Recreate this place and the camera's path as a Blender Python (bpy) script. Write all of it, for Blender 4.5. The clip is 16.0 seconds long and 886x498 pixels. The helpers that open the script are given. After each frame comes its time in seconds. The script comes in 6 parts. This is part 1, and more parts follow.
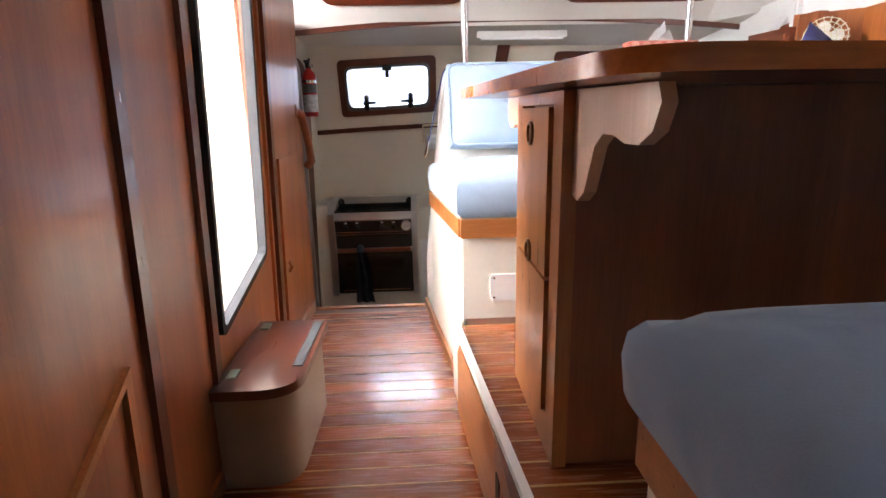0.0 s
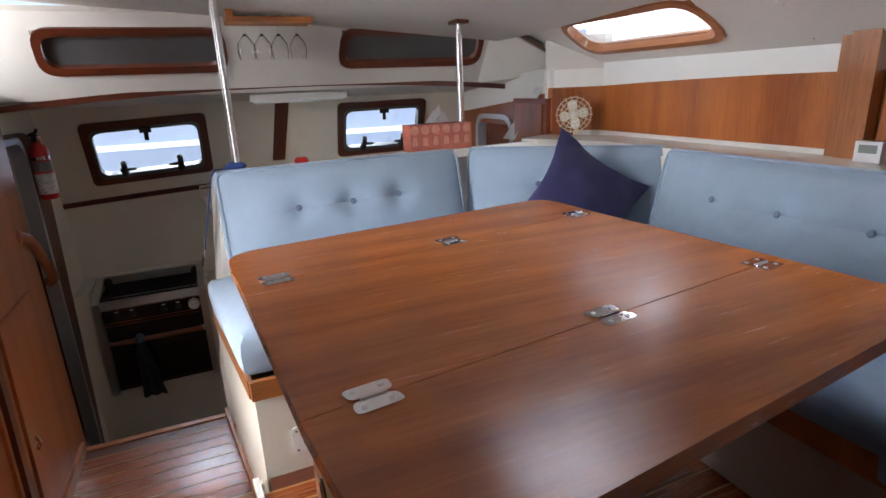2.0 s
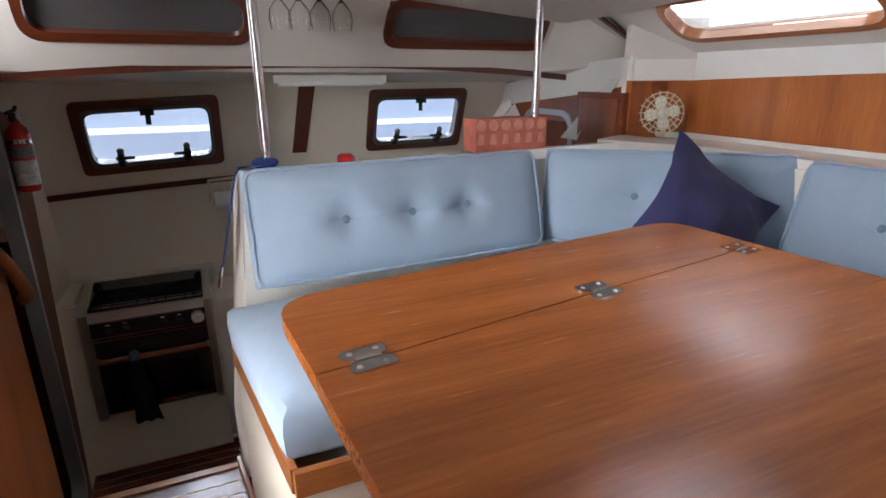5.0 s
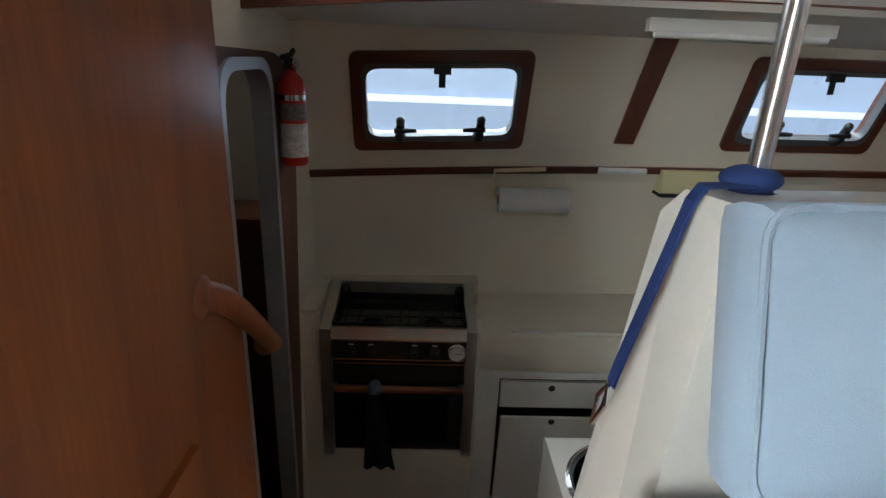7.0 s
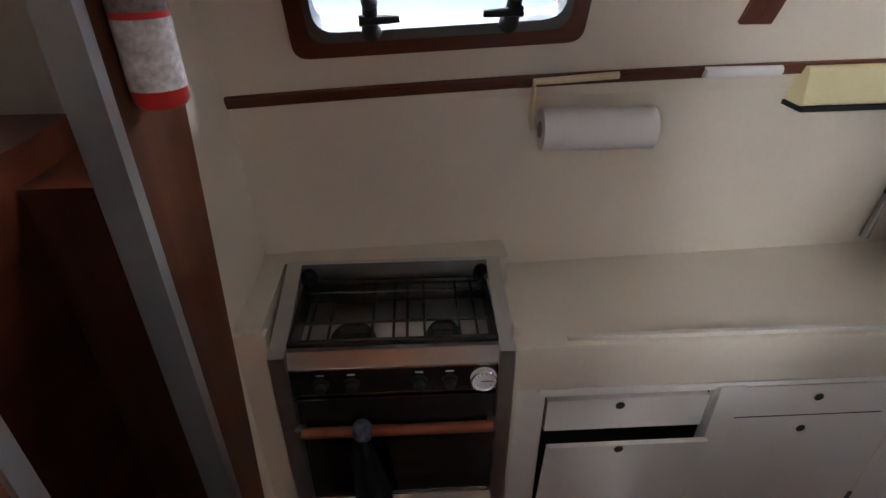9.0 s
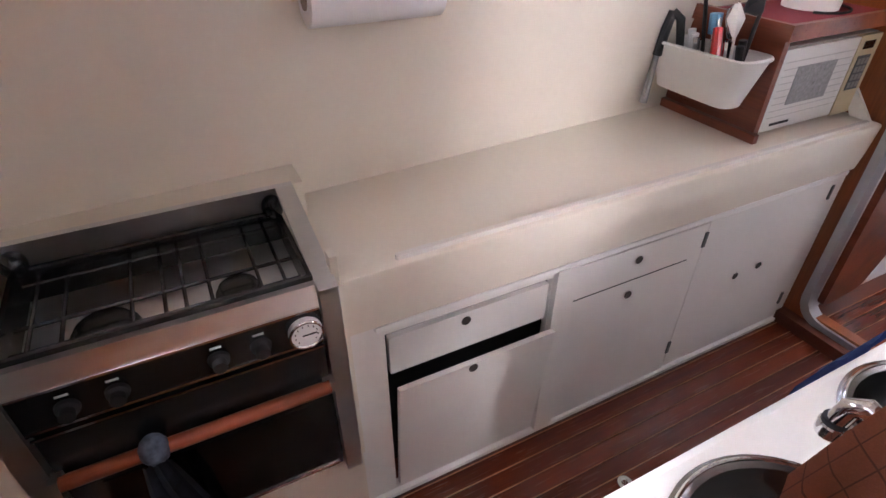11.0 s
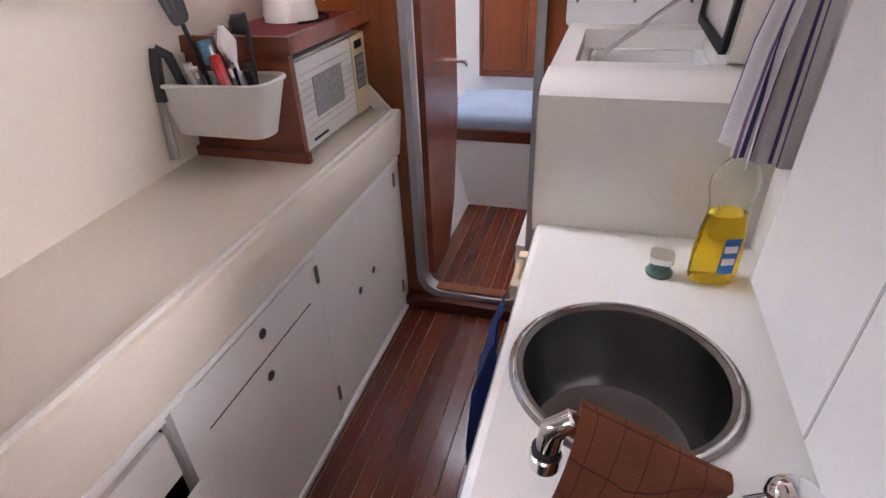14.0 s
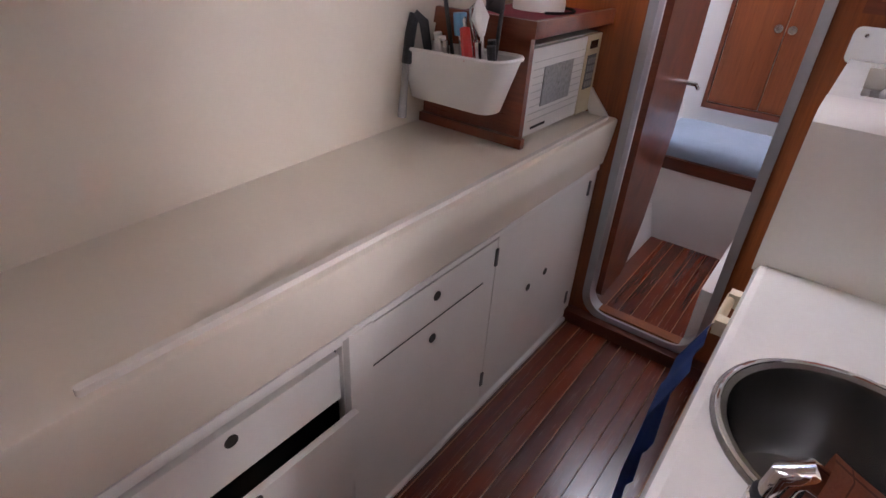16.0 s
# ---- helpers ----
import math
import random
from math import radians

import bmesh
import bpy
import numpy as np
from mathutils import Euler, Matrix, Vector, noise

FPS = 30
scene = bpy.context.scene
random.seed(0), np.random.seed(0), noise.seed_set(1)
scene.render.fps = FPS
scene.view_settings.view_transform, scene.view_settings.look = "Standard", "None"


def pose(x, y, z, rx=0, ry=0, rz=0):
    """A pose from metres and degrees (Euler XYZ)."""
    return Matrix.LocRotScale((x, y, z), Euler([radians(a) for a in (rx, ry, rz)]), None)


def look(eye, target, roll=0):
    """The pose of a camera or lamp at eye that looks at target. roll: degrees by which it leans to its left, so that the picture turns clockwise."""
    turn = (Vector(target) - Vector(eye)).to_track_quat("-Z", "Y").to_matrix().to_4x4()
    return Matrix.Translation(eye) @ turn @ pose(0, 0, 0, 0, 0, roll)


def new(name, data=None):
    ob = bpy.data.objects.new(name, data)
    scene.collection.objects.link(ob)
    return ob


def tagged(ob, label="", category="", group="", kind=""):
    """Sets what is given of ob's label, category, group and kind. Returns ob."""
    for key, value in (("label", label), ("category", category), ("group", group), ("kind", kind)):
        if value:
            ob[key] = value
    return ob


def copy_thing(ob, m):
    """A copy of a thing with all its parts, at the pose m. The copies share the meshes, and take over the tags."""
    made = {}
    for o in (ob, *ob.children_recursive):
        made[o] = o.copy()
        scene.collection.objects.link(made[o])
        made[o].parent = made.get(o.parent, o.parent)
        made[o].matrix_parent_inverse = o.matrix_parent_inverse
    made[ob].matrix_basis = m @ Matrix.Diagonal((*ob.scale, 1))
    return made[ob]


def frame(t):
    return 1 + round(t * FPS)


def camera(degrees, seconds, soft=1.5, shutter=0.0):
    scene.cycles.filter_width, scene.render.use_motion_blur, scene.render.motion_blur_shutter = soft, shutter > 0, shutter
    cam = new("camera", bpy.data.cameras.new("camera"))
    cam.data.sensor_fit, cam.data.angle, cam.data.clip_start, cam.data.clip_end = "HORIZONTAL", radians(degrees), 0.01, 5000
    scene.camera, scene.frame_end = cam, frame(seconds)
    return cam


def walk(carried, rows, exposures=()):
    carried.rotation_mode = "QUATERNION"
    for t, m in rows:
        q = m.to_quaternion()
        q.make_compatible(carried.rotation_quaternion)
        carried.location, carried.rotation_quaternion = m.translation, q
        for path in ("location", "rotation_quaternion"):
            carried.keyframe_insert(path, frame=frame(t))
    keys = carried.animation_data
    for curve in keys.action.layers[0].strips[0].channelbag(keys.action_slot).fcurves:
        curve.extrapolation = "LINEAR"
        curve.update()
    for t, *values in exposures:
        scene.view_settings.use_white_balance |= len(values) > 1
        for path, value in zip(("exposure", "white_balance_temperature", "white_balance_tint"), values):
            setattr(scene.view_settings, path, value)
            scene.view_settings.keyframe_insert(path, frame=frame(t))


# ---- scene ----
cam = camera(78.9, 16.0)
PATH = [
    (0, (0.382, 0.392, 0.938), (0.47, 2.328, 0.441), -1.2),
    (0.5, (0.395, 0.498, 1.073), (0.687, 2.389, 0.491), 0.7),
    (1, (0.429, 0.61, 1.189), (0.829, 2.472, 0.581), 0.0),
    (1.5, (0.468, 0.628, 1.306), (0.994, 2.454, 0.683), -1.1),
    (2, (0.5, 0.581, 1.39), (1.252, 2.341, 0.809), -2.4),
    (2.5, (0.549, 0.571, 1.415), (1.627, 2.174, 0.901), -2.3),
    (3, (0.572, 0.549, 1.417), (1.928, 1.921, 0.886), -1.0),
    (3.5, (0.613, 0.562, 1.417), (2.049, 1.848, 0.882), -1.4),
    (4, (0.6, 0.681, 1.407), (1.828, 2.158, 0.847), -0.2),
    (4.5, (0.528, 0.872, 1.386), (1.524, 2.502, 0.792), 0.3),
    (5, (0.426, 1.105, 1.365), (1.198, 2.848, 0.762), -0.2),
    (5.2, (0.38, 1.208, 1.364), (1.015, 3.0, 0.745), 0.4),
    (7.3, (0.155, 2.28, 1.244), (0.119, 4.159, 0.56), 0.8),
    (7.5, (0.199, 2.36, 1.24), (0.101, 4.228, 0.532), -0.2),
    (8, (0.183, 2.593, 1.227), (0.135, 4.457, 0.504), -0.1),
    (8.2, (0.158, 2.702, 1.235), (0.159, 4.54, 0.446), -0.2),
    (10.3, (0.146, 3.126, 0.973), (0.418, 4.729, -0.192), -1.0),
    (10.5, (0.161, 3.145, 0.959), (0.582, 4.715, -0.205), -1.0),
    (11, (0.188, 3.157, 0.931), (0.933, 4.612, -0.222), 0.3),
    (11.5, (0.244, 3.173, 0.897), (1.173, 4.502, -0.274), -0.5),
    (12, (0.298, 3.214, 0.849), (1.391, 4.352, -0.38), -1.7),
    (12.5, (0.344, 3.229, 0.865), (1.609, 4.213, -0.331), -2.8),
    (13, (0.387, 3.225, 0.864), (1.822, 4.008, -0.289), -1.6),
    (13.5, (0.411, 3.247, 0.856), (1.967, 3.835, -0.253), -1.8),
    (14, (0.454, 3.302, 0.841), (2.075, 3.812, -0.214), -2.5),
    (14.5, (0.495, 3.33, 0.851), (2.204, 3.739, -0.103), -2.3),
    (15, (0.475, 3.343, 0.838), (2.242, 3.683, -0.034), -1.0),
    (15.5, (0.438, 3.37, 0.812), (2.086, 4.035, -0.107), 1.7),
    (16, (0.398, 3.386, 0.783), (1.795, 4.389, -0.239), 3.8),
]
EXPOSURES = [(0.0, 0.38, 6150, 13), (0.5, 0.1, 6100, 12), (1.0, -0.28, 6150, 13), (1.5, -0.78, 6050, 12), (2.0, -0.9, 6000, 11), (2.5, -0.88, 5950, 10), (3.5, -0.72, 5900, 8), (4.0, -0.75, 5950, 12), (5.0, -1.0, 6050, 12), (7.4, -1.1, 5900, 1), (8.2, -0.85, 5950, 5), (10.3, 0.98, 6000, 22), (12.0, 1.1, 6000, 23), (13.5, 0.85, 6150, 24), (15.0, 0.78, 6150, 24), (15.5, 0.25, 6250, 26), (16.0, 0.35, 6150, 27)]
walk(cam, [(t, look(eye, target, roll)) for t, eye, target, roll in PATH], EXPOSURES)

# ---- world and large lights ----
SUN_UP, SUN_TURN = radians(52), radians(215)
world = bpy.data.worlds.new("world")
scene.world = world
world.use_nodes = True
wn = world.node_tree.nodes
sky = wn.new("ShaderNodeTexSky")
sky.sky_type, sky.sun_disc, sky.sun_elevation, sky.sun_rotation = "NISHITA", False, SUN_UP, SUN_TURN
wn["Background"].inputs["Strength"].default_value = 0.15
world.node_tree.links.new(sky.outputs[0], wn["Background"].inputs["Color"])


def lamp(name, eye, target, w, h, watts, colour=(1, 0.97, 0.93)):
    data = bpy.data.lights.new(name, "AREA")
    data.shape, data.size, data.size_y, data.energy, data.color = "RECTANGLE", w, h, watts, colour
    ob = new(name, data)
    ob.matrix_world = look(eye, target)
    return ob


sun = bpy.data.lights.new("sun", "SUN")
sun.energy, sun.angle, sun.color = 1.0, radians(12), (1, 0.95, 0.87)
new("sun", sun).matrix_world = pose(0, 0, 6, 38, 0, 215)

# daylight at the openings
lamp("door_daylight", (-1.7, 1.1, 1.5), (1.2, 2.0, 1.05), 3.4, 1.5, 780)
lamp("windscreen_daylight_1", (2.75, 2.5, 2.15), (2.0, 2.5, 1.2), 1.3, 0.7, 16, (0.93, 0.97, 1))
lamp("windscreen_daylight_2", (2.75, 0.8, 2.15), (2.0, 0.8, 1.2), 1.3, 0.7, 48, (0.93, 0.97, 1))
lamp("hatch_daylight", (1.62, 2.0, 2.15), (1.62, 2.0, 0.5), 0.6, 0.6, 16, (0.93, 0.97, 1))
lamp("galley_daylight_1", (0.22, 4.95, 1.75), (0.22, 4.2, 1.05), 0.6, 0.45, 52, (0.9, 0.95, 1))
lamp("galley_daylight_2", (1.66, 4.95, 1.75), (1.66, 4.2, 1.05), 0.6, 0.45, 35, (0.9, 0.95, 1))


# ---- materials ----
def surface(name, base, rough=0.5, metal=0.0, vary=0.06, scale=6.0, fine=120.0, bump=0.05, coat=0.0, spread=(1, 1, 1), rand=0.0, sheen=0.0):
    """A base colour with broad stains, fine grain and relief; spread stretches the grain."""
    m = bpy.data.materials.new(name)
    m.use_nodes = True
    n, l = m.node_tree.nodes, m.node_tree.links
    p = n["Principled BSDF"]
    p.inputs["Metallic"].default_value = metal
    p.inputs["Coat Weight"].default_value = coat
    p.inputs["Coat Roughness"].default_value = 0.08
    p.inputs["Sheen Weight"].default_value = sheen
    tc, mp = n.new("ShaderNodeTexCoord"), n.new("ShaderNodeMapping")
    mp.inputs["Scale"].default_value = spread
    l.new(tc.outputs["Object"], mp.inputs["Vector"])
    broad, grain = n.new("ShaderNodeTexNoise"), n.new("ShaderNodeTexNoise")
    broad.inputs["Scale"].default_value, broad.inputs["Detail"].default_value = scale, 4
    grain.inputs["Scale"].default_value, grain.inputs["Detail"].default_value = fine, 3
    l.new(mp.outputs[0], broad.inputs["Vector"])
    l.new(mp.outputs[0], grain.inputs["Vector"])
    add = n.new("ShaderNodeMath")
    add.operation = "MULTIPLY_ADD"
    add.inputs[1].default_value = 0.35
    l.new(grain.outputs["Fac"], add.inputs[0])
    l.new(broad.outputs["Fac"], add.inputs[2])
    ramp = n.new("ShaderNodeMapRange")
    ramp.inputs["From Min"].default_value, ramp.inputs["From Max"].default_value = 0.35, 1.0
    ramp.inputs["To Min"].default_value, ramp.inputs["To Max"].default_value = 1 - vary * 2, 1 + vary
    l.new(add.outputs[0], ramp.inputs["Value"])
    last = ramp.outputs[0]
    if rand:
        info, rr, mul = n.new("ShaderNodeObjectInfo"), n.new("ShaderNodeMapRange"), n.new("ShaderNodeMath")
        rr.inputs["To Min"].default_value, rr.inputs["To Max"].default_value = 1 - rand, 1 + rand
        mul.operation = "MULTIPLY"
        l.new(info.outputs["Random"], rr.inputs["Value"])
        l.new(rr.outputs[0], mul.inputs[0])
        l.new(last, mul.inputs[1])
        last = mul.outputs[0]
    mix = n.new("ShaderNodeVectorMath")
    mix.operation = "SCALE"
    mix.inputs[0].default_value = base
    l.new(last, mix.inputs["Scale"])
    l.new(mix.outputs[0], p.inputs["Base Color"])
    rm = n.new("ShaderNodeMapRange")
    rm.inputs["To Min"].default_value, rm.inputs["To Max"].default_value = max(0.02, rough * 0.8), min(1, rough * 1.2)
    l.new(broad.outputs["Fac"], rm.inputs["Value"])
    l.new(rm.outputs[0], p.inputs["Roughness"])
    if bump:
        b = n.new("ShaderNodeBump")
        b.inputs["Strength"].default_value, b.inputs["Distance"].default_value = bump, 0.002
        l.new(grain.outputs["Fac"], b.inputs["Height"])
        l.new(b.outputs[0], p.inputs["Normal"])
    return m


def wood(name, light, dark, along="x", rough=0.3, coat=0.5, rand=0.0, figure=1.0):
    """Varnished timber with grain along one axis."""
    m = bpy.data.materials.new(name)
    m.use_nodes = True
    n, l = m.node_tree.nodes, m.node_tree.links
    p = n["Principled BSDF"]
    p.inputs["Coat Weight"].default_value, p.inputs["Coat Roughness"].default_value = coat, 0.12
    p.inputs["Specular IOR Level"].default_value = 0.38
    tc, mp = n.new("ShaderNodeTexCoord"), n.new("ShaderNodeMapping")
    mp.inputs["Scale"].default_value = [0.06 if a == along else 1.0 for a in "xyz"]
    l.new(tc.outputs["Object"], mp.inputs["Vector"])
    vec = mp.outputs[0]
    if rand:
        info, mul, sh = n.new("ShaderNodeObjectInfo"), n.new("ShaderNodeMath"), n.new("ShaderNodeVectorMath")
        mul.operation, mul.inputs[1].default_value, sh.operation = "MULTIPLY", 37.0, "ADD"
        l.new(info.outputs["Random"], mul.inputs[0])
        l.new(vec, sh.inputs[0])
        l.new(mul.outputs[0], sh.inputs[1])
        vec = sh.outputs[0]
    big, fine = n.new("ShaderNodeTexNoise"), n.new("ShaderNodeTexNoise")
    big.inputs["Scale"].default_value, big.inputs["Detail"].default_value, big.inputs["Distortion"].default_value = 9 * figure, 5, 0.6
    fine.inputs["Scale"].default_value, fine.inputs["Detail"].default_value = 160, 4
    l.new(vec, big.inputs["Vector"])
    l.new(vec, fine.inputs["Vector"])
    add = n.new("ShaderNodeMath")
    add.operation, add.inputs[1].default_value = "MULTIPLY_ADD", 0.45
    l.new(fine.outputs["Fac"], add.inputs[0])
    l.new(big.outputs["Fac"], add.inputs[2])
    ramp = n.new("ShaderNodeValToRGB")
    ramp.color_ramp.elements[0].position, ramp.color_ramp.elements[1].position = 0.5, 0.95
    ramp.color_ramp.elements[0].color, ramp.color_ramp.elements[1].color = (*dark, 1), (*light, 1)
    l.new(add.outputs[0], ramp.inputs["Fac"])
    out = ramp.outputs[0]
    if rand:
        rr, sc = n.new("ShaderNodeMapRange"), n.new("ShaderNodeVectorMath")
        rr.inputs["To Min"].default_value, rr.inputs["To Max"].default_value, sc.operation = 1 - rand, 1 + rand, "SCALE"
        l.new(info.outputs["Random"], rr.inputs["Value"])
        l.new(out, sc.inputs[0])
        l.new(rr.outputs[0], sc.inputs["Scale"])
        out = sc.outputs[0]
    l.new(out, p.inputs["Base Color"])
    rm = n.new("ShaderNodeMapRange")
    rm.inputs["To Min"].default_value, rm.inputs["To Max"].default_value = rough * 0.75, rough * 1.3
    l.new(fine.outputs["Fac"], rm.inputs["Value"])
    l.new(rm.outputs[0], p.inputs["Roughness"])
    b = n.new("ShaderNodeBump")
    b.inputs["Strength"].default_value, b.inputs["Distance"].default_value = 0.06, 0.001
    l.new(fine.outputs["Fac"], b.inputs["Height"])
    l.new(b.outputs[0], p.inputs["Normal"])
    return m


def glow(name, colour, strength):
    m = bpy.data.materials.new(name)
    m.use_nodes = True
    p = m.node_tree.nodes["Principled BSDF"]
    p.inputs["Base Color"].default_value = (*colour, 1)
    p.inputs["Emission Color"].default_value = (*colour, 1)
    p.inputs["Emission Strength"].default_value = strength
    return m


def clear(name, colour=(1, 1, 1), rough=0.0, ior=1.45):
    m = bpy.data.materials.new(name)
    m.use_nodes = True
    p = m.node_tree.nodes["Principled BSDF"]
    p.inputs["Base Color"].default_value = (*colour, 1)
    p.inputs["Roughness"].default_value = rough
    p.inputs["IOR"].default_value = ior
    p.inputs["Transmission Weight"].default_value = 1
    return m


TEAK_X = wood("teak_x", (0.42, 0.155, 0.042), (0.19, 0.055, 0.015), "x")
TEAK_Y = wood("teak_y", (0.42, 0.155, 0.042), (0.19, 0.055, 0.015), "y")
TEAK_Z = wood("teak_z", (0.42, 0.155, 0.042), (0.2, 0.06, 0.016), "z")
TABLE_TOP = wood("table_teak", (0.48, 0.148, 0.028), (0.25, 0.064, 0.012), "x", 0.24, 0.12, 0.0, 1.1)
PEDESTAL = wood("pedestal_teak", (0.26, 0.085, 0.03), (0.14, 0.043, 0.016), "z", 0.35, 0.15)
MAHOGANY_X = wood("mahogany_x", (0.13, 0.03, 0.011), (0.06, 0.013, 0.006), "x")
MAHOGANY_Y = wood("mahogany_y", (0.13, 0.03, 0.011), (0.06, 0.013, 0.006), "y")
MAHOGANY_Z = wood("mahogany_z", (0.13, 0.03, 0.011), (0.06, 0.013, 0.006), "z")
DOOR_Z = wood("bulkhead_teak", (0.31, 0.092, 0.024), (0.155, 0.04, 0.011), "z", 0.32, 0.25)
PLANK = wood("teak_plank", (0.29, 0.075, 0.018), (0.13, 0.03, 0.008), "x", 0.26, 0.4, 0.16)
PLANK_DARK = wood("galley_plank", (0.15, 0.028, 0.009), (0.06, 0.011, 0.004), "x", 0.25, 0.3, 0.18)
DARK_SPLINE = wood("dark_spline", (0.5, 0.2, 0.07), (0.32, 0.12, 0.04), "x", 0.3, 0.3)
PANEL_DARK = wood("dark_panel", (0.13, 0.038, 0.012), (0.06, 0.016, 0.006), "z", 0.5, 0.08)
HOLLY = wood("holly_strip", (0.55, 0.3, 0.11), (0.36, 0.17, 0.05), "x", 0.3, 0.4)
CREAM = surface("cream_gelcoat", (0.74, 0.68, 0.57), 0.3, vary=0.03, scale=3, fine=60, bump=0.03, coat=0.3)
WHITE_GEL = surface("white_gelcoat", (0.8, 0.77, 0.7), 0.25, vary=0.03, scale=4, fine=90, bump=0.03, coat=0.4)
LOCKER_WHITE = surface("locker_paint", (0.78, 0.76, 0.72), 0.35, vary=0.03, scale=5, fine=110, bump=0.05)
# Cream gelcoat darkened to stand in for the table's shadow on one bench.
SHADED_CREAM = surface("shaded_cream_gelcoat", (0.3, 0.245, 0.2), 0.45, vary=0.05, scale=4, fine=90, bump=0.04)
LINER = surface("headliner_vinyl", (0.66, 0.62, 0.57), 0.6, vary=0.04, scale=3, fine=220, bump=0.12)
WHITE_TRIM = surface("white_paint", (0.8, 0.79, 0.76), 0.4, vary=0.02, scale=5)
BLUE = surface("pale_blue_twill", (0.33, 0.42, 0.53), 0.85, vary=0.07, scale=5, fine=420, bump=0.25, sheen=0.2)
# Darker copy of the twill, with the weaker light put into its colour.
BLUE_SHADED = surface("shaded_blue_twill", (0.17, 0.225, 0.31), 0.85, vary=0.08, scale=5, fine=420, bump=0.25, sheen=0.2)
NAVY = surface("navy_cotton", (0.024, 0.021, 0.085), 0.95, vary=0.1, scale=6, fine=450, bump=0.3, sheen=0.1)


def creased(m, scale, depth):
    """Adds soft creases to a cloth's relief."""
    n, l = m.node_tree.nodes, m.node_tree.links
    p = n["Principled BSDF"]
    under = p.inputs["Normal"].links[0].from_socket
    tc, tx, b = n.new("ShaderNodeTexCoord"), n.new("ShaderNodeTexNoise"), n.new("ShaderNodeBump")
    tx.inputs["Scale"].default_value, tx.inputs["Detail"].default_value, tx.inputs["Distortion"].default_value = scale, 1.5, 0.5
    b.inputs["Strength"].default_value, b.inputs["Distance"].default_value = 0.5, depth
    l.new(tc.outputs["Object"], tx.inputs["Vector"])
    l.new(tx.outputs["Fac"], b.inputs["Height"])
    l.new(under, b.inputs["Normal"])
    l.new(b.outputs[0], p.inputs["Normal"])


creased(BLUE, 8, 0.018)
creased(BLUE_SHADED, 9, 0.02)
creased(NAVY, 7, 0.035)
STEEL = surface("brushed_steel", (0.6, 0.59, 0.57), 0.3, 1.0, vary=0.05, scale=8, fine=200, spread=(0.1, 1, 1))
CHROME = surface("chrome", (0.78, 0.78, 0.79), 0.08, 1.0, vary=0.02)
ALU = surface("door_aluminium", (0.5, 0.51, 0.53), 0.4, 0.9, vary=0.05)
BLACK = surface("black_enamel", (0.012, 0.012, 0.013), 0.25, vary=0.1)
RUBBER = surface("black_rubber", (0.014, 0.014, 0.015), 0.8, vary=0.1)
DARKGREY = surface("dark_grey_grip", (0.06, 0.065, 0.068), 0.9, vary=0.1, fine=300, bump=0.3)
CARPET_TAN = surface("tan_carpet", (0.3, 0.24, 0.19), 1.0, vary=0.1, fine=500, bump=0.5)
GLASS = clear("glass")
RED = surface("red_enamel", (0.5, 0.015, 0.012), 0.3, vary=0.05, coat=0.4)
PAPER = surface("white_paper", (0.8, 0.8, 0.79), 0.9, vary=0.03, fine=300, bump=0.1)


# ---- mesh helpers ----
def part(name, bm, material, parent=None, label="", smooth=False, bevel=0.0, kind=""):
    """Links a bmesh, built in world metres, as one mesh object; under a parent it takes that one's origin."""
    if bevel:
        edges = [e for e in bm.edges if len(e.link_faces) == 2 and e.calc_face_angle(0) > 0.5]
        bmesh.ops.bevel(bm, geom=edges, offset=bevel, segments=2, affect="EDGES", profile=0.6, clamp_overlap=True)
    bmesh.ops.recalc_face_normals(bm, faces=bm.faces)
    me = bpy.data.meshes.new(name)
    ob = new(name, me)
    if parent:
        ob.parent = parent
        m = Matrix.Identity(4)
        p = parent
        while p:
            m = p.matrix_basis @ m
            p = p.parent
        bm.transform(m.inverted())
    else:
        lo = Vector([min(v.co[i] for v in bm.verts) for i in range(3)])
        hi = Vector([max(v.co[i] for v in bm.verts) for i in range(3)])
        c = Vector(((lo.x + hi.x) / 2, (lo.y + hi.y) / 2, lo.z))
        bm.transform(Matrix.Translation(-c))
        ob.location = c
    bm.to_mesh(me)
    bm.free()
    me.materials.append(material)
    if smooth:
        me.shade_smooth()
        me.set_sharp_from_angle(angle=radians(38))
    return tagged(ob, label, kind=kind)


def thing(name, at, label, category, group="", kind="", turn=0.0):
    ob = new(name)
    ob.empty_display_size = 0.05
    ob.matrix_basis = pose(*at, 0, 0, turn)
    return tagged(ob, label, category, group, kind)


def box(lo, hi, bm=None):
    bm = bm or bmesh.new()
    v = [bm.verts.new((x, y, z)) for z in (lo[2], hi[2]) for y in (lo[1], hi[1]) for x in (lo[0], hi[0])]
    for f in ((0, 2, 3, 1), (4, 5, 7, 6), (0, 1, 5, 4), (2, 6, 7, 3), (0, 4, 6, 2), (1, 3, 7, 5)):
        bm.faces.new([v[i] for i in f])
    return bm


def prism(loop, off, bm=None):
    """A loop of points pushed along off."""
    bm = bm or bmesh.new()
    off = Vector(off)
    a = [bm.verts.new(p) for p in loop]
    b = [bm.verts.new(Vector(p) + off) for p in loop]
    n = len(a)
    bm.faces.new(a)
    bm.faces.new(b[::-1])
    for i in range(n):
        bm.faces.new((a[i], b[i], b[(i + 1) % n], a[(i + 1) % n]))
    return bm


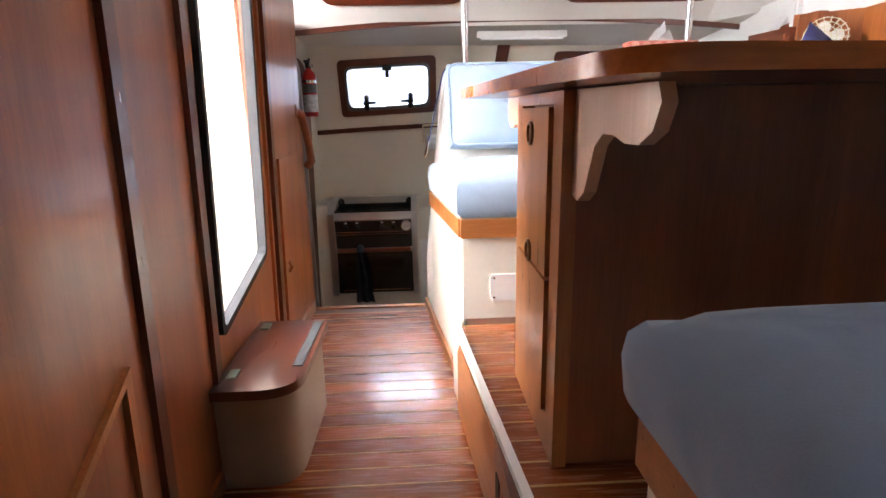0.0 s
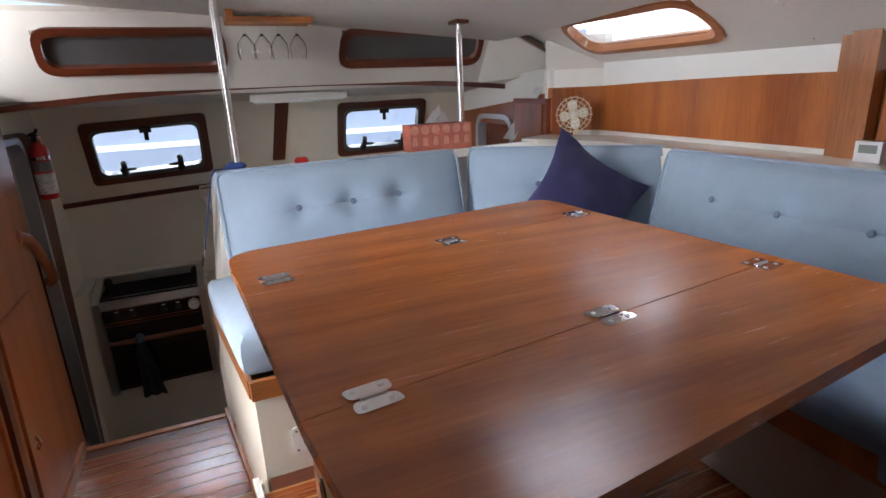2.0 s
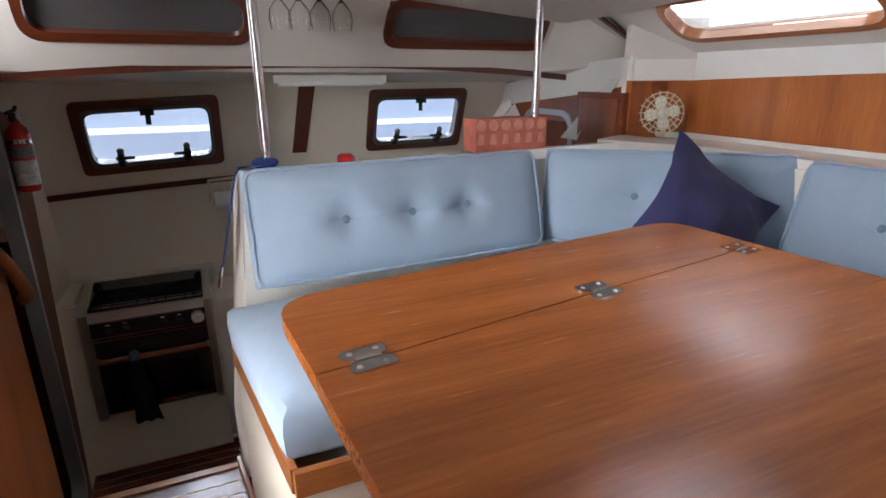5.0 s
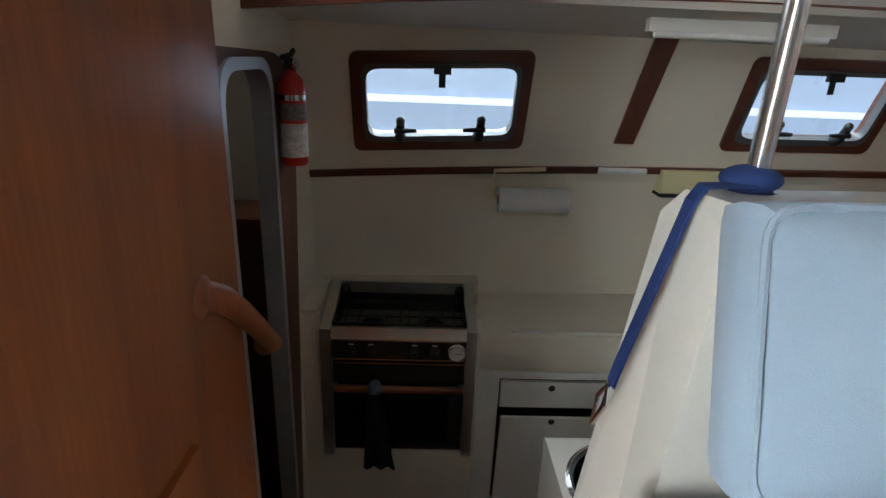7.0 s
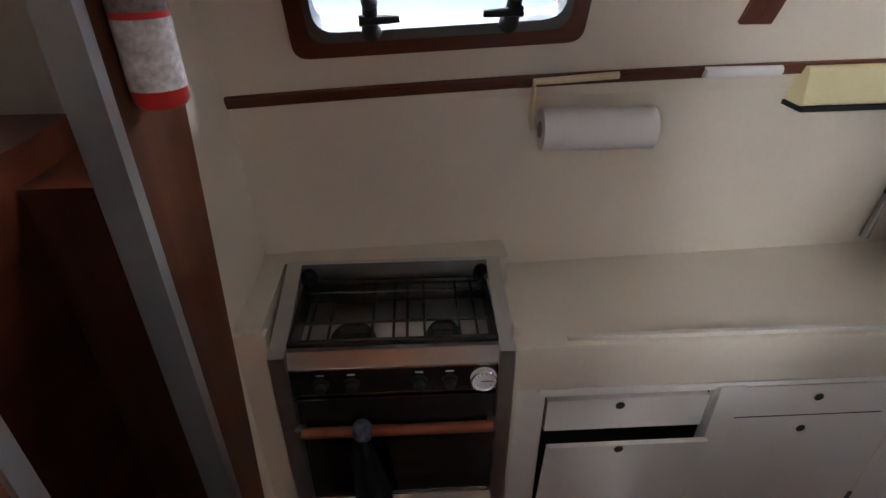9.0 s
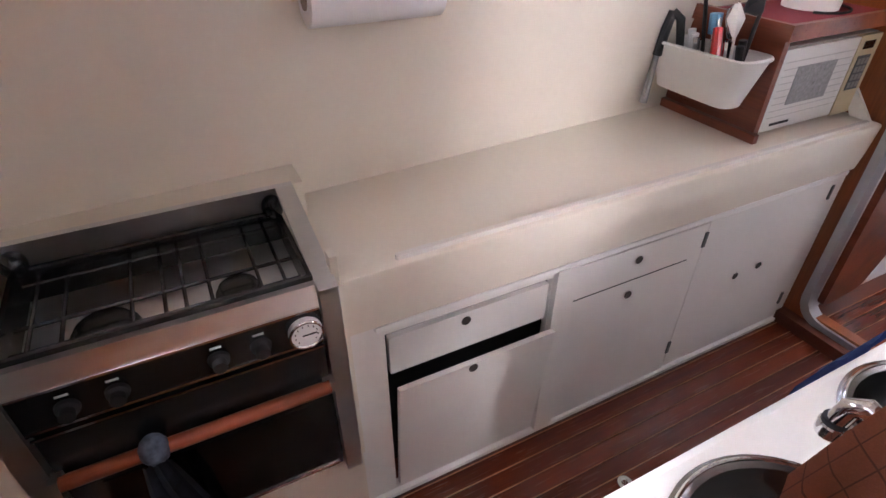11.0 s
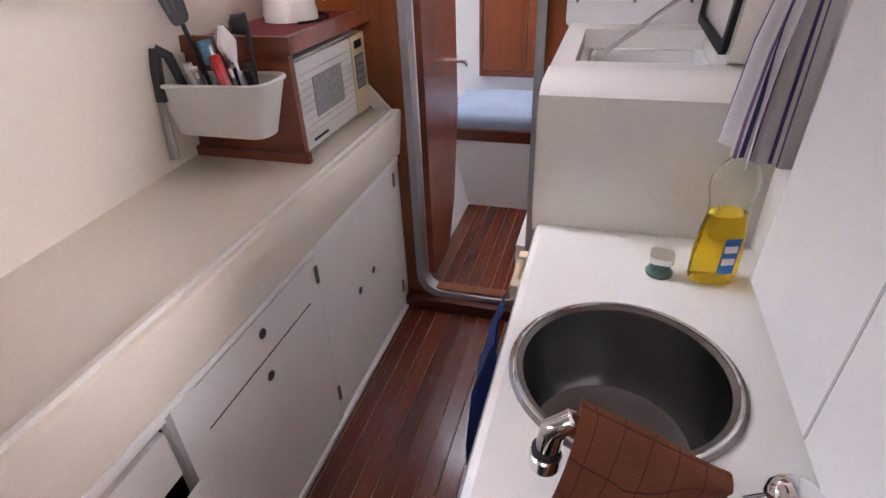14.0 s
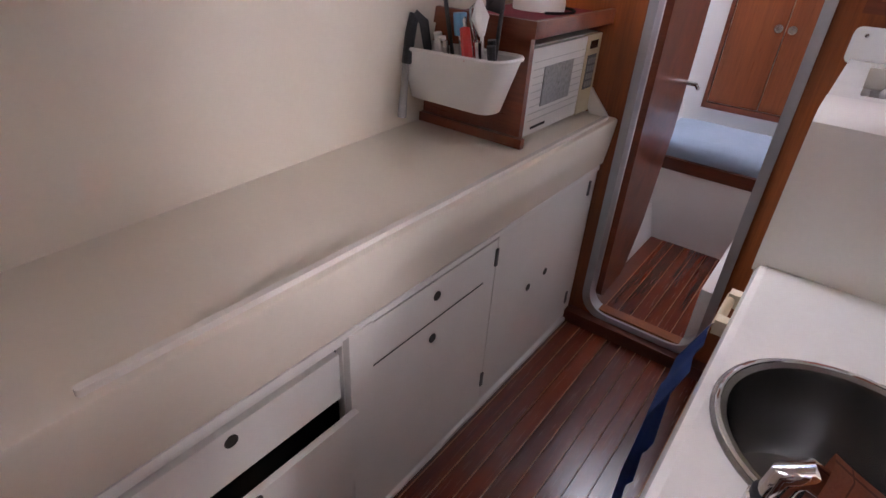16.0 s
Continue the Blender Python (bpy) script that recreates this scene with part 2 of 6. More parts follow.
def ring(outer, inner, off, bm=None):
    """A flat frame between two loops of as many points, with thickness off."""
    bm = bm or bmesh.new()
    off = Vector(off)
    o, i = [bm.verts.new(p) for p in outer], [bm.verts.new(p) for p in inner]
    o2, i2 = [bm.verts.new(Vector(p) + off) for p in outer], [bm.verts.new(Vector(p) + off) for p in inner]
    n = len(o)
    for k in range(n):
        j = (k + 1) % n
        bm.faces.new((o[k], o[j], i[j], i[k]))
        bm.faces.new((o2[k], i2[k], i2[j], o2[j]))
        bm.faces.new((o[k], o2[k], o2[j], o[j]))
        bm.faces.new((i[k], i[j], i2[j], i2[k]))
    return bm


def rounded(pts, r, n=5):
    """A polygon in space with rounded corners, n + 1 points a corner; r may be a list."""
    out, k = [], len(pts)
    pts = [Vector(p) for p in pts]
    for i, p in enumerate(pts):
        rad = r[i] if isinstance(r, (list, tuple)) else r
        a, b = (pts[i - 1] - p), (pts[(i + 1) % k] - p)
        d = min(rad, a.length * 0.49, b.length * 0.49)
        a, b = p + a.normalized() * d, p + b.normalized() * d
        for s in range(n + 1):
            t = s / n
            out.append(a * (1 - t) ** 2 + p * 2 * t * (1 - t) + b * t * t)
    return out


def tube(pts, r, n=8, bm=None, closed=False):
    """A round bar along points; r may be a list."""
    bm = bm or bmesh.new()
    pts = [Vector(p) for p in pts]
    rings, ref = [], None
    for i, p in enumerate(pts):
        if closed:
            d = pts[(i + 1) % len(pts)] - pts[i - 1]
        else:
            d = pts[min(i + 1, len(pts) - 1)] - pts[max(i - 1, 0)]
        d.normalize()
        if ref is None:
            ref = d.orthogonal().normalized()
        ref = (ref - d * ref.dot(d)).normalized()
        w = d.cross(ref)
        rad = r[i] if isinstance(r, (list, tuple)) else r
        rings.append([bm.verts.new(p + (ref * math.cos(a) + w * math.sin(a)) * rad) for a in [2 * math.pi * k / n for k in range(n)]])
    m = len(rings)
    for i in range(m if closed else m - 1):
        a, b = rings[i], rings[(i + 1) % m]
        for k in range(n):
            bm.faces.new((a[k], a[(k + 1) % n], b[(k + 1) % n], b[k]))
    if not closed:
        bm.faces.new(rings[0][::-1])
        bm.faces.new(rings[-1])
    return bm


def lathe(profile, at, n=24, m=None, bm=None):
    """Turns a profile of (radius, height) round an upright axis at a place, or in the pose m."""
    bm = bm or bmesh.new()
    m = m or Matrix.Translation(at)
    rings = []
    for r, z in profile:
        if r < 1e-6:
            rings.append([bm.verts.new(m @ Vector((0, 0, z)))])
        else:
            rings.append([bm.verts.new(m @ Vector((r * math.cos(2 * math.pi * k / n), r * math.sin(2 * math.pi * k / n), z))) for k in range(n)])
    for a, b in zip(rings, rings[1:]):
        for k in range(n):
            j = (k + 1) % n
            f = [a[k % len(a)], a[j % len(a)], b[j % len(b)], b[k % len(b)]]
            f = [v for q, v in enumerate(f) if v not in f[:q]]
            if len(f) > 2:
                bm.faces.new(f)
    return bm


def along(a, b):
    """The pose at a whose z axis points to b."""
    a, b = Vector(a), Vector(b)
    return Matrix.Translation(a) @ (b - a).to_track_quat("Z", "Y").to_matrix().to_4x4()


def wall_grid(corner, u, v, w, h, off, holes=()):
    """A wall of w by h metres from a corner along u and v, thickness off, with square holes (u0, u1, v0, v1)."""
    bm = bmesh.new()
    corner, u, v, off = Vector(corner), Vector(u).normalized(), Vector(v).normalized(), Vector(off)
    us = sorted({0, w, *[x for q in holes for x in q[:2]]})
    vs = sorted({0, h, *[x for q in holes for x in q[2:]]})
    made = {}

    def pt(i, j, k):
        if (i, j, k) not in made:
            made[i, j, k] = bm.verts.new(corner + u * us[i] + v * vs[j] + off * k)
        return made[i, j, k]

    def solid(i, j):
        if not (0 <= i < len(us) - 1 and 0 <= j < len(vs) - 1):
            return False
        x, y = (us[i] + us[i + 1]) / 2, (vs[j] + vs[j + 1]) / 2
        return not any(a < x < b and c < y < d for a, b, c, d in holes)

    for i in range(len(us) - 1):
        for j in range(len(vs) - 1):
            if not solid(i, j):
                continue
            for k in (0, 1):
                bm.faces.new([pt(i, j, k), pt(i + 1, j, k), pt(i + 1, j + 1, k), pt(i, j + 1, k)])
            for di, dj, e in ((-1, 0, ((i, j), (i, j + 1))), (1, 0, ((i + 1, j), (i + 1, j + 1))), (0, -1, ((i, j), (i + 1, j))), (0, 1, ((i, j + 1), (i + 1, j + 1)))):
                if not solid(i + di, j + dj):
                    bm.faces.new([pt(*e[0], 0), pt(*e[1], 0), pt(*e[1], 1), pt(*e[0], 1)])
    return bm


def setting(name, bm, material, label, category="wall", bevel=0.0, smooth=False):
    ob = part(name, bm, material, None, label, smooth, bevel)
    return tagged(ob, label, category, kind="structure")


def pillow_mesh(m, w, d, h, puff=0.25, nu=12, nv=12, dimples=(), sag=0.0, seed=0, corner=0.0):
    """A soft box w by d by h about the pose m: z is its thick way. dimples: (u, v, depth, radius) pressed into the top."""
    bm = bmesh.new()
    
    def at(u, v, s):
        x, y = u * 2 - 1, v * 2 - 1
        fall = max(0.0, 1 - abs(x) ** 6) ** 0.5 * max(0.0, 1 - abs(y) ** 6) ** 0.5
        z = h * ((1 - puff) * fall + puff * (1 - x * x) * (1 - y * y)) / 2
        px, py = x * w / 2, y * d / 2
        if corner:
            k = corner * (abs(x * y)) ** 2
            px, py = px * (1 - corner * 0.5 * (1 - abs(y) ** 1.5) + k * 0.2), py * (1 - corner * 0.5 * (1 - abs(x) ** 1.5) + k * 0.2)
        if s > 0:
            for du, dv, depth, rad in dimples:
                q = ((u - du) * w) ** 2 + ((v - dv) * d) ** 2
                z -= depth * math.exp(-q / rad ** 2)
                z -= depth * 0.22 * math.exp(-(((v - dv) * d) / 0.012) ** 2) * math.exp(-(((u - du) * w) / 0.16) ** 2)
            z += noise.noise(Vector((px * 7 + seed * 3.1, py * 7, seed))) * 0.006 - sag * (1 - x * x) * (1 - y * y)
        return m @ Vector((px, py, s * z))

    top, bot = {}, {}
    for i in range(nu + 1):
        for j in range(nv + 1):
            u, v = 0.5 - 0.5 * math.cos(math.pi * i / nu), 0.5 - 0.5 * math.cos(math.pi * j / nv)
            u, v = 0.6 * u + 0.4 * i / nu, 0.6 * v + 0.4 * j / nv
            top[i, j] = bm.verts.new(at(u, v, 1))
            edge = i in (0, nu) or j in (0, nv)
            bot[i, j] = top[i, j] if edge else bm.verts.new(at(u, v, -1))
    for i in range(nu):
        for j in range(nv):
            bm.faces.new((top[i, j], top[i + 1, j], top[i + 1, j + 1], top[i, j + 1]))
            f = (bot[i, j], bot[i, j + 1], bot[i + 1, j + 1], bot[i + 1, j])
            if len({*f}) > 2 and not all(v in top.values() and bot is None for v in f):
                try:
                    bm.faces.new(f)
                except ValueError:
                    pass
    return bm


def rim_loop(m, w, d, z, r=0.03):
    return rounded([m @ Vector(p) for p in ((-w / 2, -d / 2, z), (w / 2, -d / 2, z), (w / 2, d / 2, z), (-w / 2, d / 2, z))], r)


def cushion_box(m, w, d, h, r=0.035, crown=0.012, dimples=(), nu=16, nv=12, seed=0):
    """A boxed seat cushion about the pose m (its base centre): straight welted sides, a slightly domed top."""
    bm = bmesh.new()

    def sq(u, v, ins):
        x, y = (u * 2 - 1), (v * 2 - 1)
        k = 0.12
        fx = x * (1 - k * max(0, abs(y) - 0.8) ** 2 * 2)
        fy = y * (1 - k * max(0, abs(x) - 0.8) ** 2 * 2)
        return fx * (w / 2 - ins), fy * (d / 2 - ins)

    grid = {}
    for i in range(nu + 1):
        for j in range(nv + 1):
            u, v = i / nu, j / nv
            px, py = sq(u, v, r * 0.35)
            x, y = u * 2 - 1, v * 2 - 1
            z = h - r * 0.5 * max(abs(x), abs(y)) ** 10 + crown * (1 - x ** 4) * (1 - y ** 4)
            for du, dv, depth, rad in dimples:
                q = ((u - du) * w) ** 2 + ((v - dv) * d) ** 2
                z -= depth * math.exp(-q / rad ** 2)
                z -= depth * 0.35 * math.exp(-(((v - dv) * d) / 0.014) ** 2) * math.exp(-(((u - du) * w) / 0.12) ** 2)
            z += noise.noise(Vector((px * 6 + seed * 5.3, py * 6, seed * 1.7))) * 0.005
            grid[i, j] = bm.verts.new(m @ Vector((px, py, z)))
    for i in range(nu):
        for j in range(nv):
            bm.faces.new((grid[i, j], grid[i + 1, j], grid[i + 1, j + 1], grid[i, j + 1]))
    edge = [(i, 0) for i in range(nu)] + [(nu, j) for j in range(nv)] + [(i, nv) for i in range(nu, 0, -1)] + [(0, j) for j in range(nv, 0, -1)]
    rows = [[grid[k] for k in edge]]
    for ins, z in ((0.0, h - r * 0.9), (-0.004, h * 0.5), (0.0, r * 0.5), (r * 0.4, 0.0)):
        rows.append([bm.verts.new(m @ Vector((*sq(i / nu, j / nv, ins), z))) for i, j in edge])
    for a, b in zip(rows, rows[1:]):
        for k in range(len(edge)):
            q = (k + 1) % len(edge)
            bm.faces.new((a[k], b[k], b[q], a[q]))
    bm.faces.new(rows[-1])
    return bm


def lump(at, r, scale=(1, 1, 1), m=None, n=10, bm=None):
    prof = [(r * math.sin(math.pi * k / n), -r * math.cos(math.pi * k / n)) for k in range(n + 1)]
    b = lathe(prof, (0, 0, 0), 14)
    b.transform(Matrix.Translation(at) @ (m or Matrix.Identity(4)) @ Matrix.Diagonal((*scale, 1)))
    if bm:
        me = bpy.data.meshes.new("tmp")
        b.to_mesh(me)
        bm.from_mesh(me)
        bpy.data.meshes.remove(me)
        b.free()
        return bm
    return b


# ---- setting: saloon ----
AFT = -0.15


def raked(bm):
    """The aft bulkhead leans into the saloon towards its top."""
    for v in bm.verts:
        v.co.x += 0.028 * v.co.z
    return bm


def canted_box(lo, hi):
    """A strip along the canted end of the far bench."""
    bm = box(lo, hi)
    for v in bm.verts:
        v.co.x += 0.12 * (2.9 - v.co.y)
    return bm


def skewed(bm):
    """The raised floor's edge runs slightly across the boat."""
    for v in bm.verts:
        v.co.x += 0.08 * (1.95 - v.co.y)
    return bm


wall_aft = setting("wall_aft", raked(wall_grid((AFT, -0.6, -0.03), (0, 1, 0), (0, 0, 1), 3.46, 1.86, (-0.06, 0, 0), [(2.27, 2.88, 0.15, 1.78)])), DOOR_Z, "varnished teak bulkhead between saloon and cockpit")
setting("wall_behind", box((-0.21, -0.66, -0.03), (2.6, -0.6, 1.9)), CREAM, "plain cream wall closing the saloon")
setting("saloon_floor", box((-0.21, -0.6, -0.05), (0.6, 2.93, -0.004)), MAHOGANY_X, "dark bed under the teak saloon floor", "floor")
setting("dinette_floor", box((0.53, 0.3, 0.2), (2.45, 2.1, 0.268)), MAHOGANY_X, "dark bed under the raised dinette floor", "floor")
setting("floor_edge", box((-0.15, 2.925, -0.05), (0.41, 2.955, 0.003)), TEAK_X, "teak nosing at the edge of the saloon floor", "trim", 0.006)
setting("dinette_riser", skewed(box((0.497, -0.6, -0.004), (0.52, 2.08, 0.258))), CREAM, "cream riser below the raised dinette", "wall")
setting("riser_edge", skewed(box((0.488, -0.6, 0.264), (0.506, 2.06, 0.284))), WHITE_TRIM, "white edging along the raised dinette floor", "trim", 0.006)
setting("baseboard_aft", box((AFT, 1.0, 0.0), (AFT + 0.014, 2.92, 0.05)), TEAK_Y, "teak skirting along the aft bulkhead", "baseboard", 0.004)
setting("baseboard_seat", canted_box((0.405, 2.05, 0.0), (0.418, 2.925, 0.045)), TEAK_Y, "teak skirting along the seat base", "baseboard", 0.004)
setting("wall_front", box((2.45, -0.6, 0.2), (2.5, 3.4, 1.47)), WHITE_TRIM, "white moulded front wall of the saloon")


def ceil_z(x, y):
    return 1.86 - 0.075 * (x + 0.2) - 0.07 * min(1, max(0, (y - 1.4) / 1.7))


HATCH = (1.16, 1.74, 1.5, 2.06)
bm = bmesh.new()
xs = [-0.36, 0.2, 0.75, HATCH[0], HATCH[1], 2.1]
ys = [-0.66, 0.4, 1.4, HATCH[2], 2.0, HATCH[3], 2.7, 3.05, 3.42]
g = {(i, j, k): bm.verts.new((x, y, ceil_z(x, y) + 0.05 * k)) for i, x in enumerate(xs) for j, y in enumerate(ys) for k in (0, 1)}
for i in range(len(xs) - 1):
    for j in range(len(ys) - 1):
        if HATCH[0] <= xs[i] < HATCH[1] and HATCH[2] <= ys[j] < HATCH[3]:
            continue
        for k in (0, 1):
            bm.faces.new([g[i, j, k], g[i + 1, j, k], g[i + 1, j + 1, k], g[i, j + 1, k]])
i0, i1, j0, j1 = xs.index(HATCH[0]), xs.index(HATCH[1]), ys.index(HATCH[2]), ys.index(HATCH[3])
for j in range(j0, j1):
    for i in (i0, i1):
        bm.faces.new([g[i, j, 0], g[i, j + 1, 0], g[i, j + 1, 1], g[i, j, 1]])
for j in (j0, j1):
    bm.faces.new([g[i0, j, 0], g[i1, j, 0], g[i1, j, 1], g[i0, j, 1]])
setting("ceiling", bm, LINER, "pale vinyl headliner of the saloon with a hatch opening", "ceiling")

# windscreen slope above the front wall
SL0, SL1 = Vector((2.45, 0, 1.47)), Vector((2.08, 0, 1.685))
SLV = (SL1 - SL0)
SLN = Vector((SLV.z, 0, -SLV.x)).normalized()
WINS = [(2.1, 2.94), (0.34, 1.21)]
S0, S1 = 0.085, 0.37
setting("wall_windscreen", wall_grid((2.45, -0.62, 1.47), (0, 1, 0), SLV, 4.05, SLV.length + 0.03, SLN * 0.05, [(a + 0.62 + 0.025, b + 0.62 - 0.025, S0 + 0.022, S1 - 0.022) for a, b in WINS]), LINER, "sloping pale front of the coachroof with long windows")


def slope_at(y, s, n=0.0):
    return SL0 + SLV.normalized() * s + SLN * n + Vector((0, y, 0))


def inset_window(name, label, corners, inner, frame_mat, pane_mat, n, depth=0.035, proud=0.012, r=0.07, radii=None):
    """A window with a timber frame and a pane; corners and inner are loops of four points in the wall's face, n points outwards."""
    w = thing(name, sum((Vector(c) for c in corners), Vector()) / 4, label, "window", kind="structure")
    n = Vector(n)
    part("window_frame", ring([p - n * proud for p in rounded(corners, radii or r)], [p - n * proud for p in rounded(inner, radii or r * 0.8)], n * (proud + depth)), frame_mat, w, "", True, 0.004)
    pane = part("pane", prism([p + n * depth * 0.6 for p in rounded(inner, 0.0005)], n * 0.006), pane_mat, w)
    pane.visible_shadow = False
    return w


for k, (a, b) in enumerate(WINS):
    e = 0.03
    inset_window(f"window_{k + 1}", "long windscreen window in a varnished teak frame", [slope_at(a, S0), slope_at(b, S0), slope_at(b - 0.02, S1), slope_at(a + 0.02, S1)],
                 [slope_at(a + e, S0 + e), slope_at(b - e, S0 + e), slope_at(b - e - 0.02, S1 - e), slope_at(a + e + 0.02, S1 - e)], TEAK_Y, GLASS, SLN, r=0.12)

# ---- setting: galley ----
HULL0, HULL1 = Vector((0, 4.2925, 0.8)), Vector((0, 4.1125, 1.275))
HV = HULL1 - HULL0
HN = Vector((0, HV.z, -HV.y)).normalized()
FLOOR2 = -0.62


def sheer(x):
    """The hull's lines drop a little towards the stern."""
    return -0.017 * (1.4 - x) ** 2 if x < 1.4 else 0.006 * (x - 1.4)


def hull_at(x, z, n=0.0):
    z += sheer(x)
    return Vector((x, 0.055 * x, 0)) + HULL0 + HV * ((z - HULL0.z) / HV.z) + HN * n


def flared(bm, drop=True):
    """The hull side opens towards the bow and follows the sheer."""
    for v in bm.verts:
        d = sheer(v.co.x) if drop else 0.0
        v.co += Vector((0, 0.055 * v.co.x + d * HV.y / HV.z, d))
    return bm


PORTS = [(-0.116, 0.531), (1.332, 1.966)]
PZ0, PZ1 = 0.952, 1.308
sc = HV.length / HV.z
setting("wall_hull_upper", flared(wall_grid((-0.36, HULL0.y, 0.8), (1, 0, 0), HV, 2.67, 0.6 * sc, HN * 0.05, [(a + 0.36 + 0.045, b + 0.36 - 0.045, (PZ0 + 0.045 - 0.8) * sc, (PZ1 - 0.045 - 0.8) * sc) for a, b in PORTS])), CREAM, "cream gelcoat upper hull side with two port windows")
setting("wall_hull", flared(prism([(-0.36, 4.385, FLOOR2), (-0.36, 4.373, 0.25), (-0.36, 4.2925, 0.805), (-0.36, 4.42, 0.805), (-0.36, 4.46, FLOOR2)], (2.67, 0, 0)), False), CREAM, "cream gelcoat hull side behind the galley")
setting("galley_soffit", prism([(-0.36, 4.3, 1.335), (-0.36, 3.6, 1.395), (-0.36, 3.6, 1.44), (-0.36, 4.3, 1.38)], (2.65, 0, 0)), LINER, "pale vinyl soffit over the galley", "ceiling")
SD0, SD1 = Vector((0, 3.6, 1.395)), Vector((0, 3.37, 1.74))
SDV = SD1 - SD0
SDN = Vector((0, SDV.z, -SDV.y)).normalized()


def side_at(x, z, n=0.0):
    return Vector((x, 0, 0)) + SD0 + SDV * ((z - SD0.z) / SDV.z) + SDN * n


SMOKED = surface("smoked_acrylic", (0.09, 0.085, 0.085), 0.18, vary=0.1)
DARKWIN = [(-0.1, 0.67), (1.2, 2.03)]
ss = SDV.length / SDV.z
setting("wall_coachroof", wall_grid((-0.36, 3.6, 1.395), (1, 0, 0), SDV, 2.75, SDV.length, SDN * 0.05, [(a + 0.375, b + 0.345, (1.512 - 1.395) * ss, (1.672 - 1.395) * ss) for a, b in DARKWIN]), LINER, "pale vinyl coachroof side with two dark windows")
for k, (a, b) in enumerate(DARKWIN):
    e = 0.03
    inset_window(f"window_{k + 3}", "long smoked window in a mahogany frame", [side_at(a, 1.5), side_at(b, 1.5), side_at(b - 0.01, 1.685), side_at(a + 0.01, 1.685)],
                 [side_at(a + e, 1.53), side_at(b - e, 1.53), side_at(b - e - 0.01, 1.655), side_at(a + e + 0.01, 1.655)], MAHOGANY_X, SMOKED, SDN, r=0.08)
# trim under the coachroof side, a shallow arch
pts = [Vector((x, 3.585, 1.345 + 0.068 * (1 - ((x - 1.0) / 1.35) ** 2))) for x in np.linspace(-0.34, 2.3, 14)]
bm = bmesh.new()
for p, q in zip(pts, pts[1:]):
    prism([p, q, q + Vector((0, 0, 0.028)), p + Vector((0, 0, 0.028))], (0, 0.022, 0), bm)
bmesh.ops.remove_doubles(bm, verts=bm.verts, dist=1e-4)
setting("trim_soffit", bm, MAHOGANY_X, "dark mahogany trim along the soffit edge", "trim")

# bulkheads at both ends of the galley, with openings
setting("wall_galley_aft", wall_grid((-0.3, 2.92, FLOOR2 - 0.03), (0, 1, 0), (0, 0, 1), 1.52, 2.08, (-0.05, 0, 0), [(0.455, 0.855, 0.06, 1.875)]), CREAM, "cream bulkhead at the galley's aft end")
setting("wall_return", box((-0.35, 2.86, -0.66), (-0.148, 2.985, 1.75)), DOOR_Z, "teak end of the saloon bulkhead")
setting("wall_galley_front", wall_grid((2.25, 2.97, FLOOR2 - 0.03), (0, 1, 0), (0, 0, 1), 1.5, 2.0, (0.05, 0, 0), [(0.55, 0.99, 0.12, 1.79)]), DOOR_Z, "varnished teak bulkhead at the galley's forward end")
setting("wall_galley_upper", prism([(2.244, 3.1, 1.335), (2.244, 3.1, 1.46), (2.244, 3.4, 1.44), (2.244, 3.6, 1.4), (2.244, 4.26, 1.33), (2.244, 4.26, 1.2), (2.244, 3.42, 1.29)], (0.06, 0, 0)), WHITE_TRIM, "white band above the teak bulkhead")
A, B, C, D, E = (2.47, 3.19, 1.445), (1.99, 3.19, 1.68), (2.06, 3.395, 1.70), (2.06, 3.598, 1.395), (2.47, 3.62, 1.37)
bm = bmesh.new()
va = [bm.verts.new(p) for p in (A, B, C, D, E)]
vb = [bm.verts.new(Vector(p) + Vector((0.03, 0.03, 0.03))) for p in (A, B, C, D, E)]
for i, j, k in ((0, 1, 2), (0, 2, 3), (0, 3, 4)):
    bm.faces.new((va[i], va[j], va[k]))
    bm.faces.new((vb[k], vb[j], vb[i]))
for i in range(5):
    j = (i + 1) % 5
    bm.faces.new((va[i], vb[i], vb[j], va[j]))
setting("wall_coachroof_corner", bm, LINER, "pale vinyl corner of the coachroof side")
setting("galley_floor", box((-0.35, 2.93, FLOOR2 - 0.05), (2.3, 4.48, FLOOR2 - 0.004)), MAHOGANY_X, "dark bed under the galley floor", "floor")
setting("stair_step", box((-0.3, 2.93, FLOOR2), (0.46, 3.2, -0.31)), TEAK_X, "teak step from the saloon down to the galley", "stairs", 0.008)
setting("stair_riser", box((-0.3, 2.9, FLOOR2), (0.46, 2.93, -0.05)), MAHOGANY_X, "dark riser below the saloon floor", "stairs")



def leaning(bm):
    """The seat back's end slopes inboard; its top widens towards the bow."""
    for v in bm.verts:
        if v.co.x < 1:
            v.co.x += 0.23 * max(0, v.co.z - 0.7) + 0.12 * (2.9 - v.co.y)
        else:
            v.co.y = v.co.y + 0.17 if v.co.y < 2.86 else (3.0 if v.co.z > 0.9 else 2.955)
    return bm


def canted(bm):
    """The bench's end runs slightly across the boat."""
    for v in bm.verts:
        if v.co.x < 1:
            v.co.x += 0.12 * (2.9 - v.co.y)
    return bm


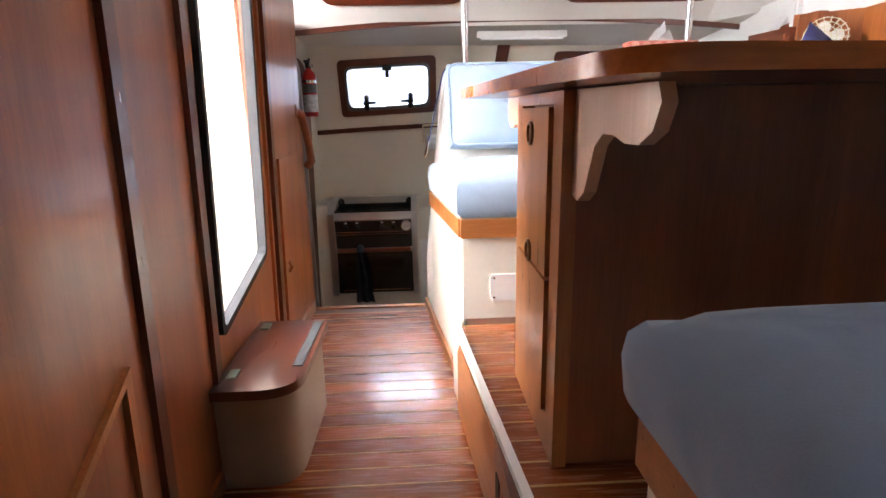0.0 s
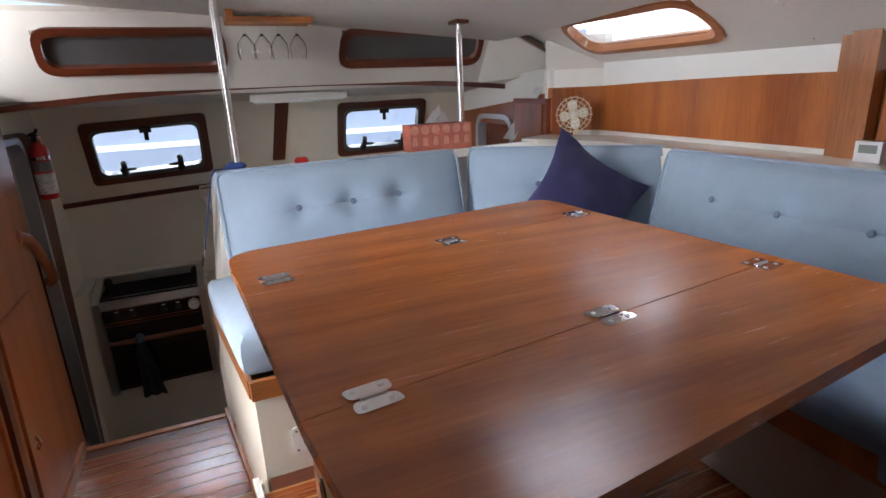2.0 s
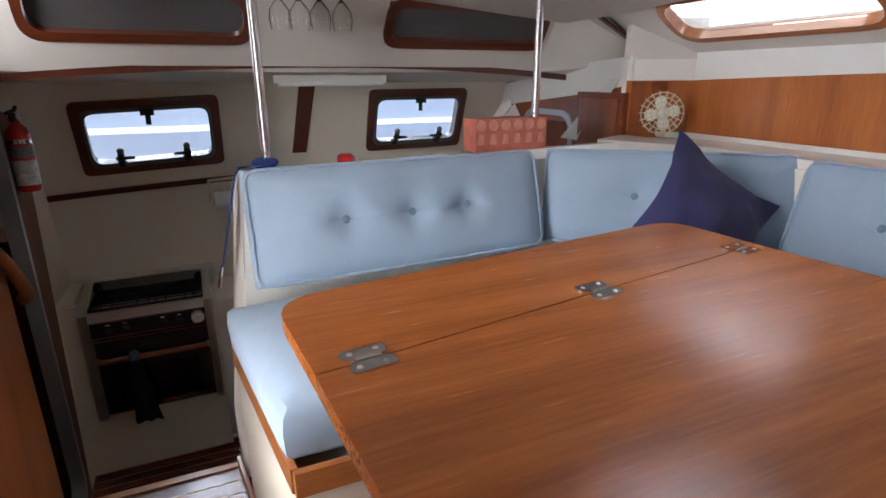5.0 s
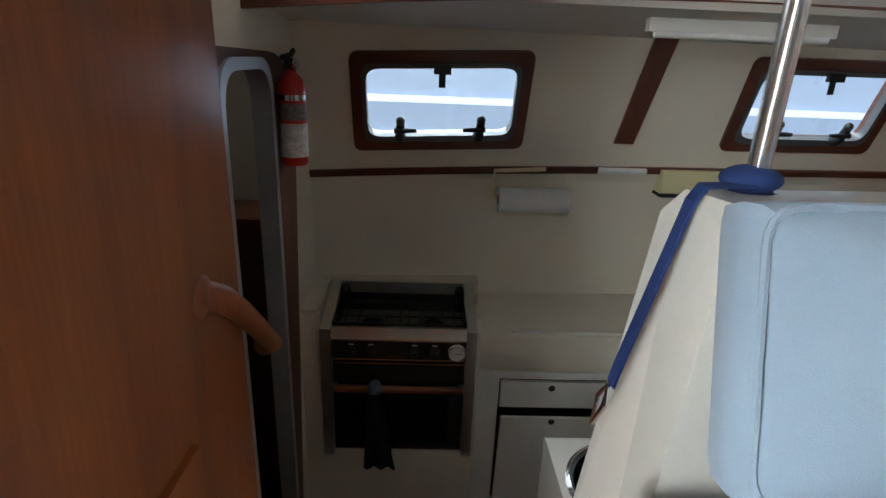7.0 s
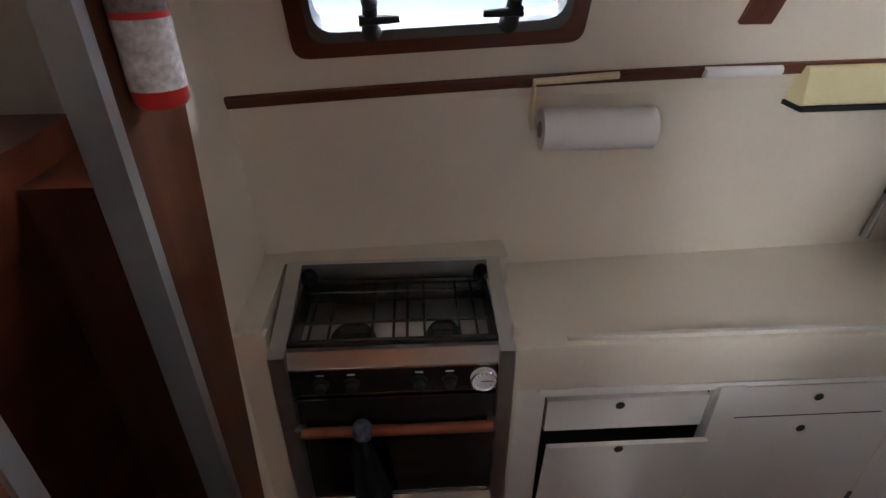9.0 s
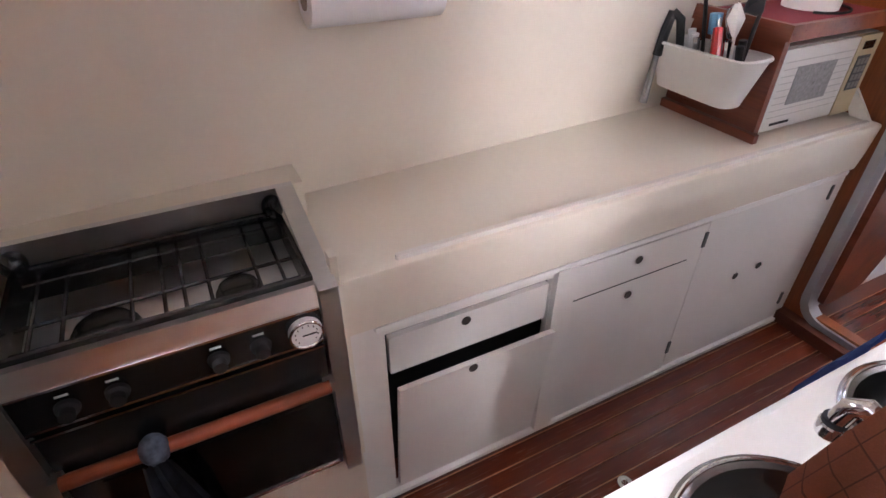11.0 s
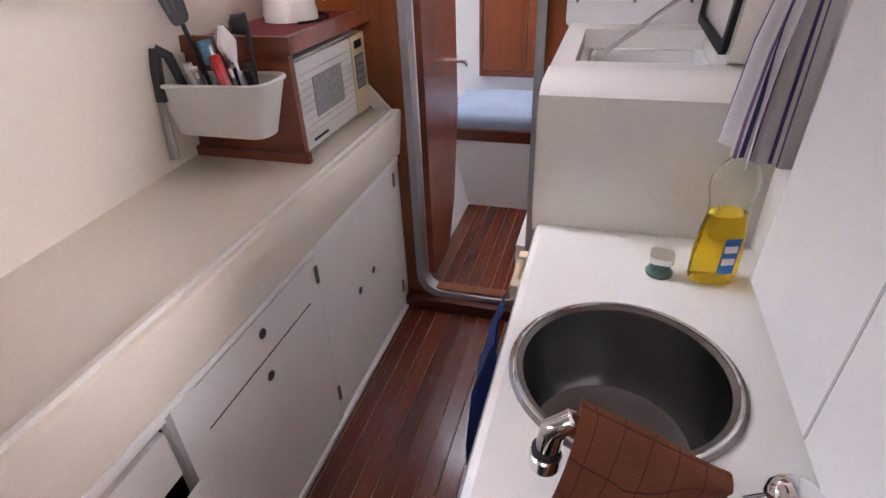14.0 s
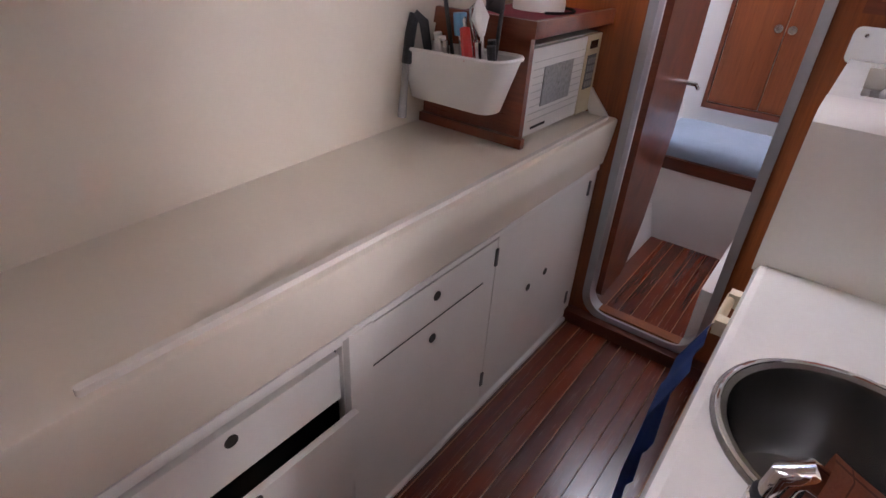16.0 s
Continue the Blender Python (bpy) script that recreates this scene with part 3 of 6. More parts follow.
# hull side shelf and seat-back moulding behind the dinette
setting("seat_back_moulding", leaning(prism([(0.42, 2.71, 0.25), (0.42, 2.745, 1.07), (0.42, 2.77, 1.105), (0.42, 2.865, 1.1), (0.42, 2.9, 1.06), (0.42, 2.925, 0.25), (0.42, 2.925, FLOOR2), (0.42, 2.78, FLOOR2)], (1.79, 0, 0))), WHITE_GEL, "white moulded back of the dinette seat", "wall", 0.012)
setting("front_shelf", prism([(2.2, -0.6, 1.08), (2.45, -0.6, 1.08), (2.45, 2.72, 1.08), (2.235, 3.12, 1.08), (2.0, 3.0, 1.08), (2.2, 2.6, 1.08)], (0, 0, 0.032)), WHITE_GEL, "white moulded shelf behind the dinette", "shelf", 0.008)

setting("seat_back_front", box((2.19, 0.05, 0.58), (2.235, 2.75, 1.08)), CREAM, "cream moulded seat back along the front", "wall", 0.008)

# ---- dinette table ----
TZ = 0.996
FL, FR, NR, NL = Vector((0.505, 2.02, 0)), Vector((1.565, 2.155, 0)), Vector((1.648, 1.022, 0)), Vector((0.588, 0.9, 0))
J1 = (Vector((0.557, 1.19, 0)), Vector((1.628, 1.322, 0)))
J2 = (Vector((0.524, 1.74, 0)), Vector((1.577, 1.902, 0)))
table = thing("dinette_table", (1.1, 1.5, 0.28), "large varnished teak folding dinette table on a locker pedestal", "table")
up = Vector((0, 0, TZ - 0.026))
g4 = 0.0012


def leaf(name, pts, r):
    return part(name, prism([p + up for p in rounded(pts, r, 6)], (0, 0, 0.026)), TABLE_TOP, table, "", True, 0.005)


gap = Vector((0, g4, 0))
leaf("near_leaf", [NL, NR, J1[1] - gap, J1[0] - gap], [0.11, 0.09, 0.002, 0.002])
leaf("middle_leaf", [J1[0] + gap, J1[1] + gap, J2[1] - gap, J2[0] - gap], 0.002)
leaf("far_leaf", [J2[0] + gap, J2[1] + gap, FR, FL], [0.002, 0.002, 0.09, 0.09])
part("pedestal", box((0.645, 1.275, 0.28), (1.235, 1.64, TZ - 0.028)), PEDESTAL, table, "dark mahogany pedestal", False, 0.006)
part("front_frame", ring([(0.618, 1.265, 0.28), (0.618, 1.65, 0.28), (0.618, 1.65, TZ - 0.03), (0.618, 1.265, TZ - 0.03)], [(0.618, 1.325, 0.36), (0.618, 1.6, 0.36), (0.618, 1.6, 0.945), (0.618, 1.325, 0.945)], (0.027, 0, 0)), TEAK_Z, table, "teak face frame", False, 0.003)
for k, (z0, z1) in enumerate(((0.365, 0.63), (0.638, 0.94))):
    d = part("door", box((0.61, 1.33, z0), (0.626, 1.595, z1)), TEAK_Z, table, "teak locker door", False, 0.004)

# ---- dinette seats ----


def seat_base(name, lo, hi, label, front, bend=lambda bm: bm, body=CREAM):
    s = thing(name, ((lo[0] + hi[0]) / 2, (lo[1] + hi[1]) / 2, lo[2]), label, "bench", "dinette benches")
    part("body", bend(box(lo, (hi[0], hi[1], hi[2] - 0.06))), body, s, "moulded base", False, 0.015)
    for a, b in front:
        part("rail", bend(box(a, b)), TEAK_X, s, "varnished teak edge rail", False, 0.005)
    return s


seat_base("bench", (0.42, 2.06, 0.0), (2.2, 2.73, 0.62), "cream moulded seat base with a teak edge rail", [((0.412, 2.045, 0.545), (2.2, 2.062, 0.605)), ((0.408, 2.064, 0.545), (0.423, 2.7, 0.605))], canted)
# The front bench has the table's shadow put into its base colour.
seat_base("bench", (1.72, 1.03, 0.28), (2.2, 2.04, 0.6), "cream moulded seat base along the front wall, darkened as if in shadow", [((1.705, 1.05, 0.535), (1.722, 2.03, 0.605))], body=SHADED_CREAM)
seat_base("bench", (0.63, 0.1, 0.28), (2.2, 0.9, 0.62), "cream moulded seat base at the saloon's near end", [((0.64, 0.9, 0.555), (1.72, 0.917, 0.625)), ((0.613, 0.3, 0.555), (0.632, 0.9, 0.625))])


def flat_cushion(lo, hi, label, mat, seed, group="seat cushions", bend=lambda bm: bm):
    c = ((lo[0] + hi[0]) / 2, (lo[1] + hi[1]) / 2, lo[2])
    ob = part("seat_cushion", bend(cushion_box(Matrix.Translation(c), hi[0] - lo[0], hi[1] - lo[1], hi[2] - lo[2], 0.04, 0.015, seed=seed)), mat, None, label, True)
    return tagged(ob, label, "cushion", group)


flat_cushion((0.405, 2.085, 0.6), (1.3, 2.7, 0.745), "pale blue twill seat cushion on the far bench", BLUE, 1, bend=canted)
flat_cushion((1.31, 2.085, 0.6), (2.18, 2.7, 0.74), "pale blue twill seat cushion in the bench corner", BLUE, 2)
flat_cushion((1.69, 1.07, 0.6), (2.16, 1.98, 0.71), "blue twill seat cushion on the front bench, darkened for shade", BLUE_SHADED, 3)
flat_cushion((1.6, 0.3, 0.6), (2.18, 1.055, 0.735), "blue twill seat cushion in the near corner, darkened for shade", BLUE_SHADED, 4)
flat_cushion((0.608, 0.64, 0.6), (1.55, 0.945, 0.73), "grey-blue twill seat cushion beside the walkway, darkened for shade", BLUE_SHADED, 5)
flat_cushion((0.63, 0.2, 0.6), (1.55, 0.63, 0.725), "grey-blue twill seat cushion at the bench's inner end, darkened for shade", BLUE_SHADED, 6)


def back_cushion(a, b, z0, z1, lean, buttons, seed, label, thick=0.11):
    """A buttoned back cushion whose base runs from a to b; it leans back to its left side by lean metres."""
    a, b = Vector((*a, z0)), Vector((*b, z0))
    x = (b - a).normalized()
    back = Vector((0, 0, 1)).cross(x)
    y = (Vector((0, 0, z1 - z0)) + back * lean)
    h = y.length
    y.normalize()
    n = x.cross(y)
    c = (a + b) / 2 + y * h / 2
    w = (b - a).length
    m = Matrix((x, y, n)).transposed().to_4x4()
    m.translation = c
    t = thing("back_cushion", (a + b) / 2, label, "cushion", "back cushions")
    dim = [(u, v, 0.03, 0.05) for u, v in buttons]
    m2 = m @ Matrix.Translation((0, 0, -thick / 2))
    part("cover", cushion_box(m2, w, h, thick, 0.03, 0.02, dim, 44, 18, seed), BLUE, t, "", True)
    part("piping", tube(rim_loop(m2, w - 0.006, h - 0.006, thick * 0.86, 0.045), 0.005, 6, closed=True), BLUE, t, "", True)
    for u, v in buttons:
        part("button", lathe([(0, 0), (0.011, 0.001), (0.012, 0.004), (0.008, 0.008), (0, 0.009)], (0, 0, 0), 12, m2 @ Matrix.Translation(((u - 0.5) * w, (v - 0.5) * h, thick - 0.012))), BLUE_SHADED, t, "", True)
    return t


back_cushion((0.52, 2.64), (1.5, 2.68), 0.79, 1.115, 0.09, [(0.28, 0.5), (0.5, 0.5), (0.7, 0.52)], 1, "pale blue buttoned back cushion on the far bench")
back_cushion((1.55, 2.73), (2.2, 2.22), 0.79, 1.115, 0.07, [(0.38, 0.52)], 2, "pale blue buttoned back cushion across the bench corner")
back_cushion((2.13, 2.19), (2.13, 1.11), 0.78, 1.11, 0.08, [(0.24, 0.52), (0.47, 0.5), (0.72, 0.5)], 3, "pale blue buttoned back cushion along the front wall")
back_cushion((2.13, 1.09), (2.13, 0.42), 0.78, 1.11, 0.08, [(0.5, 0.5)], 4, "pale blue buttoned back cushion beside the navy pillow")

# ---- galley: stove and lockers as solids ----
CTR = 0.25

# port windows in the hull side, with catches, and the harbour outside
GREY_FRAME = surface("anodised_frame", (0.12, 0.125, 0.13), 0.45, 0.6, vary=0.05)


def quad(fn, a, b, z0, z1, n=0.0):
    return [fn(a, z0, n), fn(b, z0, n), fn(b, z1, n), fn(a, z1, n)]


for k, (a, b) in enumerate(PORTS):
    w = thing(f"window_{k + 5}", hull_at((a + b) / 2, PZ0), "opening port window in a mahogany surround, shut", "window", kind="structure")
    part("window_frame", ring(rounded(quad(hull_at, a, b, PZ0, PZ1, -0.014), 0.035), rounded(quad(hull_at, a + 0.05, b - 0.05, PZ0 + 0.05, PZ1 - 0.045, -0.014), 0.05), HN * 0.06), MAHOGANY_X, w, "", True, 0.004)
    part("metal_frame", ring(rounded(quad(hull_at, a + 0.04, b - 0.04, PZ0 + 0.035, PZ1 - 0.038, -0.02), 0.045), rounded(quad(hull_at, a + 0.055, b - 0.055, PZ0 + 0.058, PZ1 - 0.054, -0.02), 0.05), HN * 0.04), GREY_FRAME, w, "dark anodised frame", True, 0.003)
    pane = part("pane", prism(quad(hull_at, a + 0.05, b - 0.05, PZ0 + 0.05, PZ1 - 0.05, 0.0), HN * 0.006), GLASS, w)
    pane.visible_shadow = False
    for x, s in ((a + 0.175, 1), (b - 0.177, -1)):
        c = part("catch", tube([hull_at(x, PZ0 + 0.055, -0.02), hull_at(x, PZ0 + 0.075, -0.045), hull_at(x + 0.003, PZ0 + 0.12, -0.05)], [0.022, 0.017, 0.015], 12), RUBBER, w, "black catch", True)
        part("lever", tube([hull_at(x - 0.02 * s, PZ0 + 0.098, -0.058), hull_at(x + 0.062 * s, PZ0 + 0.098, -0.06)], [0.011, 0.007], 8), RUBBER, c, "", True)
        part("knob", lump(hull_at(x + 0.003, PZ0 + 0.13, -0.05), 0.017), GREY_FRAME, c, "grey knob", True)
    c = part("top_stay", box(hull_at((a + b) / 2 - 0.012, PZ1 - 0.11, -0.045), hull_at((a + b) / 2 + 0.012, PZ1 - 0.05, -0.02)), RUBBER, w, "black stay", False, 0.004)
    part("knob", box(hull_at((a + b) / 2 - 0.03, PZ1 - 0.065, -0.045), hull_at((a + b) / 2 + 0.03, PZ1 - 0.045, -0.02)), RUBBER, c, "", False, 0.004)

# Harbour panel and rails glow by themselves in place of daylight on them.
WATER = glow("harbour_glow", (0.5, 0.6, 0.78), 0.3)
STRIPE = glow("glowing_white_rail", (1, 1, 1), 0.9)
back = setting("backdrop", box((-0.9, 6.6, -2.0), (7, 6.65, 4.0)), WATER, "glowing pale blue panel for the harbour beyond the hull", "backdrop")
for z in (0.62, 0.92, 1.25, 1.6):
    setting("backdrop_stripe", box((-0.9, 6.55, z), (7, 6.58, z + 0.05)), STRIPE, "white rail in the harbour, glowing in place of sunlight", "backdrop")
# White glowing panels stand in for the daylight outside the door.
DAZZLE = glow("cockpit_daylight_glow", (1, 1, 1), 2.2)
setting("backdrop_cockpit", box((-6.0, 6.6, -1.5), (-0.9, 6.65, 4)), DAZZLE, "glowing white panel for the daylight behind the cockpit", "backdrop")
setting("backdrop_stern", box((-6.0, -3.0, -1.5), (-5.95, 6.6, 4)), DAZZLE, "glowing white panel for the daylight astern", "backdrop")
setting("cockpit_sole", box((-3.2, 0.2, -0.1), (-0.22, 2.8, 0.06)), wood("bleached_teak", (0.62, 0.42, 0.24), (0.48, 0.3, 0.16), "y", 0.6, 0.0), "sunlit teak cockpit sole outside the door", "floor")
cv = thing("canvas_cover", (-0.52, 2.8, 1.4), "bright blue canvas cover on the cockpit wall", "canvas")
part("cover", lump((-0.52, 2.78, 1.5), 0.12, (1.4, 0.42, 0.8)), surface("blue_canvas", (0.05, 0.28, 0.6), 0.8, vary=0.15), cv, "", True)
part("strap", box((-0.56, 2.72, 1.38), (-0.53, 2.82, 1.6)), PAPER, cv, "", False, 0.004)
# Glowing panel added as bright sky; it also lights the saloon.
setting("backdrop_bow", box((5.2, -12.0, -0.5), (5.25, 16, 16)), glow("bow_sky_glow", (1, 1, 1), 1.7), "glowing white panel for the sky ahead of the windscreen", "backdrop")

# ---- cockpit door ----
door = thing("door_1", (AFT, 2.0, 0.12), "varnished cockpit door with a tall black-framed glass", "door", kind="structure")
WIN = [(AFT, 1.722, 0.372), (AFT, 2.18, 0.478), (AFT, 2.226, 1.735), (AFT, 1.762, 1.735)]
WIN2 = [(AFT, 1.74, 0.396), (AFT, 2.162, 0.494), (AFT, 2.207, 1.715), (AFT, 1.78, 1.715)]
part("panel", raked(ring([Vector(p) + Vector((-0.01, 0, 0)) for p in rounded([(AFT, 1.672, 0.122), (AFT, 2.278, 0.122), (AFT, 2.278, 1.748), (AFT, 1.672, 1.748)], 0.004)], [Vector(p) + Vector((-0.01, 0, 0)) for p in rounded(WIN, 0.03)], (-0.012, 0, 0))), DOOR_Z, door, "", False, 0.003)
part("window_frame", raked(ring([p + Vector((0.006, 0, 0)) for p in rounded(WIN, 0.03)], [p + Vector((0.006, 0, 0)) for p in rounded(WIN2, 0.022)], (-0.032, 0, 0))), RUBBER, door, "black window seal", True, 0.003)
pane = part("pane", raked(prism([Vector(p) + Vector((-0.013, 0, 0)) for p in WIN], (-0.005, 0, 0))), GLASS, door)
pane.visible_shadow = False
for y in (2.3, 1.335, 1.635):
    setting("trim_bulkhead", raked(box((AFT, y, 0.0), (AFT + 0.014, y + 0.035, 1.78))), MAHOGANY_Z, "narrow mahogany trim up the bulkhead", "trim", 0.006)
lk = thing("wall_locker", (AFT, 2.55, 0.1), "teak locker door set in the bulkhead", "locker")
part("door", raked(box((AFT, 2.4, 0.12), (AFT + 0.01, 2.72, 0.78))), DOOR_Z, lk, "", False, 0.006)
part("pull", raked(tube([(AFT + 0.012, 2.44, 0.34), (AFT + 0.022, 2.445, 0.36), (AFT + 0.012, 2.45, 0.38)], 0.006)), CHROME, lk, "small metal pull", True)
lz = thing("louvre_panel", (AFT, 1.1, 0.1), "teak door panel with a raised moulding", "panel")
part("moulding", raked(ring([(AFT + 0.012, 0.95, 0.12), (AFT + 0.012, 1.27, 0.12), (AFT + 0.012, 1.27, 0.52), (AFT + 0.012, 0.95, 0.32)], [(AFT + 0.012, 0.97, 0.14), (AFT + 0.012, 1.25, 0.14), (AFT + 0.012, 1.25, 0.49), (AFT + 0.012, 0.97, 0.31)], (-0.012, 0, 0))), TEAK_Z, lz, "", False, 0.004)
gr = thing("handrail", (-0.2, 3.0, 0.6), "turned teak handrail sloping down beside the steps", "handrail")
part("bar", tube([(-0.148, 2.79, 0.955), (-0.113, 2.825, 0.935), (-0.113, 2.89, 0.885), (-0.12, 2.98, 0.81), (-0.135, 3.1, 0.712), (-0.16, 3.13, 0.69)], [0.028, 0.02, 0.018, 0.018, 0.02, 0.022], 12), DOOR_Z, gr, "", True)
part("mount", lump((-0.132, 2.79, 0.955), 0.034, (0.5, 1, 1)), DOOR_Z, gr, "", True)

# ---- companionway step box ----
sb = thing("step_box", (0.0, 1.8, 0.0), "cockpit step with a teak tread and tan carpeted sides", "step")
plan = lambda e, z: rounded([(AFT + 0.01, 1.6 - e, z), (0.07 + e, 1.6 - e, z), (0.075 + e, 2.05 + e, z), (AFT + 0.01, 2.05 + e, z)], [0.002, 0.11, 0.03, 0.002], 8)
part("body", prism(plan(-0.015, 0.0), (0, 0, 0.262)), CARPET_TAN, sb, "tan carpeted side", True)
part("tread", prism(plan(0.004, 0.262), (0, 0, 0.026)), MAHOGANY_Y, sb, "varnished tread", True, 0.006)
part("grip_strip", prism([(0.035, 1.72, 0.2885), (0.062, 1.72, 0.2885), (0.066, 2.03, 0.2885), (0.038, 2.03, 0.2885)], (0, 0, 0.003)), DARKGREY, sb, "grey anti-slip strip")
for y in (1.66, 1.98):
    part("hinge", box((AFT + 0.03, y, 0.288), (AFT + 0.055, y + 0.045, 0.294)), surface("green_brass", (0.16, 0.2, 0.16), 0.5, 0.7), sb, "tarnished hinge", False, 0.002)

# drawers in the riser and a plate on the seat base
for k, (y0, y1) in enumerate(((1.34, 1.92), (0.6, 1.2))):
    d = thing("riser_drawer", (0.49 + 0.08 * (1.95 - y0), (y0 + y1) / 2, 0.03), "varnished teak drawer front in the dinette riser", "drawer", "riser drawers")
    part("front", skewed(prism([(0.487, y0, 0.012), (0.487, y1, 0.012), (0.487, y1, 0.215), (0.487, y1 - 0.03, 0.252), (0.487, y0 + 0.03, 0.252), (0.487, y0, 0.215)], (0.012, 0, 0))), TEAK_Y, d, "", False, 0.004)
    part("latch", skewed(box((0.483, y0 + 0.012, 0.05), (0.488, y0 + 0.04, 0.19))), RUBBER, d, "", False, 0.002)
ap = thing("access_plate", (0.69, 2.05, 0.31), "white plastic access plate screwed to the seat base", "cover plate")
part("plate", prism(rounded([(0.61, 2.06, 0.33), (0.82, 2.06, 0.33), (0.82, 2.06, 0.42), (0.61, 2.06, 0.42)], 0.012), (0, -0.006, 0)), WHITE_TRIM, ap, "", True, 0.002)
for x in (0.622, 0.808):
    for z in (0.342, 0.408):
        part("screw", lathe([(0, 0), (0.004, 0), (0.004, 0.002), (0, 0.0025)], 0, 8, along((x, 2.054, z), (x, 2.0, z))), CHROME, ap, "", True)

# ---- table fittings ----


def hinge(at, turn):
    h = thing("table_hinge", (*at, TZ), "bright butterfly hinge let into the table top", "hinge", "table hinges", turn=turn)
    m = pose(*at, TZ, 0, 0, turn)
    for s in (-1, 1):
        lp = rounded([m @ Vector(p) for p in ((-0.032, s * 0.003, 0), (0.032, s * 0.003, 0), (0.036, s * 0.032, 0), (-0.036, s * 0.032, 0))], 0.012)
        part("wing", prism(lp, (0, 0, 0.0025)), CHROME, h, "", True)
        for x in (-0.02, 0.02):
            part("screw", lathe([(0, 0), (0.005, 0), (0.004, 0.0012), (0, 0.0012)], m @ Vector((x, s * 0.02, 0.0025)), 8), STEEL, h)
    part("knuckle", tube([m @ Vector((-0.02, 0, 0.002)), m @ Vector((0.02, 0, 0.002))], 0.004), CHROME, h, "", True)
    return h


h0 = hinge((0.655, 1.202), 7)
for at in ((1.099, 1.258), (1.552, 1.313), (0.6, 1.755), (1.055, 1.825), (1.51, 1.893)):
    copy_thing(h0, pose(*at, TZ, 0, 0, 7.5))
for z in (0.892, 0.654):
    part("ring_pull", lathe([(0.024, 0), (0.024, 0.006), (0.018, 0.007), (0.016, 0.002), (0.0, 0.001)], 0, 20, along((0.611, 1.468, z), (0.5, 1.468, z))), surface("bronze", (0.12, 0.07, 0.04), 0.3, 1.0), table, "dark bronze ring pull", True)
for s, y0 in ((-1, 1.262), (1, 1.655)):
    prof = [(0, 0), (0.235, 0), (0.245, -0.03), (0.23, -0.075), (0.2, -0.098), (0.165, -0.098), (0.13, -0.085), (0.1, -0.085), (0.075, -0.11), (0.06, -0.16), (0.045, -0.205), (0.022, -0.228), (0.0, -0.22)]
    sw, reach = (0.12, 1.0) if s < 0 else (0.0, 1.0)
    part("bracket", prism([(0.636 + u * reach * math.sin(sw), y0 + s * u * reach * math.cos(sw), TZ - 0.03 + v * 0.76) for u, v in prof], (0.02, 0, 0)), wood("pale_teak", (0.62, 0.37, 0.24), (0.48, 0.26, 0.15), "z", 0.4, 0.3), table, "pale shaped leaf bracket", False, 0.003)

# ---- poles, strap, shelf things in the saloon ----
for x, y in ((0.607, 2.86), (1.615, 2.91)):
    zt = ceil_z(x, y)
    p = thing("grab_pole", (x, y, 1.1), "polished stainless grab pole from seat back to ceiling", "pole", "grab poles")
    part("tube", tube([(x, y, 1.09), (x, y, zt)], 0.015, 16), surface("satin_pole", (0.8, 0.79, 0.78), 0.22, 0.95, vary=0.04), p, "", True)
    part("base_flange", lathe([(0, 0), (0.034, 0), (0.034, 0.004), (0.02, 0.01), (0, 0.012)], (x, y, 1.096), 20), CHROME, p, "", True)
    part("ceiling_pad", box((x - 0.03, y - 0.045, zt - 0.014), (x + 0.03, y + 0.045, zt + 0.005)), MAHOGANY_X, p, "mahogany ceiling pad", False, 0.008)
STRAP = surface("blue_webbing", (0.014, 0.036, 0.15), 0.8, vary=0.15, fine=400, bump=0.3)
st = thing("safety_strap", (0.5, 2.86, 0.7), "blue webbing strap knotted to the pole, ending in a snap hook", "strap")
part("knot", lump((0.6, 2.86, 1.118), 0.032, (1.3, 1.1, 0.6)), STRAP, st, "", True)
bm = bmesh.new()
path = [(0.6, 2.84, 1.112), (0.522, 2.828, 1.111), (0.508, 2.826, 1.09), (0.449, 2.826, 0.84), (0.443, 2.826, 0.81)]
for p, q in zip(path, path[1:]):
    prism([Vector(p) + Vector((0, -0.012, 0)), Vector(p) + Vector((0, 0.012, 0)), Vector(q) + Vector((0, 0.012, 0)), Vector(q) + Vector((0, -0.012, 0))], (-0.004, 0, 0.004), bm)
part("webbing", bm, STRAP, st)
part("snap_hook", tube([(0.441, 2.826, 0.815), (0.431, 2.839, 0.785), (0.423, 2.826, 0.745), (0.431, 2.813, 0.785)], 0.005, 8, closed=True), CHROME, st, "chrome snap hook", True)

tb = thing("tissue_box", (1.5, 2.94, 1.1), "salmon patterned tissue box with a tissue pulled up", "box")
SALMON = surface("salmon_card", (0.55, 0.16, 0.11), 0.6, vary=0.2, scale=25)
SALMON2 = surface("pale_salmon_print", (0.66, 0.3, 0.22), 0.6, vary=0.15, scale=40)
part("carton", box((1.35, 2.888, 1.102), (1.655, 2.99, 1.222)), SALMON, tb, "", False, 0.002)
for i in range(6):
    x = 1.37 + i * 0.052
    part("print", lathe([(0, 0), (0.02, 0), (0.02, 0.001), (0, 0.001)], 0, 14, along((x, 2.8865, 1.2), (x, 2.7, 1.2))), SALMON2, tb)
    part("print", prism(rounded([(x - 0.014, 2.8875, 1.13), (x + 0.014, 2.8875, 1.13), (x + 0.01, 2.8875, 1.168), (x - 0.01, 2.8875, 1.168)], 0.006), (0, -0.0012, 0)), SALMON2, tb)
bm = bmesh.new()
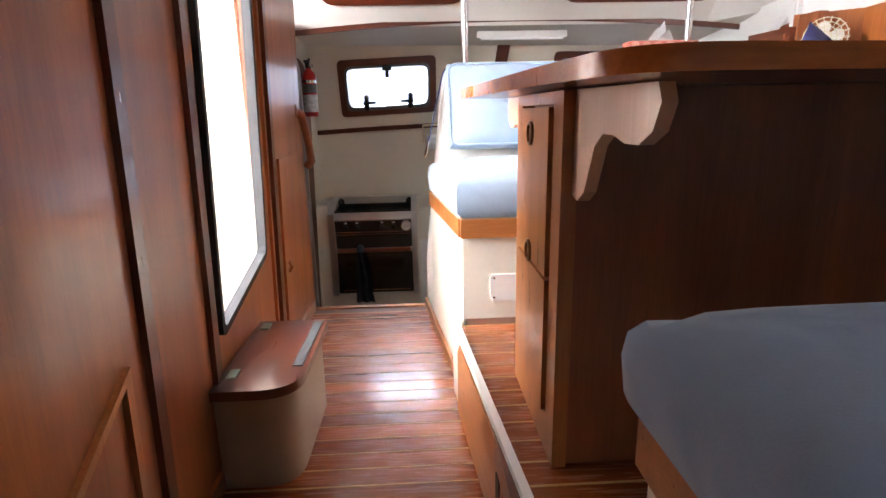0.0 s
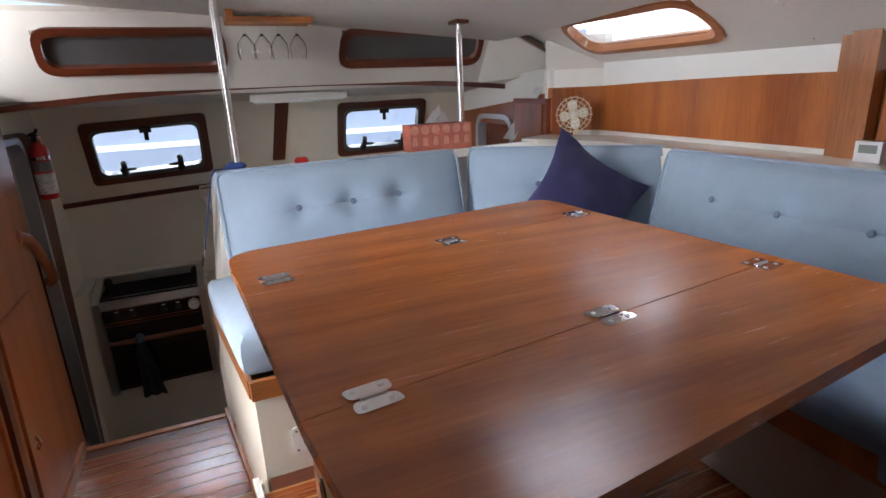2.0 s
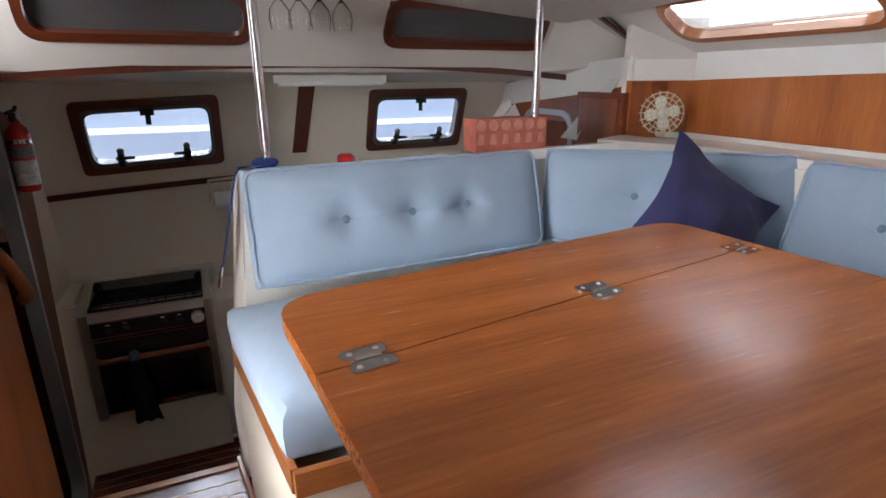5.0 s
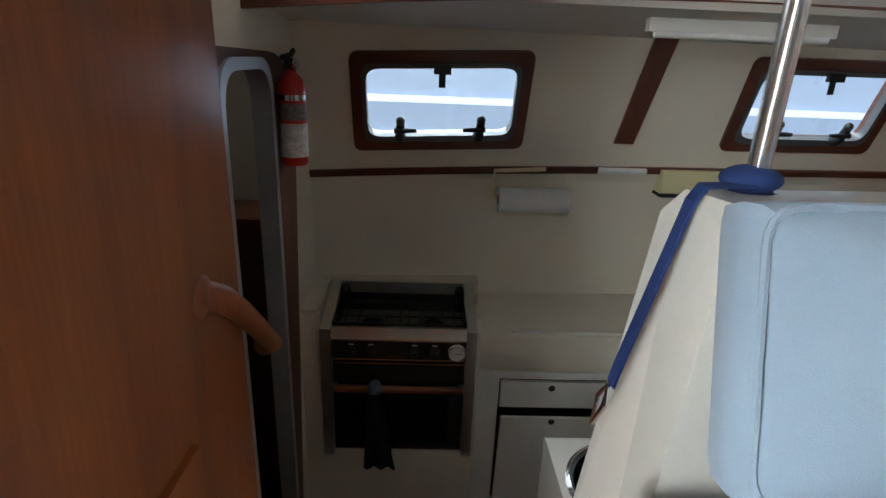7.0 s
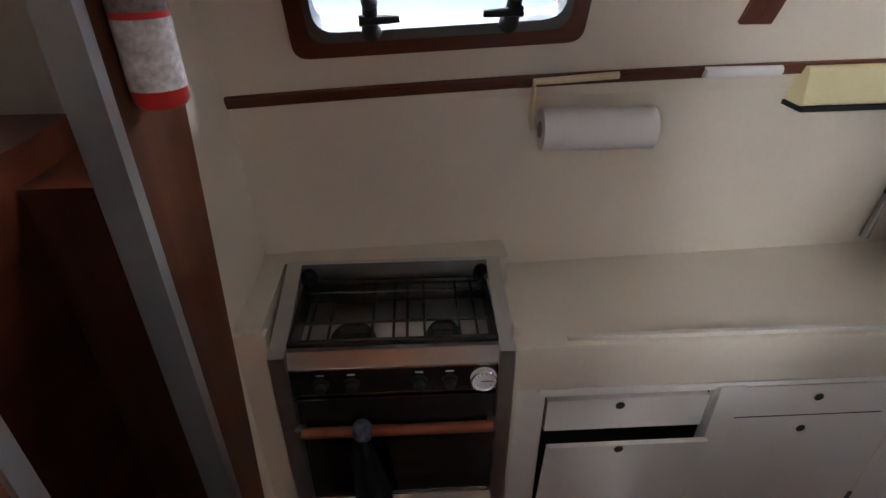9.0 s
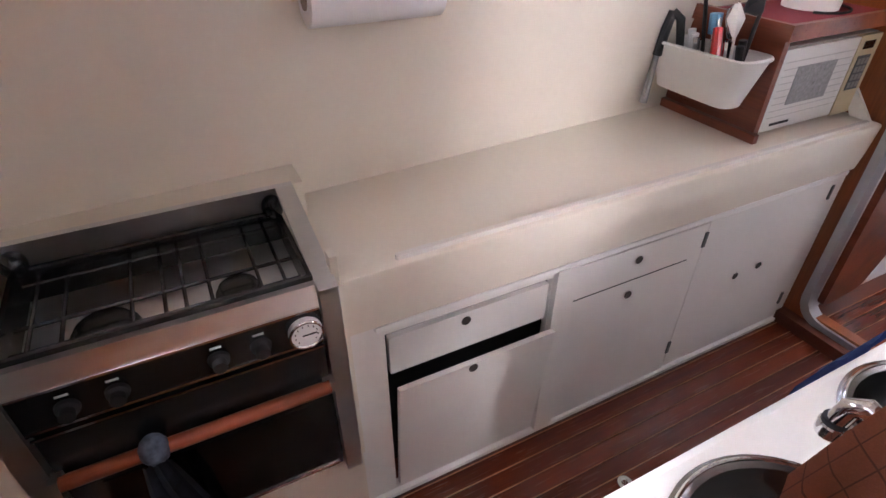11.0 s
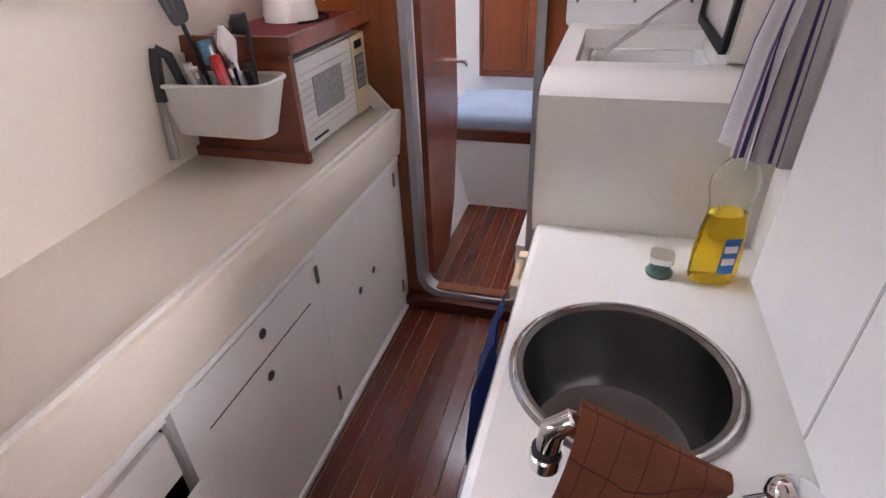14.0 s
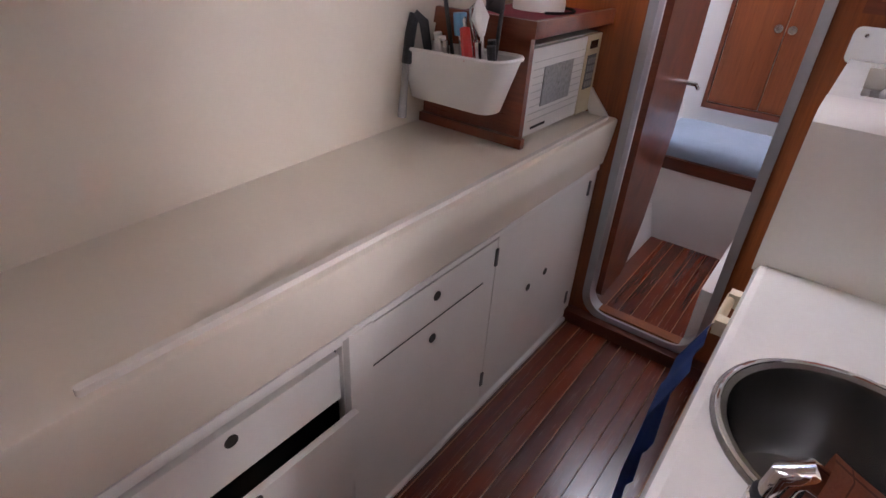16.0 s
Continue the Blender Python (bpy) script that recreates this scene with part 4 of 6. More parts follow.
for i, (a, b, h) in enumerate(((1.46, 1.5, 1.285), (1.49, 1.52, 1.31), (1.505, 1.55, 1.275))):
    prism([(a - 0.02, 2.925 + i * 0.006, 1.228), (b + 0.02, 2.945, 1.228), ((a + b) / 2 + 0.01, 2.935, h), (a, 2.925, h - 0.03)], (0.004, 0.01, 0), bm)
part("tissue", bm, PAPER, tb, "white tissue", True)
rb = thing("small_bottle", (0.86, 3.0, 1.118), "small bottle with a red cap on the seat-back ledge", "bottle")
part("cap", lathe([(0, 0), (0.028, 0), (0.028, 0.02), (0.02, 0.028), (0, 0.03)], (0.86, 2.885, 1.1), 16), RED, rb, "", True)
part("spout", lathe([(0, 0), (0.008, 0), (0.006, 0.016), (0, 0.016)], (0.895, 2.885, 1.1), 10), PAPER, rb, "", True)

# teak panel, post and cover plate on the front wall
bm = bmesh.new()
N = 18
prev = None
for i in range(N + 1):
    y = 2.93 - 3.53 * i / N
    zt = 1.352 + 0.03 * math.sin(math.pi * min(1, max(0, (3.0 - y) / 2.6)))
    ring4 = [bm.verts.new(p) for p in ((2.452, y, 1.13), (2.44, y, 1.13), (2.44, y, zt), (2.452, y, zt))]
    if prev:
        for k in range(4):
            bm.faces.new((prev[k], prev[(k + 1) % 4], ring4[(k + 1) % 4], ring4[k]))
    else:
        bm.faces.new(ring4)
    prev = ring4
bm.faces.new(prev)
FRONT_TEAK = wood("front_teak", (0.44, 0.145, 0.036), (0.23, 0.06, 0.015), "z", 0.3, 0.4, figure=0.8)
setting("panel_front", bm, FRONT_TEAK, "varnished teak panel along the saloon front", "wall")
CORNER = [(2.452, 2.93), (2.5, 2.93), (2.5, 3.15), (2.24, 3.15), (2.24, 3.12)]
setting("wall_front_corner", prism([(x, y, 0.2) for x, y in CORNER], (0, 0, 1.245)), WHITE_TRIM, "white wall turning the corner to the galley bulkhead")
setting("wall_corner_liner", prism([(x, y, 1.445) for x, y in CORNER], (0, 0, 0.17)), LINER, "pale vinyl above the white corner")
setting("panel_front_return", prism([(2.44, 2.93, 1.13), (2.452, 2.93, 1.13), (2.24, 3.12, 1.13), (2.232, 3.11, 1.13)], (0, 0, 0.224)), FRONT_TEAK, "teak panel turning the corner beside the fan", "wall")
setting("trim_shelf", box((2.425, -0.6, 1.1115), (2.451, 2.72, 1.13)), WHITE_TRIM, "white fiddle below the teak panel", "trim", 0.004)
wp = thing("wooden_post", (2.42, 1.68, 1.112), "varnished teak post standing on the shelf", "post")
part("post", box((2.385, 1.618, 1.112), (2.437, 1.7, 1.53)), TEAK_Z, wp, "", False, 0.006)
part("side_batten", box((2.4, 1.702, 1.112), (2.438, 1.738, 1.5)), TEAK_Z, wp, "", False, 0.004)
cp = thing("cover_panel", tuple(slope_at(1.6, 0.2)), "pale vinyl covered panel screwed between the windows", "panel")
part("panel", prism([p - SLN * 0.007 for p in rounded([slope_at(1.33, 0.05), slope_at(1.86, 0.03), slope_at(1.86, 0.27), slope_at(1.44, 0.34)], 0.03)], SLN * 0.007), LINER, cp, "", True, 0.003)
for y, s in ((1.37, 0.07), (1.83, 0.05), (1.83, 0.25), (1.46, 0.32)):
    part("screw", lathe([(0, 0), (0.005, 0), (0.005, 0.002), (0, 0.003)], 0, 8, along(slope_at(y, s, -0.007), slope_at(y, s, -0.1))), CHROME, cp, "", True)


def strip(name, a, b, w, d, mat, label):
    """A straight batten from a to b lying against the ceiling."""
    a, b = Vector(a), Vector(b)
    x = (b - a).normalized()
    y = x.cross(Vector((0, 0, 1))).normalized()
    z = y.cross(x).normalized()
    return setting(name, prism([a - y * w / 2, b - y * w / 2, b + y * w / 2, a + y * w / 2], z * d), mat, label, "trim", 0.004)


strip("trim_corner", (2.45, 3.178, 1.448), (1.985, 3.178, 1.675), 0.024, 0.012, MAHOGANY_X, "mahogany trim up the coachroof corner")
strip("trim_ceiling", (0.8, 2.16, 1.742), (1.86, 2.225, 1.658), 0.028, 0.02, MAHOGANY_X, "mahogany batten across the ceiling")

# ceiling hatch
ht = thing("window_7", (1.59, 1.99, 1.68), "clear ceiling hatch in a white frame", "window", kind="structure")
hq = lambda e, dz: [(HATCH[0] + e, HATCH[2] + e, ceil_z(HATCH[0] + e, HATCH[2] + e) + dz), (HATCH[1] - e, HATCH[2] + e, ceil_z(HATCH[1] - e, HATCH[2] + e) + dz), (HATCH[1] - e, HATCH[3] - e, ceil_z(HATCH[1] - e, HATCH[3] - e) + dz), (HATCH[0] + e, HATCH[3] - e, ceil_z(HATCH[0] + e, HATCH[3] - e) + dz)]
part("window_frame", ring(rounded(hq(-0.03, -0.012), 0.05), rounded(hq(0.03, -0.012), 0.06), (0, 0, 0.06)), WHITE_TRIM, ht, "", True, 0.004)
pane = part("pane", prism(hq(0.02, 0.04), (0, 0, 0.008)), GLASS, ht)
pane.visible_shadow = False


def fan(at, faces, name, label, cage):
    f = thing(name, (at[0], at[1], at[2] - 0.1), label, "fan")
    m = along(at, Vector(at) + Vector(faces))
    CRM = surface("cream_plastic", (0.62, 0.55, 0.4), 0.45, vary=0.03)
    WHT = surface("white_plastic", (0.75, 0.74, 0.7), 0.4, vary=0.03)
    part("motor", lathe([(0, -0.05), (0.026, -0.05), (0.03, -0.03), (0.03, 0), (0.018, 0.012), (0, 0.014)], 0, 18, m), CRM, f, "", True)
    if cage:
        for r in (0.025, 0.045, 0.065, 0.085):
            part("guard_ring", tube([m @ Vector((r * math.cos(2 * math.pi * k / 28), r * math.sin(2 * math.pi * k / 28), 0.035 - r * r * 2.5)) for k in range(28)], 0.0022, 5, closed=True), CRM, f, "", True)
        for k in range(18):
            a = 2 * math.pi * k / 18
            part("guard_wire", tube([m @ Vector((r * math.cos(a), r * math.sin(a), z)) for r, z in ((0.015, 0.036), (0.05, 0.028), (0.083, 0.016), (0.092, -0.005), (0.07, -0.035))], 0.0017, 5), CRM, f)
        nb, R = 4, 0.07
    else:
        nb, R = 2, 0.105
    for k in range(nb):
        a = 2 * math.pi * k / nb + 0.25
        mb = m @ pose(0, 0, 0.012, 0, 0, math.degrees(a)) @ pose(0, 0, 0, 14)
        w = 0.05 if not cage else 0.03
        part("blade", prism(rounded([mb @ Vector(p) for p in ((0.012, -w * 0.3, 0), (R * 0.6, -w, 0), (R, -w * 0.7, 0), (R, w * 0.5, 0), (R * 0.6, w * 0.8, 0), (0.012, w * 0.3, 0))], w * 0.35, 4), mb.to_3x3() @ Vector((0, 0, 0.002))), WHT, f, "white blade", True)
    part("hub", lump(m @ Vector((0, 0, 0.02)), 0.016), WHT, f, "", True)
    part("stand", tube([m @ Vector((0, 0, -0.04)), Vector(at) + Vector((0.02, 0, -0.06)), Vector(at) + Vector((0.02, 0, -0.1))], 0.011), CRM, f, "", True)
    return f, CRM


fan((2.24, 2.89, 1.222), (-0.75, -0.95, 0.05), "cage_fan", "small cream caged fan standing on the shelf", True)
f2, CRM = fan((2.3, 0.865, 1.285), (-1, -0.1, 0.1), "bladed_fan", "white two-bladed fan without a guard on the teak panel", False)
part("cord", tube([(2.37, 0.89, 1.24), (2.41, 0.905, 1.18), (2.4, 0.87, 1.15), (2.39, 0.86, 1.116)], 0.004, 6), CRM, f2, "", True)
part("mount", box((2.33, 0.845, 1.2), (2.44, 0.9, 1.35)), CRM, f2, "", False, 0.008)

# flat grey carton leaning in the corner, clock, gadget
ct = thing("flat_carton", (2.38, 0.72, 1.112), "dark grey flat carton with a yellow label, leaning on the wall", "box")
mc = pose(2.385, 0.748, 1.12, 0, -7, 0) @ pose(0, 0, 0, -19)
cb = box((-0.022, -0.115, 0.0), (0.022, 0.02, 0.27))
cb.transform(mc)
part("carton", cb, surface("grey_card", (0.075, 0.073, 0.07), 0.55, vary=0.08, scale=20), ct, "", False, 0.003)
yl = box((-0.0235, -0.085, 0.1), (-0.022, -0.015, 0.185))
yl.transform(mc)
part("label", yl, surface("yellow_label", (0.6, 0.55, 0.06), 0.6, vary=0.05), ct, "yellow label")
for y, z, w, h, c in ((-0.085, 0.232, 0.075, 0.016, 0.2), (-0.09, 0.062, 0.06, 0.02, 0.2)):
    bb = box((-0.0232, y, z), (-0.022, y + w, z + h))
    bb.transform(mc)
    part("print_bar", bb, surface("grey_print", (c, c, c), 0.6), ct)
for y, z, w, h in ((-0.075, 0.17, 0.02, 0.006), (-0.045, 0.17, 0.02, 0.006), (-0.07, 0.14, 0.035, 0.015), (-0.075, 0.11, 0.05, 0.006)):
    bb = box((-0.0245, y, z), (-0.0232, y + w, z + h))
    bb.transform(mc)
    part("print_bar", bb, RUBBER, ct)
ck = thing("desk_clock", (2.36, 1.575, 1.112), "small white digital clock on the shelf", "clock")
part("case", box((2.345, 1.54, 1.112), (2.375, 1.615, 1.175)), surface("clock_white", (0.8, 0.8, 0.82), 0.4), ck, "", False, 0.006)
part("screen", box((2.3432, 1.552, 1.14), (2.346, 1.603, 1.165)), surface("lcd_grey", (0.25, 0.28, 0.26), 0.2), ck, "grey display")
gd = thing("gadget", (2.36, 1.47, 1.112), "small black rounded gadget on the shelf", "gadget")
part("case", lump((2.36, 1.475, 1.147), 0.045, (0.6, 1.0, 0.72)), RUBBER, gd, "", True)
part("screen", box((2.331, 1.455, 1.14), (2.335, 1.495, 1.165)), surface("lcd_dark", (0.05, 0.07, 0.06), 0.1), gd, "dark display", False, 0.001)


def pillow(name, c, x, y, w, h, thick, label, seed, rise=0.0):
    x, y = Vector(x).normalized(), Vector(y).normalized()
    n = x.cross(y).normalized()
    y = n.cross(x)
    m = Matrix((x, y, n)).transposed().to_4x4()
    m.translation = c
    bm = pillow_mesh(m, w, h, thick, 0.8, 44, 44, (), 0.0, seed, 0.17)
    for v in bm.verts:
        v.co.z += rise * (c[1] - v.co.y) * (0.5 + (v.co.z - c[2]) / h)
        q = v.co
        v.co += n * (0.006 * noise.noise(q * 18) + 0.012 * noise.noise(q * 9) + 0.02 * noise.noise(q * 4.2) - 0.02 * max(0, 0.35 - abs(noise.noise(Vector((q.x * 5, q.y * 5, q.z * 9)) + Vector((seed * 3.7, 1, 2))))))
    return tagged(part(name, bm, NAVY, None, label, True), label, "pillow", "navy pillows")


pillow("throw_pillow", (1.825, 2.255, 0.935), (0.33, -0.12, -0.245), (0.24, 0.06, 0.26), 0.43, 0.4, 0.14, "navy cotton throw pillow leaning in the bench corner", 1)
pillow("throw_pillow", (1.92, 0.735, 0.925), (0.12, -0.9, 0.14), (0.3, 0.04, 0.93), 0.48, 0.42, 0.15, "large navy cotton pillow propped on the near bench", 2, 0.4)
cl = thing("curtain_tie", (2.3, 3.3, 1.1), "sheer white cloth hanging by the galley bulkhead", "cloth")
bm = bmesh.new()
for i in range(5):
    prism([(2.235, 3.16 + i * 0.012, 1.36), (2.225, 3.175 + i * 0.012, 1.36), (2.2, 3.42 + i * 0.03, 1.06), (2.21, 3.40 + i * 0.03, 1.06)], (0.006, 0.01, 0), bm)
part("cloth", bm, PAPER, cl, "", True)

# glasses in a rack under the ceiling
rk = thing("glass_rack", (0.9, 3.2, 1.7), "teak stemware rack under the ceiling", "rack")
for y in (3.13, 3.2, 3.27):
    part("slat", box((0.66, y, ceil_z(0.9, 3.2) - 0.03), (1.02, y + 0.018, ceil_z(0.9, 3.2) - 0.008)), TEAK_X, rk, "", False, 0.003)
part("batten", box((0.66, 3.12, ceil_z(0.9, 3.2) - 0.012), (0.69, 3.3, ceil_z(0.9, 3.2) + 0.02)), TEAK_Y, rk)
g0 = None
CLEAR = clear("clear_glass")
for x in (0.73, 0.8, 0.87, 0.95):
    zt = 1.705
    if g0 is None:
        g0 = tagged(part("wine_glass", lathe([(0, 0), (0.032, 0), (0.032, -0.003), (0.005, -0.008), (0.004, -0.07), (0.012, -0.08), (0.034, -0.11), (0.038, -0.14), (0.032, -0.175), (0.0305, -0.175), (0.036, -0.14), (0.032, -0.112), (0.01, -0.083), (0, -0.082)], (x, 3.18, zt), 20), CLEAR, None, "clear wine glass hanging upside down in the rack", True), category="glass", group="hanging glasses")
    else:
        copy_thing(g0, Matrix.Translation((x, 3.18 + 0.01 * math.sin(40 * x), g0.location.z)))

# strip lamp and slanted batten by the port windows
sl = thing("strip_lamp", (1.02, 3.75, 1.33), "slim white strip lamp under the soffit, unlit", "lamp")
part("tube", tube([(0.78, 3.74, 1.345), (1.27, 3.74, 1.345)], 0.012, 10), PAPER, sl, "", True)
part("housing", box((0.76, 3.73, 1.348), (1.29, 3.76, 1.386)), WHITE_TRIM, sl, "", False, 0.004)
setting("batten_slanted", prism([hull_at(0.895, 0.974, -0.012), hull_at(0.973, 0.972, -0.012), hull_at(1.024, 1.36, -0.012), hull_at(0.94, 1.36, -0.012)], HN * 0.012), MAHOGANY_Z, "slanted mahogany batten between the ports", "trim", 0.004)
bm = bmesh.new()
rx = [-0.3 + 0.17 * k for k in range(16)]
for a, b in zip(rx, rx[1:]):
    prism([hull_at(a, 0.842, -0.012), hull_at(b, 0.842, -0.012), hull_at(b, 0.87, -0.012), hull_at(a, 0.87, -0.012)], HN * 0.018, bm)
bmesh.ops.remove_doubles(bm, verts=bm.verts, dist=1e-4)
setting("rail_hull", bm, MAHOGANY_X, "mahogany rail along the galley wall", "trim", 0.005)


# ---- galley: counter, lockers ----
setting("galley_front_frame", wall_grid((0.385, 4.036, FLOOR2), (1, 0, 0), (0, 0, 1), 1.865, 0.7, (0, 0.02, 0), [(0.1, 0.585, 0.03, 0.655), (0.66, 1.18, 0.01, 0.67), (1.185, 1.805, 0.04, 0.675)]), LOCKER_WHITE, "white painted locker face frame", "cabinet frame", 0.003)
# Black sheet behind the doors imitates the shade inside the lockers.
setting("galley_back_fill", box((0.4, 4.14, FLOOR2), (2.25, 4.16, 0.2)), RUBBER, "black sheet standing in for the shaded inside of the galley lockers", "cabinet frame")
wt = thing("worktop", (1.3, 4.2, 0.2), "cream moulded galley worktop with a raised fiddle", "worktop")
part("top", prism([(0.385, 4.47, 0.25), (0.385, 4.012, 0.25), (0.385, 4.006, 0.2475), (0.385, 4.003, 0.241), (0.385, 4.012, 0.15), (0.385, 4.022, 0.08), (0.385, 4.045, 0.08), (0.385, 4.045, 0.21), (0.385, 4.47, 0.21)], (1.863, 0, 0)), CREAM, wt, "", True)
part("fiddle", prism(rounded([(0.52, 4.02, 0.2505), (2.2, 4.02, 0.2505), (2.2, 4.034, 0.2505), (0.52, 4.034, 0.2505)], 0.006), (0, 0, 0.012)), WHITE_GEL, wt, "raised white fiddle", True, 0.003)
part("ledge", box((0.46, 4.02, 0.062), (2.22, 4.04, 0.078)), WHITE_TRIM, wt, "white ledge moulding", False, 0.003)
part("end_fiddle", prism([(2.235, 4.03, 0.251), (2.235, 4.1, 0.251), (2.235, 4.16, 0.36), (2.235, 4.13, 0.36)], (-0.012, 0, 0)), WHITE_GEL, wt, "", False, 0.002)


# Near-black colour painted in place of the shade inside a finger hole.
HOLE_SHADE = surface("hole_shade", (0.03, 0.022, 0.018), 0.5)


def pull_hole(parent, x, y, z, tilt=0.0):
    part("finger_hole", lathe([(0.0135, 0), (0.0135, 0.0015), (0.011, 0.002), (0.0105, 0.0008), (0, 0.0008)], 0, 16, along((x, y, z), (x, y - 0.1, z))), HOLE_SHADE, parent, "finger hole with its shade painted as a dark disc", True)


def locker(name, x0, x1, z0, z1, label, knobs, hinges=(), y=4.03, lean=0.0, kind="locker"):
    d = thing(name, ((x0 + x1) / 2, y, z0), label, kind, "galley lockers")
    b = prism([(x0, y, z0), (x1, y, z0), (x1, y - lean, z1), (x0, y - lean, z1)], (0, 0.016, 0))
    part("door", b, LOCKER_WHITE, d, "", False, 0.0025)
    for x, z in knobs:
        pull_hole(d, x, y - lean * (z - z0) / (z1 - z0), z)
    for x, z in hinges:
        part("hinge", box((x - 0.006, y - 0.005, z - 0.028), (x + 0.006, y + 0.001, z + 0.028)), GREY_FRAME, d, "small metal hinge", False, 0.001)
    return d


locker("drawer", 0.492, 0.955, -0.098, 0.024, "white drawer front with a finger hole", [(0.702, -0.004)], kind="drawer")
locker("tilt_bin", 0.495, 0.965, -0.585, -0.118, "white tilt-out locker hatch, standing slightly open", [(0.704, -0.135)], lean=0.045)
lk = locker("galley_locker", 1.048, 1.56, -0.603, 0.045, "white locker door with two finger holes", [(1.283, -0.004), (1.273, -0.134)], [(1.557, -0.015), (1.557, -0.489)])
part("seam", box((1.052, 4.0285, -0.077), (1.5, 4.0305, -0.074)), DARKGREY, lk)
locker("galley_locker", 1.563, 2.185, -0.575, 0.05, "white locker door with two finger holes beside the doorway", [(1.802, -0.246), (1.921, -0.239)], [(2.178, 0.0), (2.178, -0.49)])
setting("galley_stile", box((0.972, 4.016, -0.6), (1.04, 4.0365, 0.066)), LOCKER_WHITE, "white stile between the drawers and the locker", "cabinet frame", 0.004)
setting("galley_baseboard", box((0.385, 4.02, FLOOR2), (2.24, 4.036, FLOOR2 + 0.016)), WHITE_TRIM, "white strip under the lockers", "baseboard", 0.003)

# ---- stove ----
setting("stove_bay", wall_grid((-0.3, 3.985, FLOOR2), (1, 0, 0), (0, 0, 1), 0.685, 0.88, (0, 0.03, 0), [(0.075, 0.67, 0.335, 0.95)]), CREAM, "cream surround below and beside the stove", "wall", 0.006)
setting("stove_bay_side", box((-0.3, 4.0, 0.2), (-0.235, 4.4, 0.34)), CREAM, "cream ledge beside the stove", "wall", 0.008)
setting("stove_bay_back", box((-0.235, 4.28, -0.3), (0.4, 4.4, 0.345)), CREAM, "cream ledge behind the stove", "wall", 0.008)
setting("stove_bay_right", box((0.376, 3.99, -0.3), (0.392, 4.4, 0.252)), CREAM, "cream worktop side beside the stove", "wall", 0.003)
so = thing("gas_stove", (0.075, 4.1, -0.29), "stainless gimballed gas stove with black oven, two burners", "stove")
for x0, x1 in ((-0.222, -0.182), (0.335, 0.374)):
    part("side_post", box((x0, 3.955, -0.29), (x1, 3.99, 0.28)), STEEL, so, "stainless post", False, 0.004)
    part("side_rail", prism([(x0, 3.955, 0.272), (x0, 3.955, 0.284), (x0, 4.262, 0.352), (x0, 4.262, 0.34)], (x1 - x0, 0, 0)), STEEL, so, "stainless side rail", False, 0.003)
part("back_rail", box((-0.222, 4.262, 0.3), (0.374, 4.28, 0.352)), STEEL, so, "", False, 0.003)
part("oven_body", box((-0.18, 3.985, -0.28), (0.334, 4.26, 0.215)), BLACK, so, "black enamel body")
part("hob_tray", box((-0.18, 3.99, 0.216), (0.334, 4.26, 0.224)), STEEL, so, "scratched steel hob tray", False, 0.002)
part("well_side", ring([(-0.181, 3.99, 0.222), (0.335, 3.99, 0.222), (0.335, 4.262, 0.222), (-0.181, 4.262, 0.222)], [(-0.172, 3.998, 0.222), (0.326, 3.998, 0.222), (0.326, 4.254, 0.222), (-0.172, 4.254, 0.222)], (0, 0, 0.075)), BLACK, so)
part("front_rail", prism([(-0.18, 3.962, 0.235), (-0.18, 3.975, 0.286), (-0.18, 3.99, 0.286), (-0.18, 3.985, 0.235)], (0.514, 0, 0)), STEEL, so, "stainless front rail", False, 0.003)
part("control_panel", box((-0.18, 3.962, 0.15), (0.334, 3.984, 0.236)), BLACK, so, "black control panel", False, 0.002)
for z in (0.238, 0.155, 0.138):
    part("chrome_strip", box((-0.178, 3.959, z), (0.332, 3.963, z + 0.005)), CHROME, so, "", False, 0.001)
for x in (-0.105, -0.03, 0.137, 0.213):
    k = part("knob", lathe([(0, 0), (0.02, 0), (0.019, 0.008), (0.013, 0.012), (0.013, 0.026), (0, 0.027)], 0, 18, along((x, 3.962, 0.192), (x, 3.8, 0.185))), RUBBER, so, "black knob", True)
    part("marker", box((x - 0.01, 3.9605, 0.218), (x + 0.01, 3.962, 0.222)), PAPER, so)
dl = part("thermometer", lathe([(0, 0), (0.033, 0), (0.034, 0.012), (0.03, 0.016), (0.029, 0.014), (0, 0.014)], 0, 28, along((0.298, 3.962, 0.195), (0.298, 3.8, 0.195))), PAPER, so, "round white dial thermometer", True)
part("bezel", tube([(0.298 + 0.032 * math.cos(a), 3.946, 0.195 + 0.032 * math.sin(a)) for a in [2 * math.pi * k / 24 for k in range(24)]], 0.003, 6, closed=True), CHROME, dl, "", True)
for k in range(10):
    a = math.radians(-40 + 260 * k / 9)
    part("tick", box((0.298 + 0.022 * math.cos(a) - 0.001, 3.9455, 0.195 + 0.022 * math.sin(a) - 0.001), (0.298 + 0.022 * math.cos(a) + 0.001, 3.948, 0.195 + 0.022 * math.sin(a) + 0.001)), BLACK, dl)
part("needle", box((0.29, 3.945, 0.194), (0.318, 3.947, 0.196)), BLACK, dl)
od = part("oven_door", box((-0.175, 3.964, -0.262), (0.329, 3.984, 0.132)), BLACK, so, "black glass oven door", False, 0.003)
part("glass", box((-0.12, 3.961, -0.23), (0.275, 3.9645, -0.02)), surface("oven_glass", (0.004, 0.004, 0.004), 0.08), od)
part("bottom_strip", box((-0.15, 3.96, -0.258), (0.32, 3.9645, -0.25)), CHROME, od)
